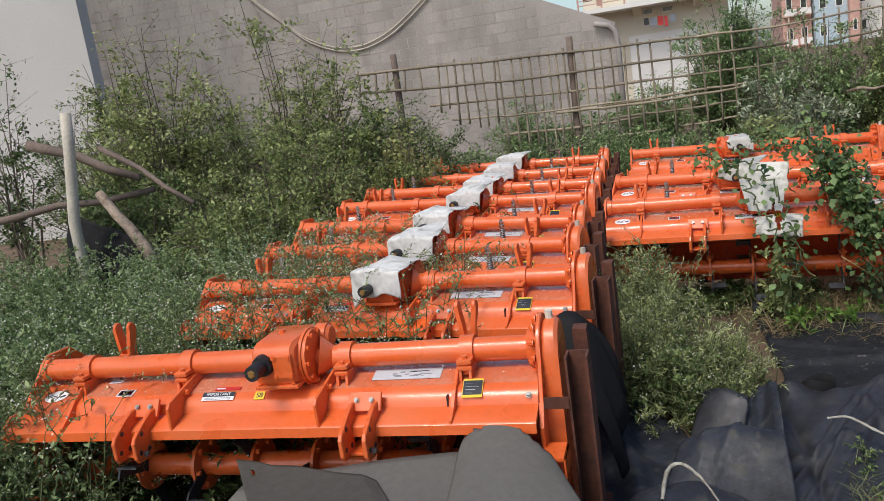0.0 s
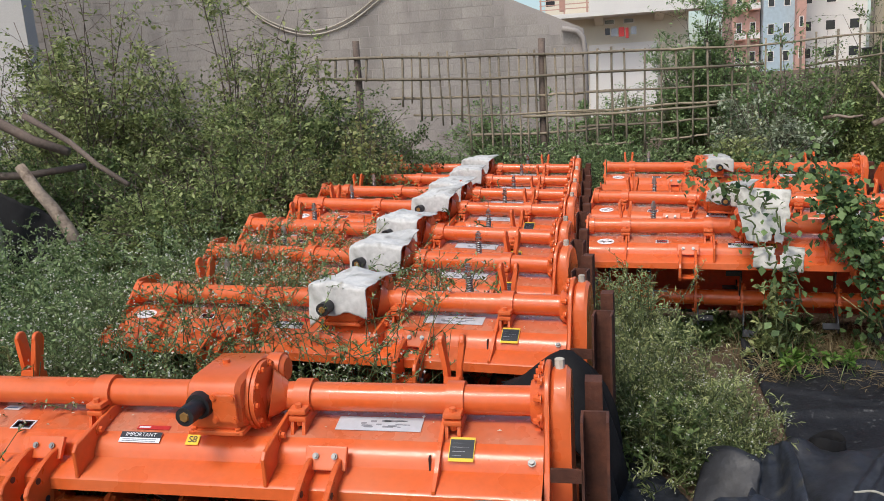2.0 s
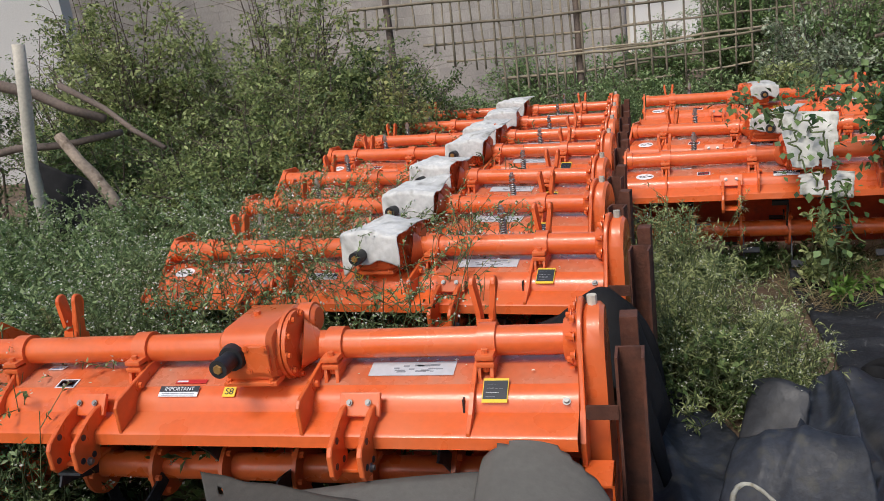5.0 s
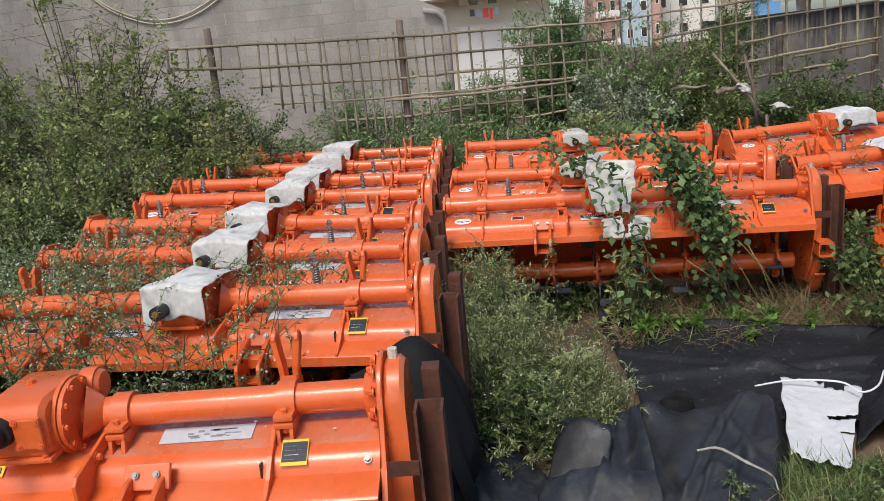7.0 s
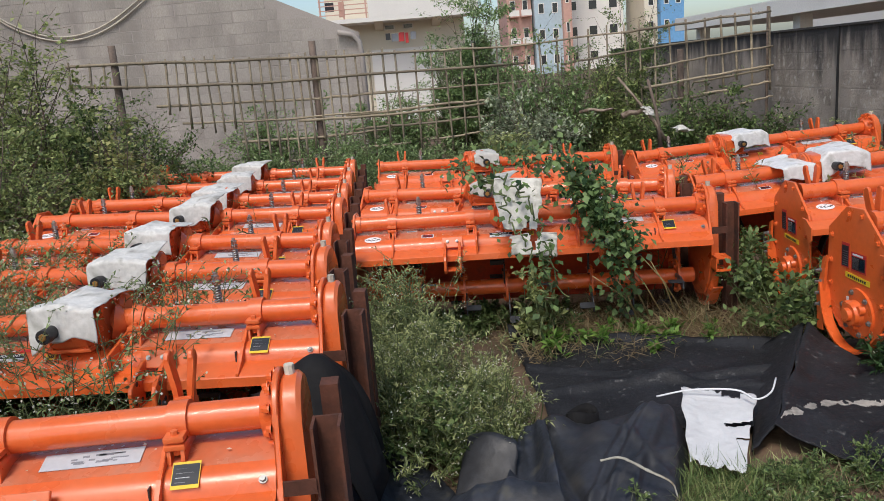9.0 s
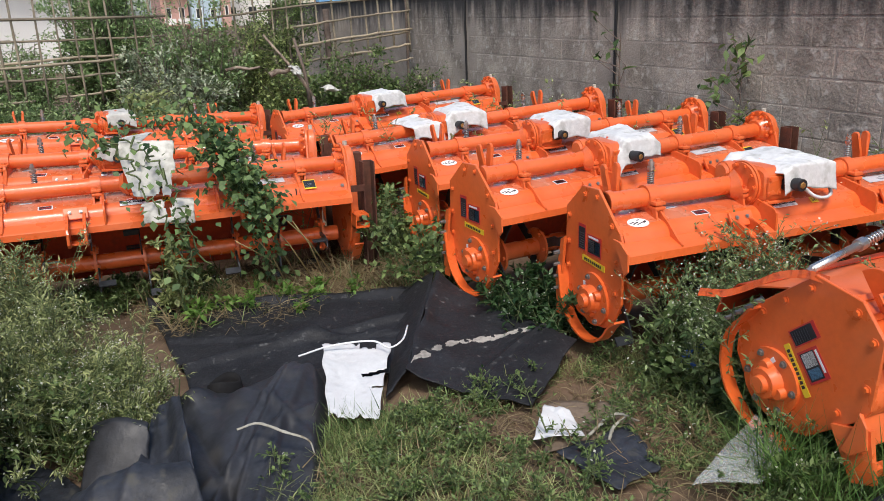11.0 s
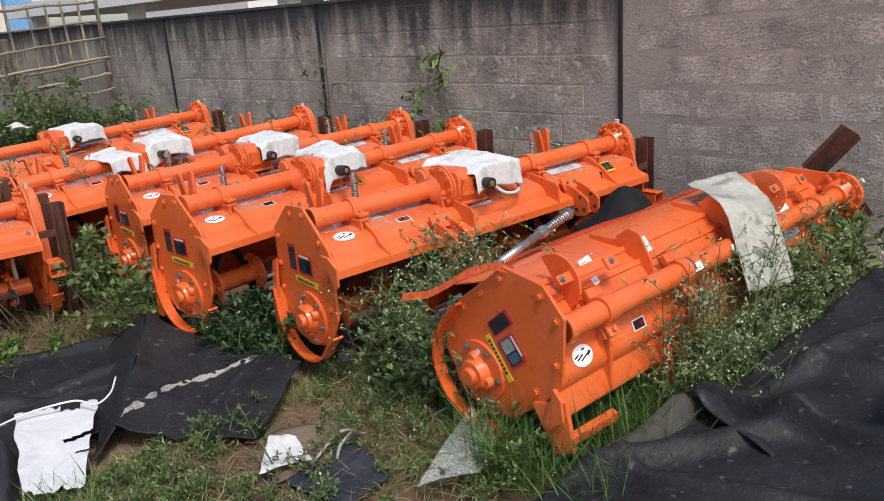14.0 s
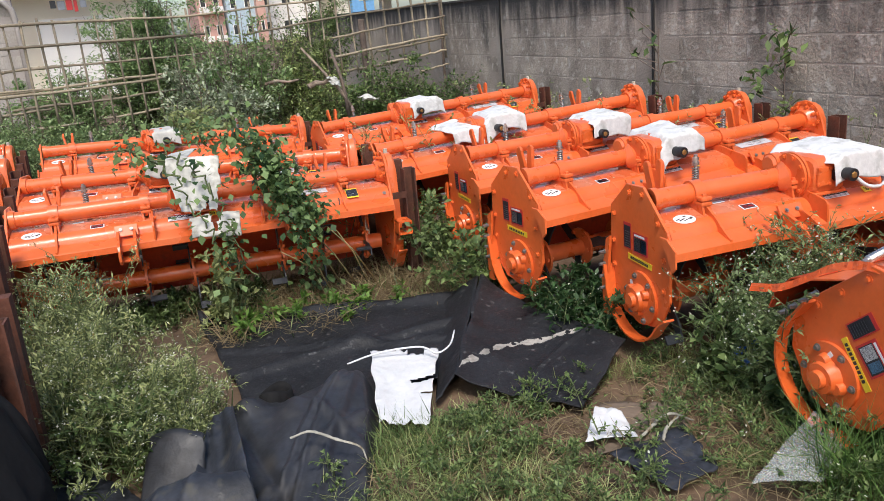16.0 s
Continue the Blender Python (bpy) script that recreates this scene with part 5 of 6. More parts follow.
tagged(sheet("blue_wrapper", [(3.22, 3.14, 0.08), (3.38, 3.08, 0.08), (3.44, 3.22, 0.14), (3.28, 3.26, 0.14)], mat("blue_plastic", (0.03, 0.12, 0.5), 0.35, vary=0.3), "crumpled blue plastic wrapper among leaves", "wrapper", 8, 8, None, 26, 0.07, 0.002, 0.05), group="litter")

cable = tube_path(BM(), smooth_curve([(1.82, 4.14, 0.11), (1.98, 4.13, 0.13), (2.15, 4.06, 0.14), (2.20, 3.97, 0.13), (2.28, 4.00, 0.14), (2.36, 4.12, 0.15)]), 0.0045, 6)
tagged(part("white_strap", cable, WHITE_LABEL, smooth=True), "white plastic strap curling over the rubber sheets", "strap", "litter")


def husk(points, width, seed, label):
    """A flat torn strip of dry husk that follows a curve, frayed along both edges."""
    bm = BM()
    line = smooth_curve(points)
    rows = []
    for i, p in enumerate(line):
        p = Vector(p)
        d = (Vector(line[min(i + 1, len(line) - 1)]) - Vector(line[max(i - 1, 0)])).normalized()
        s = d.cross(Vector((0, 0, 1))).normalized()
        f = i / (len(line) - 1)
        w = width * (0.45 + 0.55 * math.sin(math.pi * min(1.0, 0.15 + f)))
        rows.append([bm.verts.new(p + s * w * k * (1 + 0.5 * noise.noise(Vector((i * 0.8, k * 2, seed)))) + Vector((0, 0, 0.006 * (1 - k * k) + 0.004 * noise.noise(Vector((i, k, seed)))))) for k in (-1, -0.5, 0, 0.5, 1)])
    for a, b in zip(rows, rows[1:]):
        for k in range(4):
            bm.faces.new((a[k], a[k + 1], b[k + 1], b[k]))
    ob = part("dry_husk", bm, HUSK, smooth=True)
    mo = ob.modifiers.new("thickness", "SOLIDIFY")
    mo.thickness = 0.002
    return tagged(ob, label, "dry husk", "litter")


HUSK = mat("dry_husk", (0.34, 0.33, 0.28), 0.85, vary=0.3, bump=0.4, bump_scale=60, spots=(0.16, 0.13, 0.08), spot_at=(0.5, 0.66), spot_scale=22)
husk([(0.760, 2.68, 0.285), (0.780, 2.825, 0.31), (0.827, 2.866, 0.315), (0.889, 2.774, 0.31), (0.945, 2.638, 0.285)], 0.009, 1.0, "pale torn husk hooked over a rubber sheet")
husk([(1.40, 3.488, 0.180), (1.48, 3.499, 0.178), (1.556, 3.419, 0.160), (1.628, 3.384, 0.125), (1.636, 3.34, 0.09)], 0.007, 2.0, "pale dry husk lying over a bulging sheet")
husk([(2.60, 3.02, 0.03), (2.78, 3.08, 0.05), (2.84, 3.0, 0.04)], 0.009, 3.0, "pale dry husk on the ground beside cardboard")
husk([(2.66, 2.96, 0.03), (2.72, 3.01, 0.045), (2.80, 3.04, 0.05)], 0.008, 4.0, "short pale dry husk on the ground beside cardboard")

# ---- sacks over the gearboxes ----


def sack(unit, seed, w=0.28, flap=0.115, dx=0.145, dy=0.0, rough=1.0, turn=0, material=None, label="creased white plastic sack draped over a tiller gearbox", z=0.855, long=0.36, droop=0.015):
    """A stiff flat sack over a gearbox: a flat top, a short flap hanging in front, a lifted corner and creased, uneven edges."""
    bm = BM()
    n, mm = 36, 52
    vs = {}
    r = random.Random(seed)
    lift, sag, skew = r.uniform(0.0, 0.03), droop * r.uniform(0.5, 1.4), r.uniform(-0.07, 0.07)
    long += r.uniform(-0.03, 0.04)
    for i in range(n + 1):
        for j in range(mm + 1):
            u, v = i / n - 0.5, j / mm
            rag = 0.030 * noise.noise(Vector((u * 3, seed, 0))) + 0.06 * u * math.sin(seed)
            s = v * (long + flap + rag) - flap - rag
            if s < -0.02:
                y, zz = -0.196 + 0.10 * (s + 0.02), s + 0.014
            elif s < 0.02:
                y, zz = -0.194 + 0.5 * (s + 0.02), -0.006 + 0.15 * (s + 0.02)
            else:
                y, zz = -0.174 + (s - 0.02), 0.0
            x = u * (w + 0.020 * noise.noise(Vector((v * 4, seed, 5)))) + skew * (v - 0.4)
            out = max(0.0, abs(u) - 0.34)
            zz += lift * (u + 0.5) * max(0.0, v - 0.3) * 2 - (sag * out / 0.16 if u < 0 else 0.6 * sag * out / 0.16) ** 1.0 - 0.05 * max(0.0, s - 0.22)
            zz += rough * crumple(Vector((x, y + zz, seed)))
            y += 0.6 * crumple(Vector((x, s, seed + 4.0))) if s < 0 else 0.0
            vs[i, j] = bm.verts.new((x, y, zz))
    for i in range(n):
        for j in range(mm):
            bm.faces.new((vs[i, j], vs[i + 1, j], vs[i + 1, j + 1], vs[i, j + 1]))
    ob = part("gearbox_sack", bm, material or SACK, smooth=True)
    mo = ob.modifiers.new("thickness", "SOLIDIFY")
    mo.thickness, mo.offset = 0.003, 1
    ob.matrix_basis = unit.matrix_basis @ pose(dx, dy, z, 0, 0, turn)
    return tagged(ob, label, "sack", "sacks over gearboxes")


SACK_DUSTY = mat("dusty_white_sack", (0.60, 0.595, 0.57), 0.6, vary=0.18, bump=0.4, bump_scale=25, spots=(0.27, 0.26, 0.23), spot_at=(0.54, 0.70), spot_scale=10)
SACK_GREY = mat("weathered_grey_sack", (0.53, 0.52, 0.48), 0.65, vary=0.16, bump=0.3, bump_scale=25, spots=(0.20, 0.19, 0.15), spot_at=(0.54, 0.70), spot_scale=9)
for i, (k, turn, w) in enumerate((("L2", -7, 0.28), ("L3", 5, 0.28), ("L4", -4, 0.28), ("L5", 4, 0.28), ("L6", -5, 0.28), ("L7", 6, 0.28), ("L8", -2, 0.28), ("F1", 3, 0.32), ("F2", -4, 0.31), ("A", 9, 0.31), ("B", -6, 0.30), ("C", 5, 0.34))):
    sack(ROW[k], 31 + i * 3.7, w, turn=turn, dx=0.145 if k[0] == "L" else -0.10, z=0.868, rough=2.4 if k[0] == "L" else 1.6, material=SACK_DUSTY if k[0] == "L" else SACK, long=0.27 if k[0] == "L" else 0.33, flap=0.15 if k[0] == "L" else 0.135, droop=0.02 if k[0] == "L" else 0.05)
sack(ROW["F2"], 77.0, 0.22, dx=-0.42, z=0.815, label="white plastic sack lying over a tiller tube")
tagged(sheet("hanging_sack", [(1.32, 5.26, 0.70), (1.53, 5.24, 0.695), (1.58, 5.46, 0.97), (1.27, 5.50, 0.985)], SACK_GREY, "torn, dusty white sack hanging over a tiller behind vine leaves", "sack", 40, 40, lambda u, v: folds(u, v, 6.1, 0.5) + crumple(Vector((u * 0.4, v * 0.4, 6.0))), 63, 0.006, 0.003, 0.008, hole=lambda u, v: (v < 0.30 and abs(u - 0.62 - 0.2 * v) < 0.03) or (v < 0.45 and u > 0.93 - 0.2 * (0.45 - v)) or v < 0.05 + 0.08 * noise.noise(Vector((u * 6, 3, 0)))), group="sacks over gearboxes")
tagged(sheet("sack_scrap", [(1.34, 5.20, 0.585), (1.60, 5.20, 0.54), (1.62, 5.26, 0.66), (1.36, 5.28, 0.665)], SACK_GREY, "torn cream sack scrap caught on a tiller beam", "sack", 24, 16, lambda u, v: folds(u, v, 2.7, 0.5), 64, 0.012, 0.003, 0.02, hole=lambda u, v: abs(u - 0.5) < 0.12 * v), group="sacks over gearboxes")
sack(ROW["R3"], 97, 0.22, dx=-0.08, material=SACK_GREY, label="weathered sack over a tiller gearbox behind a vine")
sack(ROW["R2"], 95, 0.22, dx=-0.08, material=SACK_GREY, label="weathered sack over a tiller gearbox under a vine")
tagged(part("sack_strap", tube_path(BM(), smooth_curve([ROW["C"].matrix_basis @ Vector(q) for q in ((-0.13, -0.22, 0.76), (-0.07, -0.23, 0.715), (0.02, -0.21, 0.695), (0.09, -0.17, 0.705), (0.13, -0.10, 0.75))]), 0.009, 4), SACK, smooth=True), "white strap dangling from a sack", "strap")
tagged(sheet("cement_sack", [(4.06, 2.04, 0.44), (4.42, 2.00, 0.40), (4.84, 2.46, 0.74), (4.54, 2.56, 0.74)], mat("dirty_grey_sack", (0.42, 0.41, 0.36), 0.8, vary=0.2, bump=0.5, bump_scale=20, spots=(0.24, 0.23, 0.19), spot_at=(0.52, 0.68), spot_scale=9), "dirty pale grey sack hung over the tipped tiller", "sack", 26, 34, lambda u, v: 0.15 * min(1.0, v / 0.32) * (1 - max(0.0, v - 0.45) / 0.55) + folds(u, v, 3.3, 0.3) + 1.6 * crumple(Vector((u * 0.5, v * 0.6, 3.3))), 61, 0.008, 0.003, 0.006), group="sacks over gearboxes")
bm = BM()
for q in ((-0.055, 0.055, -0.004, 0.004), (-0.055, -0.047, 0.004, 0.040), (0.047, 0.055, 0.004, 0.040)):
    box(bm, q[0], q[1], q[2], q[3], -0.14, 0.14)
chan = tagged(part("rusty_channel", bm, RUST), "rusty steel channel leaning on the tipped tiller", "steel channel")
chan.matrix_basis = Matrix.Translation((5.40, 2.22, 0.77)) @ Vector((0.10, -0.62, 0.78)).to_track_quat("Z", "Y").to_matrix().to_4x4() @ pose(0, 0, 0, 0, 0, 115)

# ---- plants ----
R = np.random.default_rng(11)


def mesh_object(name, verts, faces, material, parent=None, smooth=False):
    me = bpy.data.meshes.new(name)
    nv, nf, k = len(verts), len(faces), faces.shape[1]
    me.vertices.add(nv)
    me.vertices.foreach_set("co", np.asarray(verts, np.float32).ravel())
    me.loops.add(nf * k)
    me.loops.foreach_set("vertex_index", np.asarray(faces, np.int32).ravel())
    me.polygons.add(nf)
    me.polygons.foreach_set("loop_start", np.arange(nf, dtype=np.int32) * k)
    me.update(calc_edges=True)
    me.materials.append(material)
    ob = new(name, me)
    ob.parent = parent
    return ob


def unit(v):
    return v / np.maximum(np.linalg.norm(v, axis=-1, keepdims=True), 1e-6)


class Growth:
    """Gathers leaves and stems as arrays."""

    def __init__(self):
        self.leaves, self.stems = [], []

    def leaf(self, base, way, length, width):
        """Blades from base along way, bent down at the tip."""
        n = len(base)
        way = unit(way)
        side = unit(np.cross(way, unit(np.array([0, 0, 1.0]) + R.normal(0, 0.35, (n, 3)))))
        up = np.cross(side, way)
        L, W = np.broadcast_to(length, n)[:, None], np.broadcast_to(width, n)[:, None]
        mid = base + way * L * 0.5 + up * L * 0.08
        tip = base + way * L - up * L * 0.12
        self.leaves.append(np.stack([base, mid + side * W / 2, tip, mid - side * W / 2], 1))

    def stem(self, a, b, ra, rb):
        n = len(a)
        d = unit(b - a)
        s = unit(np.cross(d, np.array([0.31, 0.17, 0.93])))
        u = np.cross(d, s)
        ring = []
        for p, r in ((a, ra), (b, rb)):
            r = np.broadcast_to(r, n)[:, None]
            for k in range(3):
                ring.append(p + (s * math.cos(2.0944 * k) + u * math.sin(2.0944 * k)) * r)
        self.stems.append(np.stack(ring, 1))

    def leaf_object(self, name, material, parent=None):
        q = np.concatenate(self.leaves)
        return mesh_object(name, q.reshape(-1, 3), np.arange(len(q) * 4).reshape(-1, 4), material, parent)

    def stem_object(self, name, material, parent=None):
        q = np.concatenate(self.stems)
        n = len(q)
        f = np.array([[0, 1, 4, 3], [1, 2, 5, 4], [2, 0, 3, 5]])
        return mesh_object(name, q.reshape(-1, 3), (np.arange(n)[:, None, None] * 6 + f[None]).reshape(-1, 4), material, parent, True)


def scatter(n, x0, x1, y0, y1, clump=1.6, thin=0.0):
    """Places in a rectangle, gathered in clumps."""
    out = []
    while len(out) < n:
        x, y = R.uniform(x0, x1), R.uniform(y0, y1)
        if 0.5 + 0.5 * noise.noise(Vector((x * clump, y * clump, 4.2))) + R.uniform(-0.25, 0.25) > 0.35 + thin:
            out.append((x, y))
    return np.array(out)


def weeds(name, places, h0, h1, leaf, material, label, twigs=9, per=7, spread=0.45, flowers=0.0, lean=0.25, z=0.0, width=0.4, flower_r=0.010, category="weeds", stem_mat=None):
    """A stand of leafy weeds: a thin bent stem with side twigs, each twig set with leaves, and small white heads."""
    n = len(places)
    root = np.column_stack([places, np.full(n, z - 0.03)])
    h = R.uniform(h0, h1, n)
    top = root + np.column_stack([R.normal(0, lean, n) * h, R.normal(0, lean, n) * h, h])
    g, fl = Growth(), Growth()
    midp = (root + top) / 2 + R.normal(0, 0.04, (n, 3))
    g.stem(root, midp, 0.004, 0.003)
    g.stem(midp, top, 0.003, 0.0015)
    t = R.uniform(0.15, 1.0, (n, twigs))
    base = root[:, None] * (1 - t[..., None]) + top[:, None] * t[..., None]
    ang = R.uniform(0, 2 * np.pi, (n, twigs))
    out = np.stack([np.cos(ang), np.sin(ang), R.uniform(0.15, 1.0, (n, twigs))], -1)
    ln = h[:, None] * spread * (1.15 - 0.75 * t) * R.uniform(0.5, 1.2, (n, twigs))
    end = base + unit(out) * ln[..., None]
    b, e = base.reshape(-1, 3), end.reshape(-1, 3)
    g.stem(b, e, 0.002, 0.001)
    f = R.uniform(0.15, 1.05, (len(b), per))
    p = b[:, None] * (1 - f[..., None]) + e[:, None] * f[..., None]
    way = unit(np.repeat((e - b)[:, None], per, 1)) + R.normal(0, 0.75, (len(b), per, 3))
    sz = leaf * R.uniform(0.55, 1.3, (len(b), per))
    g.leaf(p.reshape(-1, 3), way.reshape(-1, 3), sz.ravel(), (sz * width).ravel())
    ob = new(name)
    g.leaf_object("foliage", material, ob)
    g.stem_object("stems", stem_mat or STEM, ob)
    if flowers:
        pick = e[R.random(len(e)) < flowers]
        if len(pick):
            for k in range(3):
                q = pick + R.normal(0, 0.012, pick.shape)
                fl.leaf(q, R.normal(0, 1, q.shape) + [0, 0, 0.5], flower_r * R.uniform(0.7, 1.4, len(q)), flower_r)
            fl.leaf_object("flowers", FLOWER, ob)
    for c in ob.children:
        tagged(c, kind="stuff")
    return tagged(ob, label, category, kind="stuff")


def grass(name, places, h0, h1, material, label, blades=8, z=0.0, w=0.0038, lean=0.55):
    n = len(places) * blades
    root = np.repeat(np.column_stack([places, np.full(len(places), z - 0.02)]), blades, 0) + R.normal(0, 0.02, (n, 3)) * [1, 1, 0]
    h = R.uniform(h0, h1, n)
    way = np.column_stack([R.normal(0, lean, n), R.normal(0, lean, n), np.ones(n)])
    g = Growth()
    g.leaf(root, way, h, w * R.uniform(0.7, 1.5, n))
    ob = g.leaf_object(name, material)
    return tagged(ob, label, "grass", kind="stuff")


def bush(name, cx, cy, rx, ry, h, n_limb, n_leaf, leaf, material, label, width=0.5, z0=0.15, twig_top=0.0, flowers=0):
    """A shrub: limbs from one root that fork into twigs, with leaves along the twigs and an uneven outline."""
    ob = new(name)
    g, fl = Growth(), Growth()
    root = np.array([cx, cy, -0.02])
    ends = []
    for k in range(n_limb):
        a, r = R.uniform(0, 2 * np.pi), math.sqrt(R.uniform(0, 1))
        hh = h * (1 - 0.45 * r * r) * R.uniform(0.55, 1.05)
        tip = np.array([cx + rx * r * math.cos(a), cy + ry * r * math.sin(a), hh])
        pts = [root + np.array([R.normal(0, 0.12 * rx), R.normal(0, 0.12 * ry), 0])]
        for s in (0.3, 0.6, 1.0):
            pts.append(pts[0] * (1 - s) + tip * s + np.array([R.normal(0, 0.06), R.normal(0, 0.06), 0.2 * hh * s * (1 - s)]))
        P = np.array(pts)
        rad = np.array([0.022, 0.014, 0.008, 0.003])
        g.stem(P[:-1], P[1:], rad[:-1], rad[1:])
        for s in range(14):
            u = R.uniform(0.3, 1.0)
            i = min(int(u * 3), 2)
            q = P[i] * (1 - (u * 3 - i)) + P[i + 1] * (u * 3 - i)
            w = np.array([R.normal(0, 1), R.normal(0, 1), R.uniform(-0.3, 1.0)])
            e = q + unit(w) * R.uniform(0.15, 0.5) * min(rx, 1.0) * (1 + twig_top * (q[2] / h > 0.75))
            e[2] = max(e[2], 0.05)
            ends.append((q, e))
    a, e = np.array([x[0] for x in ends]), np.array([x[1] for x in ends])
    g.stem(a, e, 0.003, 0.0012)
    g.stem_object("branchwork", WOOD, ob)
    share = R.gamma(0.7, 1.0, len(a))
    pick = R.choice(len(a), n_leaf, p=share / share.sum())
    f = R.uniform(0.0, 1.05, n_leaf)[:, None]
    p = a[pick] * (1 - f) + e[pick] * f + R.normal(0, 0.035, (n_leaf, 3))
    way = unit(e - a)[pick] + R.normal(0, 0.9, (n_leaf, 3))
    sz = leaf * R.uniform(0.5, 1.35, n_leaf)
    g.leaf(p, way, sz, sz * width)
    g.leaf_object("crown", material, ob)
    if flowers:
        q = e[R.integers(0, len(e), flowers)] + R.normal(0, 0.05, (flowers, 3))
        fl.leaf(q, R.normal(0, 1, q.shape) + [0, -1, 0.6], 0.05 * R.uniform(0.6, 1.3, flowers), 0.045)
        fl.leaf_object("pale_leaves", LEAF_LIGHT_YELLOW, ob)
    return tagged(ob, label, "bush")


LEAF_PALE = leaf_mat("leaf_pale_grey", (0.11, 0.16, 0.075), (0.55, 0.60, 0.44), trans=0.28)
# Pale greens, lightened further to paint haze over the shrubs along the fence.
LEAF_HEDGE_HAZE = leaf_mat("leaf_hedge_haze", (0.10, 0.19, 0.06), (0.40, 0.52, 0.24), trans=0.36)
LEAF_LIGHT_YELLOW = leaf_mat("leaf_pale_yellow", (0.28, 0.30, 0.10), (0.48, 0.46, 0.20))

# the low weeds over the ends of the long row
weeds("weeds", scatter(950, -5.6, -1.85, 2.3, 6.2), 0.45, 0.85, 0.036, LEAF_WEED, "dense green weeds with tiny white flower heads", 12, 13, 0.42, 1.0, flower_r=0.012)
weeds("weeds", scatter(330, -1.95, -0.95, 3.1, 5.5), 0.6, 0.95, 0.024, LEAF_WEED, "feathery green weeds growing over the tillers", 12, 12, 0.42, 1.0, flower_r=0.010)
weeds("weeds", scatter(170, -1.35, -0.2, 3.35, 4.6, thin=0.05), 0.66, 0.92, 0.024, LEAF_WEED, "trailing weeds with white flower heads between tillers", 9, 8, 0.5, 0.9)
weeds("weeds", scatter(160, -2.6, -0.3, 2.95, 3.75), 0.25, 0.6, 0.05, LEAF_DARK, "dark weeds in the gap between tillers", 9, 7, 0.45, 0.3)
weeds("weeds", scatter(200, -3.4, -1.95, 1.7, 3.0), 0.3, 0.6, 0.045, LEAF_WEED, "green weeds beside the grey mats", 9, 8, 0.45, 0.15)
weeds("weeds", scatter(130, -2.5, -1.88, 2.4, 3.4), 0.5, 0.85, 0.038, LEAF_WEED, "weeds crowding the end of the first tiller", 10, 8, 0.4, 0.7)
weeds("weeds", scatter(170, -2.3, -0.7, 2.1, 2.6), 0.12, 0.36, 0.034, LEAF_DARK, "low dark weeds in front of the first tiller", 9, 7, 0.5, 0.3)
weeds("weeds", scatter(30, -1.85, -1.35, 2.70, 3.2), 0.68, 0.92, 0.024, LEAF_WEED, "thin flowering weeds trailing over the first tiller", 10, 8, 0.4, 0.9, lean=0.35)
weeds("weeds", scatter(34, -2.0, -1.45, 2.36, 2.74, clump=0.8), 0.55, 0.84, 0.030, LEAF_WEED, "leafy weeds bending over the end of the first tiller", 10, 8, 0.4, 0.5, lean=0.2)
# big thicket
for cx, cy, rx, ry, h, lim, nl, m in ((-2.6, 7.3, 1.0, 0.9, 1.50, 54, 15000, LEAF_THICKET), (-3.7, 8.4, 1.3, 1.1, 1.72, 60, 18000, LEAF_THICKET), (-2.3, 9.0, 1.1, 1.0, 1.45, 54, 14000, LEAF_DARK), (-5.2, 8.6, 1.3, 1.2, 1.85, 54, 14000, LEAF_THICKET), (-3.0, 6.5, 0.9, 0.6, 1.15, 42, 10000, LEAF_THICKET), (-4.2, 10.2, 1.7, 0.9, 1.9, 46, 10000, LEAF_GREY), (-6.6, 9.6, 1.4, 1.2, 2.2, 38, 8000, LEAF_MID), (-1.75, 8.0, 0.65, 0.8, 1.25, 38, 8500, LEAF_THICKET), (-4.4, 7.2, 0.9, 0.7, 1.35, 38, 9000, LEAF_DARK), (-2.9, 10.4, 1.3, 0.6, 1.55, 38, 8000, LEAF_MID)):
    bush("bush", cx, cy, rx, ry, h, lim, int(nl * 1.9), 0.040, m, "dense wild green thicket leaning over the tillers", 0.55, twig_top=0.3)
bush("bush", -1.74, 7.9, 0.26, 0.24, 1.58, 30, 1200, 0.045, LEAF_GREY, "bush with pale yellow-green leaves near the fence", flowers=1100)
for cx, cy, rx, ry, h, lim, nl, m, nm in ((-3.6, 9.2, 1.5, 0.8, 3.0, 46, 11000, LEAF_GREY, "tall thin shrub with arching twigs against the shed wall"), (-2.7, 8.9, 0.9, 0.6, 2.35, 28, 8000, LEAF_THICKET, "tall leafy shrub rising out of the thicket"), (-4.7, 8.2, 1.0, 0.7, 3.1, 44, 12000, LEAF_GREY, "tall straggly shrub beside the pale pole"), (-5.4, 8.9, 0.7, 0.5, 3.2, 22, 5500, LEAF_THICKET, "tall green shrub at the corner of the shed wall"), (-6.8, 8.2, 0.9, 0.6, 2.7, 14, 2600, LEAF_DARK, "straggly dark shrub in front of the white shed wall")):
    bush("tall_shrub", cx, cy, rx, ry, h, lim, nl, 0.055, m, nm, 0.6, twig_top=0.3)
weeds("weeds", scatter(50, 3.2, 3.65, 2.75, 3.3), 0.15, 0.45, 0.03, LEAF_WEED, "leafy weeds growing round the tiller ends", 11, 9, 0.45, 0.25)
weeds("weeds", scatter(12, 2.95, 3.3, 2.3, 2.6), 0.10, 0.28, 0.028, LEAF_MID, "green weeds in front of the tipped tiller", 11, 8, 0.5, 0.2)
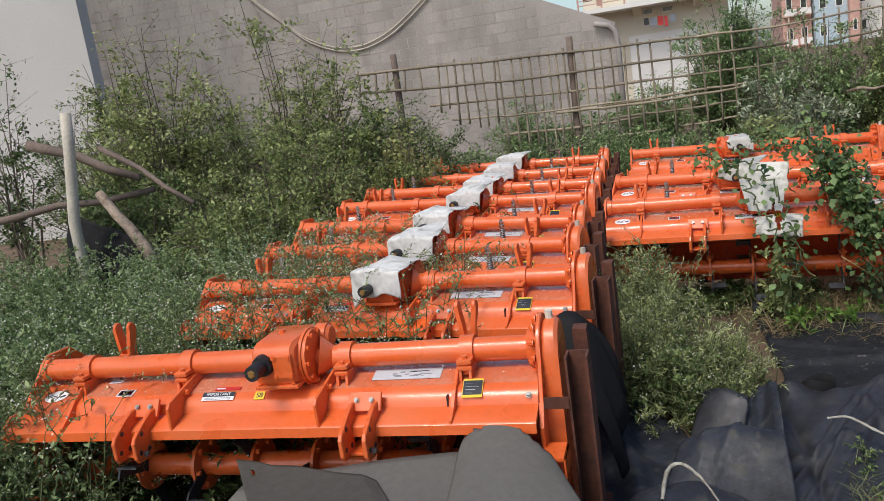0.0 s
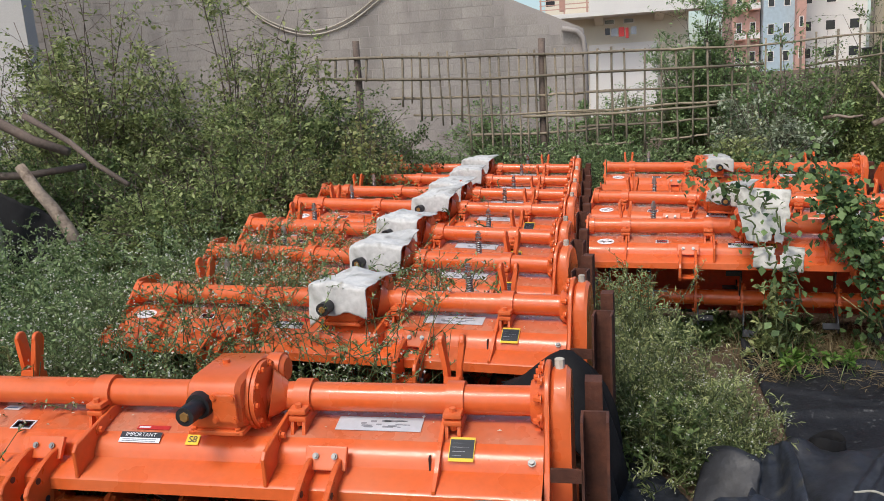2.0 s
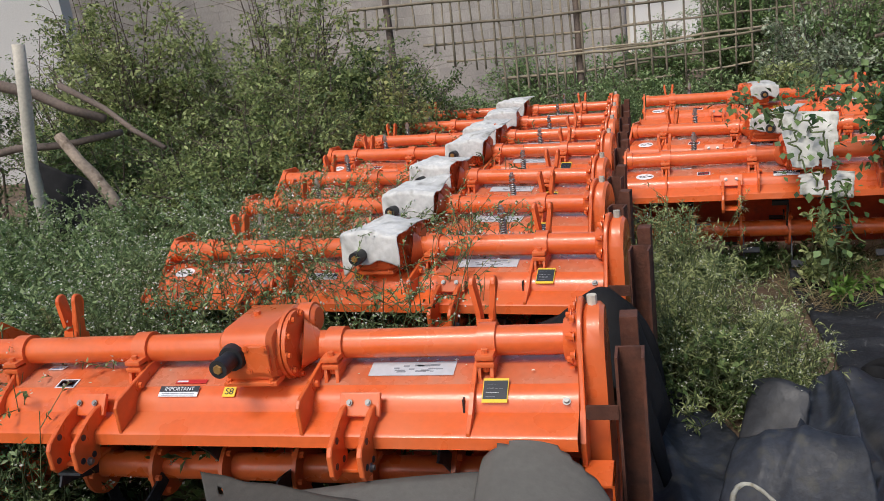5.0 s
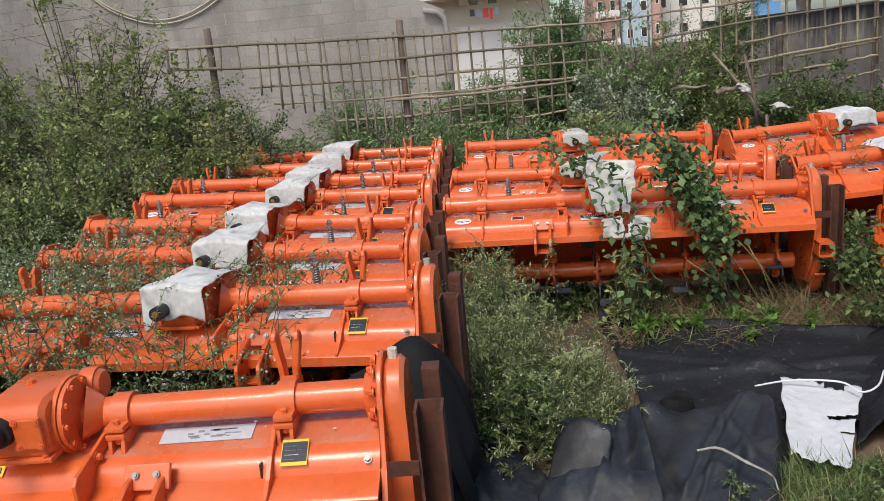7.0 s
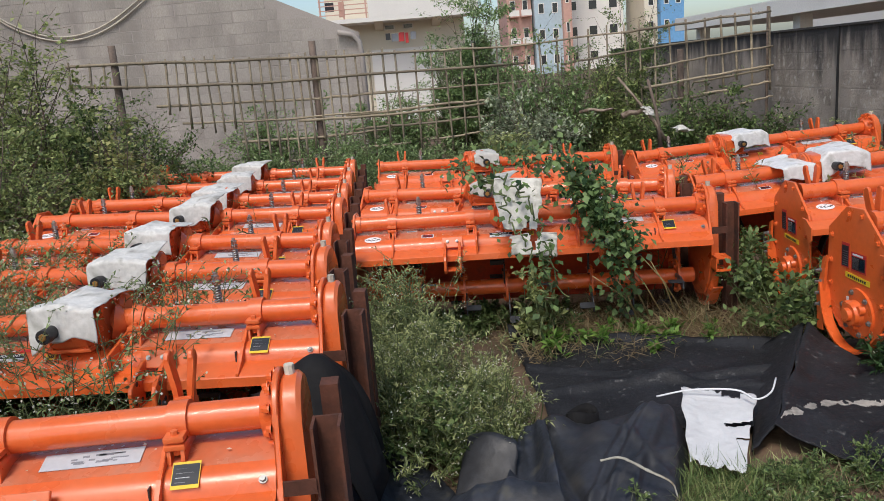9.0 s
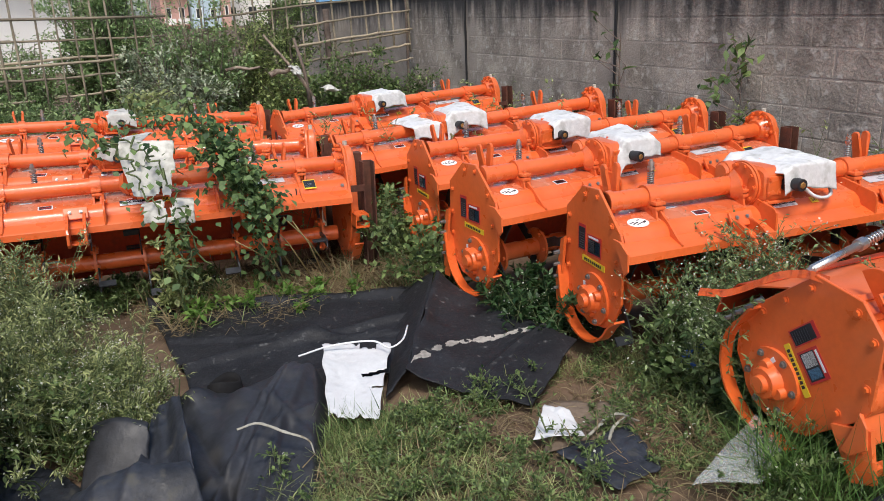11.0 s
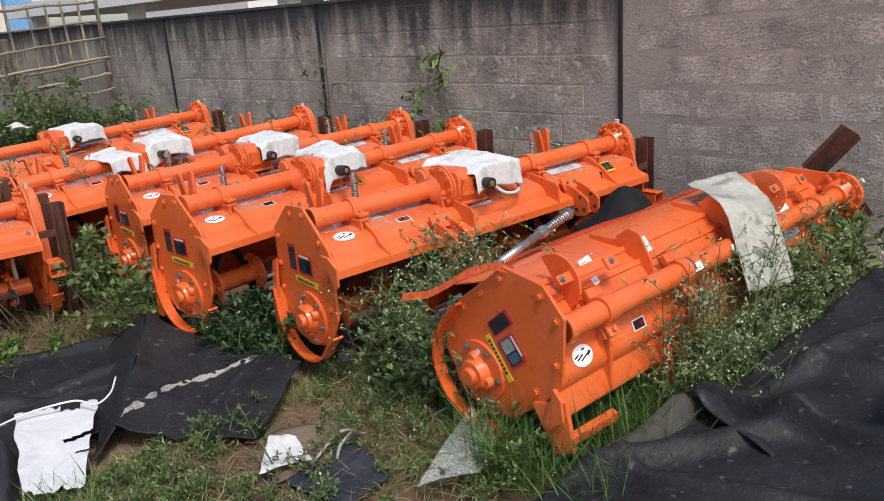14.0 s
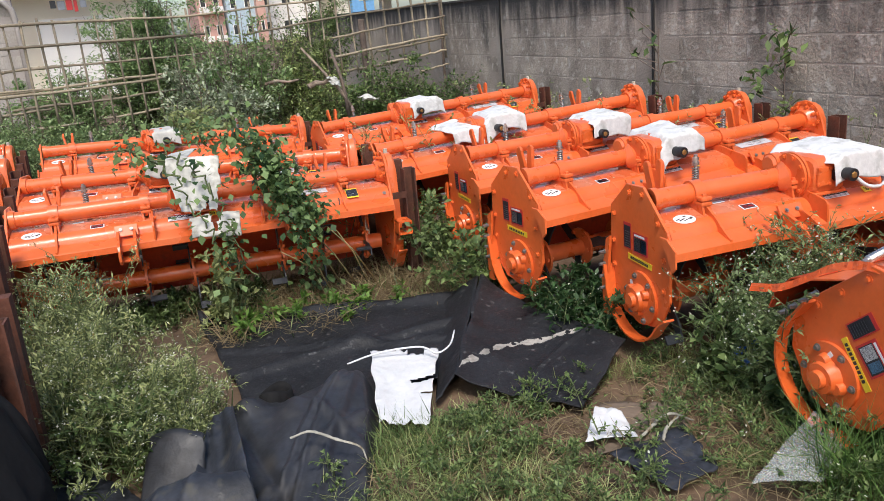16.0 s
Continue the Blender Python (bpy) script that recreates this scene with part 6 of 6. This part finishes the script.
# behind the rows, along the fence
weeds("weeds", scatter(480, -1.8, 2.4, 9.2, 11.0), 0.40, 0.9, 0.050, LEAF_WEED, "green weeds along the bamboo fence", 9, 8, 0.45, 0.12)
weeds("weeds", scatter(190, 2.4, 5.4, 9.6, 11.0), 0.25, 0.65, 0.042, LEAF_MID, "green weeds in the corner by the block wall", 9, 8, 0.45, 0.12)
grass("dry_brush", scatter(420, 2.5, 4.6, 8.8, 10.0, 2.0), 0.12, 0.5, LEAF_DRY, "brown dead twigs and brush on bare earth", 3, w=0.006, lean=1.6)
weeds("weeds", scatter(110, 0.4, 2.6, 8.6, 10.2), 0.2, 0.5, 0.05, LEAF_GREY, "grey-green weeds behind the tillers", 8, 7, 0.5, 0.3)
for cx, cy, rx, ry, h, lim, nl, m, nm in ((1.95, 12.7, 0.95, 0.6, 2.75, 70, 15000, LEAF_HEDGE_HAZE, "pale green shrub with feathery leaves behind the bamboo fence"), (2.65, 10.75, 0.66, 0.4, 1.90, 40, 5200, LEAF_HEDGE_HAZE, "dark green shrub growing through the fence"), (3.85, 11.3, 0.4, 0.3, 1.85, 20, 2600, LEAF_THICKET, "dark vine climbing the bamboo fence"), (2.25, 10.0, 0.65, 0.5, 1.45, 44, 6500, LEAF_PALE, "grey shrub full of tiny white flowers in front of the fence"), (1.9, 9.5, 0.6, 0.4, 1.0, 34, 5000, LEAF_GREY, "grey-green low shrub behind the tillers"), (4.5, 10.4, 0.9, 0.45, 1.15, 40, 6000, LEAF_MID, "low green shrub near the wall corner"), (3.75, 10.9, 0.5, 0.35, 1.35, 30, 3600, LEAF_THICKET, "dark shrub tangled in the bamboo fence"), (5.2, 10.2, 0.45, 0.5, 0.85, 26, 3000, LEAF_DARK, "low dark shrub at the foot of the wall"), (3.2, 10.95, 0.5, 0.3, 1.7, 30, 3600, LEAF_THICKET, "green shrub leaning on the fence"), (-0.8, 12.6, 1.4, 0.6, 1.3, 34, 4500, LEAF_HEDGE_HAZE, "green scrub behind the fence"), (0.6, 12.4, 0.8, 0.4, 1.6, 30, 4500, LEAF_HEDGE_HAZE, "broad-leaved green scrub behind the fence"), (1.9, 12.8, 0.9, 0.6, 1.5, 24, 3600, LEAF_MID, "green scrub behind the fence"), (4.7, 14.6, 1.0, 0.7, 2.75, 30, 5000, LEAF_MID, "leafy tree beyond the boundary wall"), (3.2, 12.9, 0.9, 0.5, 1.6, 26, 3600, LEAF_HEDGE_HAZE, "dark scrub behind the fence")):
    bush("bush", cx, cy, rx, ry, h, lim, int(nl * 2.3), 0.05, m, nm, 0.5, twig_top=0.4)
# between the rows
weeds("weeds", scatter(120, 0.48, 0.82, 3.75, 5.5, clump=2.0), 0.2, 0.66, 0.030, LEAF_GREY, "feathery grey-green weeds with white flower heads between the rows", 14, 9, 0.40, 0.55, lean=0.22, width=0.22, flower_r=0.007)
weeds("weeds", scatter(85, 0.72, 1.14, 3.75, 4.6, clump=2.0), 0.16, 0.44, 0.028, LEAF_GREY, "low feathery weeds with white flower heads by the sheets", 13, 9, 0.5, 0.9, lean=0.4, width=0.22, flower_r=0.007)
weeds("weeds", scatter(30, 0.62, 1.05, 3.8, 4.3, clump=0.6), 0.2, 0.36, 0.035, LEAF_MID, "young green weeds at the edge of the rubber sheets", 10, 8, 0.5, 0.3)
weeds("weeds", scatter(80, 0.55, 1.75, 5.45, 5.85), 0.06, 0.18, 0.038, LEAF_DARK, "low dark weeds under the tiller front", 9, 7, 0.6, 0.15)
weeds("weeds", scatter(22, 1.5, 2.5, 4.95, 5.3), 0.06, 0.14, 0.05, LEAF_LIGHT, "bright green seedlings on bare earth", 8, 6, 0.7)
weeds("weeds", scatter(50, 2.65, 3.05, 4.75, 5.7), 0.2, 0.5, 0.045, LEAF_MID, "broad-leaved weeds between two groups of tillers", 9, 7, 0.5, 0.1, width=0.6)
weeds("weeds", scatter(55, 3.15, 3.65, 2.75, 3.4), 0.12, 0.36, 0.05, LEAF_MID, "broad-leaved green weeds in front of a tiller", 10, 6, 0.45, 0.08, width=0.65)
weeds("weeds", scatter(90, 3.2, 3.75, 2.95, 3.4), 0.35, 0.72, 0.024, LEAF_WEED, "airy flowering weed against a tiller end", 12, 8, 0.5, 0.5)
weeds("weeds", scatter(60, 2.9, 3.4, 3.8, 4.3), 0.12, 0.32, 0.045, LEAF_GAP_SHADE, "small weeds under a tiller", 9, 7, 0.5, 0.2)
weeds("weeds", scatter(150, 3.55, 4.85, 1.98, 2.22), 0.28, 0.70, 0.020, LEAF_WEED, "tall thin weeds in front of the tipped tiller", 10, 8, 0.4, 0.3)
weeds("weeds", scatter(70, 4.6, 5.5, 1.95, 2.6), 0.3, 0.6, 0.06, LEAF_MID, "leafy weeds beside the tipped tiller", 9, 7, 0.45, 0.2, width=0.6)
weeds("weeds", scatter(80, 5.2, 5.66, 3.6, 9.5), 0.4, 0.9, 0.04, LEAF_GREY, "thin weeds along the foot of the wall", 8, 6, 0.35, 0.3)
weeds("weeds", scatter(60, 2.2, 5.2, 5.5, 9.0, thin=0.1), 0.6, 0.95, 0.04, LEAF_GREY, "thin weeds growing up among the tillers", 8, 6, 0.3, 0.35)
weeds("weeds", scatter(45, -1.5, 0.2, 4.2, 8.6, thin=0.1), 0.7, 0.9, 0.035, LEAF_MID, "sparse weeds between stored tillers", 7, 6, 0.4, 0.4)
weeds("weeds", scatter(16, 1.05, 1.25, 3.86, 4.12, clump=0.5), 0.16, 0.32, 0.034, LEAF_GREY, "grey-leaved weed standing at the rubber sheets", 10, 8, 0.45, 0.0, width=0.2)
grass("grass", scatter(48, 1.70, 2.0, 3.36, 3.60, 0.6), 0.06, 0.20, LEAF_MID, "grass growing up over the torn sack", 8, w=0.003, lean=0.7)
lawn = scatter(2600, 1.45, 3.3, 2.35, 3.62, 1.3)
lawn = lawn[~((lawn[:, 0] > 2.42) & (lawn[:, 0] < 3.1) & (lawn[:, 1] > 2.78) & (lawn[:, 1] < 3.5))]
lawn = lawn[[noise.noise(Vector((x * 2.3, y * 2.3, 8.0))) > -0.22 for x, y in lawn]]
grass("grass", lawn[::2], 0.05, 0.16, LEAF_GREY, "short yellow-green grass between litter", 9, w=0.0028, lean=1.5)
grass("grass", lawn[1::4], 0.04, 0.13, LEAF_MID, "short green grass between litter", 9, w=0.003, lean=1.3)
grass("grass", scatter(1300, 2.9, 4.9, 1.95, 2.55, 1.5), 0.12, 0.42, LEAF_TALL, "tall grass round the tipped tiller", 6)
grass("grass", scatter(110, 0.6, 2.9, 4.9, 6.0, 2.0), 0.05, 0.18, LEAF_MID, "patchy green grass on bare earth")
grass("straw", scatter(1300, 1.3, 3.0, 4.95, 5.9, 2.0), 0.08, 0.30, LEAF_DRY, "dry straw lying on bare earth", 4, lean=2.5)
weeds("weeds", scatter(260, 1.5, 3.2, 2.3, 3.6, 2.0), 0.05, 0.15, 0.020, LEAF_MID, "small leafy weeds in short grass", 9, 8, 0.8, 0.02)
grass("straw", scatter(1300, 1.5, 3.2, 2.4, 3.5, 2.0), 0.05, 0.18, LEAF_DRY, "dry straw scattered in the grass", 3, lean=2.5)
grass("grass", scatter(700, -5, 3.0, 8.6, 11.2, 1.5), 0.1, 0.35, LEAF_MID, "rough grass behind the tillers", 4)


def vine():
    """A climber hanging over a tiller: bent stems and large leaves."""
    ob = new("climbing_vine")
    g = Growth()
    stems = [[(2.05, 5.45, 0.0), (1.93, 5.18, 0.52), (1.84, 5.30, 0.80), (1.68, 5.42, 1.16)], [(2.00, 5.18, 0.55), (1.88, 5.28, 0.78), (1.76, 5.38, 1.0)], [(1.68, 5.42, 1.05), (1.58, 5.80, 1.02), (1.48, 6.25, 1.06)], [(1.50, 5.20, 0.30), (1.42, 5.18, 0.62), (1.30, 5.30, 0.92), (1.18, 5.45, 1.02)], [(1.46, 5.14, 0.10), (1.55, 5.12, 0.42), (1.50, 5.15, 0.60)], [(1.62, 5.20, 0.30), (1.52, 5.16, 0.66), (1.42, 5.30, 0.92), (1.28, 5.60, 1.02)], [(1.18, 5.45, 1.02), (1.10, 5.85, 0.98), (1.20, 6.25, 0.98)]]
    for st, n in zip(stems, (600, 480, 70, 60, 90, 110, 30)):
        P = np.array(st)
        for a, b in zip(P[:-1], P[1:]):
            k = 14
            u = np.linspace(0, 1, k + 1)[:, None]
            q = a * (1 - u) + b * u + R.normal(0, 0.02, (k + 1, 3))
            g.stem(q[:-1], q[1:], 0.006, 0.005)
            n = n if a[2] > 0.4 else n // 4
            f = R.uniform(0, 1, n)[:, None]
            p = a * (1 - f) + b * f + R.normal(0, 0.062, (n, 3))
            sz = R.uniform(0.024, 0.060, n)
            g.leaf(p, np.column_stack([R.normal(0, 0.7, n), R.normal(-0.5, 0.5, n), R.normal(-0.5, 0.5, n)]), sz, sz * 0.8)
    g.leaf_object("leaves", LEAF_VINE, ob)
    tagged(g.stem_object("vine_stem", STEM, ob), kind="stuff")
    return tagged(ob, "dark green climbing vine hanging over a tiller", "vine")


vine()


def petals():
    """Small fallen flower heads and dust flecks on the hoods."""
    g = Growth()
    for k, ob in ROW.items():
        if k == "D":
            continue
        n = 130 if k in ("L2", "L3", "L4", "R1", "R2") else 45
        m = np.array(ob.matrix_basis)
        x, y = R.uniform(-1.0, 1.0, n), R.uniform(-0.12, 0.06, n)
        z = np.where(y > -0.03, 0.7045, 0.6975 - (-0.075 - y) * -0.0 - np.maximum(0, -0.055 - y) * 0.62)
        p = np.column_stack([x, y, z + 0.004, np.ones(n)]) @ m.T
        g.leaf(p[:, :3], np.column_stack([R.normal(0, 1, n), R.normal(0, 1, n), np.full(n, 0.05)]), R.uniform(0.006, 0.016, n), 0.008)
    ob = g.leaf_object("fallen_petals", FLOWER)
    return tagged(ob, "tiny pale petals and chaff fallen on the hoods", "petals", kind="stuff")


petals()
weeds("weeds", np.array([(1.42, 5.2), (1.48, 5.22), (1.5, 5.16), (1.38, 5.24), (1.55, 5.2), (1.45, 5.26)]), 0.4, 0.62, 0.040, LEAF_GREY, "grey-leaved weed standing in front of a tiller", 12, 9, 0.22, 0.0, lean=0.1, width=0.6)
for k, (a, b) in enumerate((((2.12, 5.36, 0.0), (1.92, 5.22, 0.40)), ((2.22, 5.48, 0.0), (1.94, 5.24, 0.48)), ((2.30, 5.42, 0.0), (1.98, 5.30, 0.50)), ((2.44, 5.50, 0.0), (2.12, 5.33, 0.46)), ((2.38, 5.46, 0.0), (2.16, 5.28, 0.44)), ((2.18, 5.40, 0.0), (1.80, 5.20, 0.40)))):
    tagged(part("dry_stalk", tube_path(BM(), [a, Vector(a).lerp(Vector(b), 0.5) + Vector((0.01, 0.02, 0.03)), b], 0.005, 5, 0.003), STRAW, smooth=True), "straw-coloured dry stalk leaning on a tiller", "stalk", "dry stalks")


def wall_plant(name, y, z1, n, leaves, material, label):
    ob = new(name)
    g = Growth()
    root, top = np.array([5.55, y, 0.0]), np.array([5.60, y + 0.05, z1])
    g.stem(root[None], top[None], 0.011, 0.006)
    for k in range(n):
        f = 0.5 + 0.5 * k / n
        a = root * (1 - f) + top * f
        b = a + np.array([R.uniform(-0.15, 0.05), R.normal(0, 0.22), R.uniform(0.04, 0.2)])
        g.stem(a[None], b[None], 0.006, 0.004)
        c = b + np.array([0, R.normal(0, 0.06), 0.08])
        g.stem(b[None], c[None], 0.004, 0.002)
        q = np.repeat(b[None], leaves, 0) + R.normal(0, 0.035, (leaves, 3))
        g.leaf(q, R.normal(0, 1, (leaves, 3)), R.uniform(0.05, 0.12, leaves), 0.05)
    g.leaf_object("leaves", material, ob)
    tagged(g.stem_object("branchwork", WOOD, ob), kind="stuff")
    return tagged(ob, label, "sapling")


wall_plant("sapling", 6.55, 1.32, 9, 2, LEAF_DARK, "thin bare sapling against the block wall")
wall_plant("sapling", 5.15, 1.25, 9, 9, LEAF_MID, "thin sapling with bright leaves against the block wall")

LOG = mat("barkless_log", (0.30, 0.235, 0.18), 0.85, vary=0.35, bump=0.4, spots=(0.10, 0.07, 0.05), spot_at=(0.5, 0.65), spot_scale=9)
# poles, logs and litter at the thicket
tagged(part("pale_pole", tube_path(BM(), [(-4.16, 6.0, -0.05), (-4.14, 6.0, 1.0), (-4.02, 6.0, 1.6), (-3.965, 6.0, 1.94)], 0.052, 12, 0.046), PALE_WOOD, smooth=True), "pale weathered pole standing in the weeds", "pole")
for a, b, r, m, lab in (((-3.38, 5.95, 0.60), (-3.86, 6.05, 1.23), 0.055, LOG, "split barkless log propped in the weeds"), ((-4.7, 6.3, 1.72), (-3.75, 6.5, 1.29), 0.05, WOOD, "dark log leaning across the thicket"), ((-4.15, 6.55, 1.60), (-3.15, 6.35, 1.02), 0.028, WOOD, "dark broken branch leaning in the thicket"), ((-5.6, 6.5, 1.02), (-3.7, 6.6, 1.16), 0.04, WOOD, "dark log lying across the thicket")):
    v0, v1 = Vector(a), Vector(b)
    tagged(part("log", tube_path(BM(), [v0, v0.lerp(v1, 0.2) + Vector((0.012, 0, 0.01)), v0.lerp(v1, 0.45) + Vector((0, 0, 0.035)), v0.lerp(v1, 0.7) + Vector((0.01, 0, -0.015)), v1], r, 10, r * 0.72), m, smooth=True), lab, "log")
tagged(sheet("black_tarpaulin", [(-4.5, 6.1, 0.25), (-3.5, 6.1, 0.25), (-3.70, 6.25, 0.72), (-4.45, 6.3, 1.06)], DULL_BLACK, "black tarpaulin hanging behind the weeds", "tarpaulin", 20, 20, lambda u, v: folds(u, v, 2.2, 0.6), 71, 0.04), group=G)
for a, b, r, m, lab in (((3.78, 9.8, 0.62), (3.25, 9.8, 1.37), 0.022, LOG, "pale split branch leaning near the fence"), ((3.72, 9.8, 0.55), (3.59, 9.8, 1.32), 0.026, WOOD, "reddish stick standing near the fence"), ((2.80, 9.8, 1.02), (3.18, 9.8, 1.03), 0.02, LOG, "pale dry branch lying on brushwood"), ((3.27, 9.75, 0.94), (3.52, 9.78, 0.99), 0.035, LOG, "pale broken bark on brushwood")):
    v0, v1 = Vector(a), Vector(b)
    tagged(part("branch", tube_path(BM(), [v0, v0.lerp(v1, 0.3) + Vector((0.02, 0, 0.02)), v0.lerp(v1, 0.6) + Vector((0.03, 0, -0.01)), v1], r, 8, r * 0.6), m, smooth=True), lab, "branch")
for c, s in (((3.56, 9.72, 0.86), 0.06), ((3.94, 9.7, 0.72), 0.09)):
    cx, cy, cz = c
    tagged(sheet("rag", [(cx - s, cy - s, cz), (cx + s, cy - s, cz), (cx + s, cy + s, cz + 0.05), (cx - s, cy + s, cz + 0.08)], SACK_GREY, "crumpled pale rag caught in the brush", "rag", 16, 16, None, cx * 7, 0.09, 0.003, 0.06), group="litter")

# ---- blocks of the boundary wall ----
washed = part("block", box(BM(), -0.006, 0.02, -0.1925, 0.1925, -0.0975, 0.0975, 0.004), BLOCK, wall_e)
pitted = []
for k in range(4):
    bm = box(BM(), -0.0045, 0.02, -0.165, 0.165, -0.076, 0.076)
    bmesh.ops.subdivide_edges(bm, edges=[e for e in bm.edges if abs(e.verts[0].co.x - e.verts[1].co.x) < 0.001], cuts=3, use_grid_fill=False)
    for v in bm.verts:
        q = Vector((v.co.y * 9, v.co.z * 9, k * 3.7))
        v.co.y += 0.022 * noise.noise(q)
        v.co.z += 0.014 * noise.noise(q + Vector((5, 2, 1)))
    pitted.append(part("block", bm, BLOCK_PITTED, wall_e))
fresh = [washed] + pitted
for row in range(8):
    y = 0.6 - (0.2 if row % 2 else 0.0)
    while y < 11.4:
        near = min(abs(y - j) for j in (0.6, 3.67, 6.85, 9.74))
        if near > 0.205:
            shape = random.choice(pitted) if y < 3.67 else washed
            if shape in fresh:
                fresh.remove(shape)
                ob = shape
            else:
                ob = new("block", shape.data)
                ob.parent = wall_e
            ob.location = (WALL_X + (0.0185 if y < 3.67 else 0.0187) + random.uniform(-0.001, 0.001), y + random.uniform(-0.012, 0.012) * (y < 3.67), 0.11 + row * 0.206)
            ob.scale = (1, random.uniform(0.98, 1.16), random.uniform(0.98, 1.26)) if y < 3.67 else (1, random.uniform(0.97, 1.02), random.uniform(0.96, 1.02))
        y += 0.395
for yj in (3.67, 6.85, 9.74):
    tagged(part("wall_joint", box(BM(), WALL_X - 0.006, WALL_X + 0.012, yj - 0.012, yj + 0.012, 0.0, 1.72), BLACK, wall_e), "dark open joint")

# ---- blocks of the shed wall ----
r = random.Random(8)
shapes = [box(BM(), -0.196 * w, 0.196 * w, -0.005, 0.02, -0.0965, 0.0965, 0.004) for w in (1.0, 0.985)]
meshes = []
for bm in shapes:
    ob = part("block", bm, SHED_BLOCK, wall_n)
    meshes.append(ob)
spare = list(meshes)
rest = BM()
for row in range(24):
    z = 0.62 + row * 0.201
    x = -0.03 - (0.2 if row % 2 else 0.0)
    while x > -11.0:
        if z + 0.11 < min(2.40 + 0.465 * (0.18 - x - 0.2), 8.0):
            if x > -6.4 and z < 4.2:
                ob = spare.pop() if spare else new("block", r.choice(meshes).data)
                ob.parent = wall_n
                ob.location = (x, 15.8 + r.uniform(-0.002, 0.003), z + r.uniform(-0.003, 0.003))
                ob.scale = (r.uniform(0.97, 1.01), 1, r.uniform(0.96, 1.01))
            else:
                box(rest, x - 0.196, x + 0.196, 15.795, 15.81, z - 0.0965, z + 0.0965)
        x -= 0.402
tagged(part("far_blocks", rest, SHED_BLOCK, wall_n), kind="stuff")
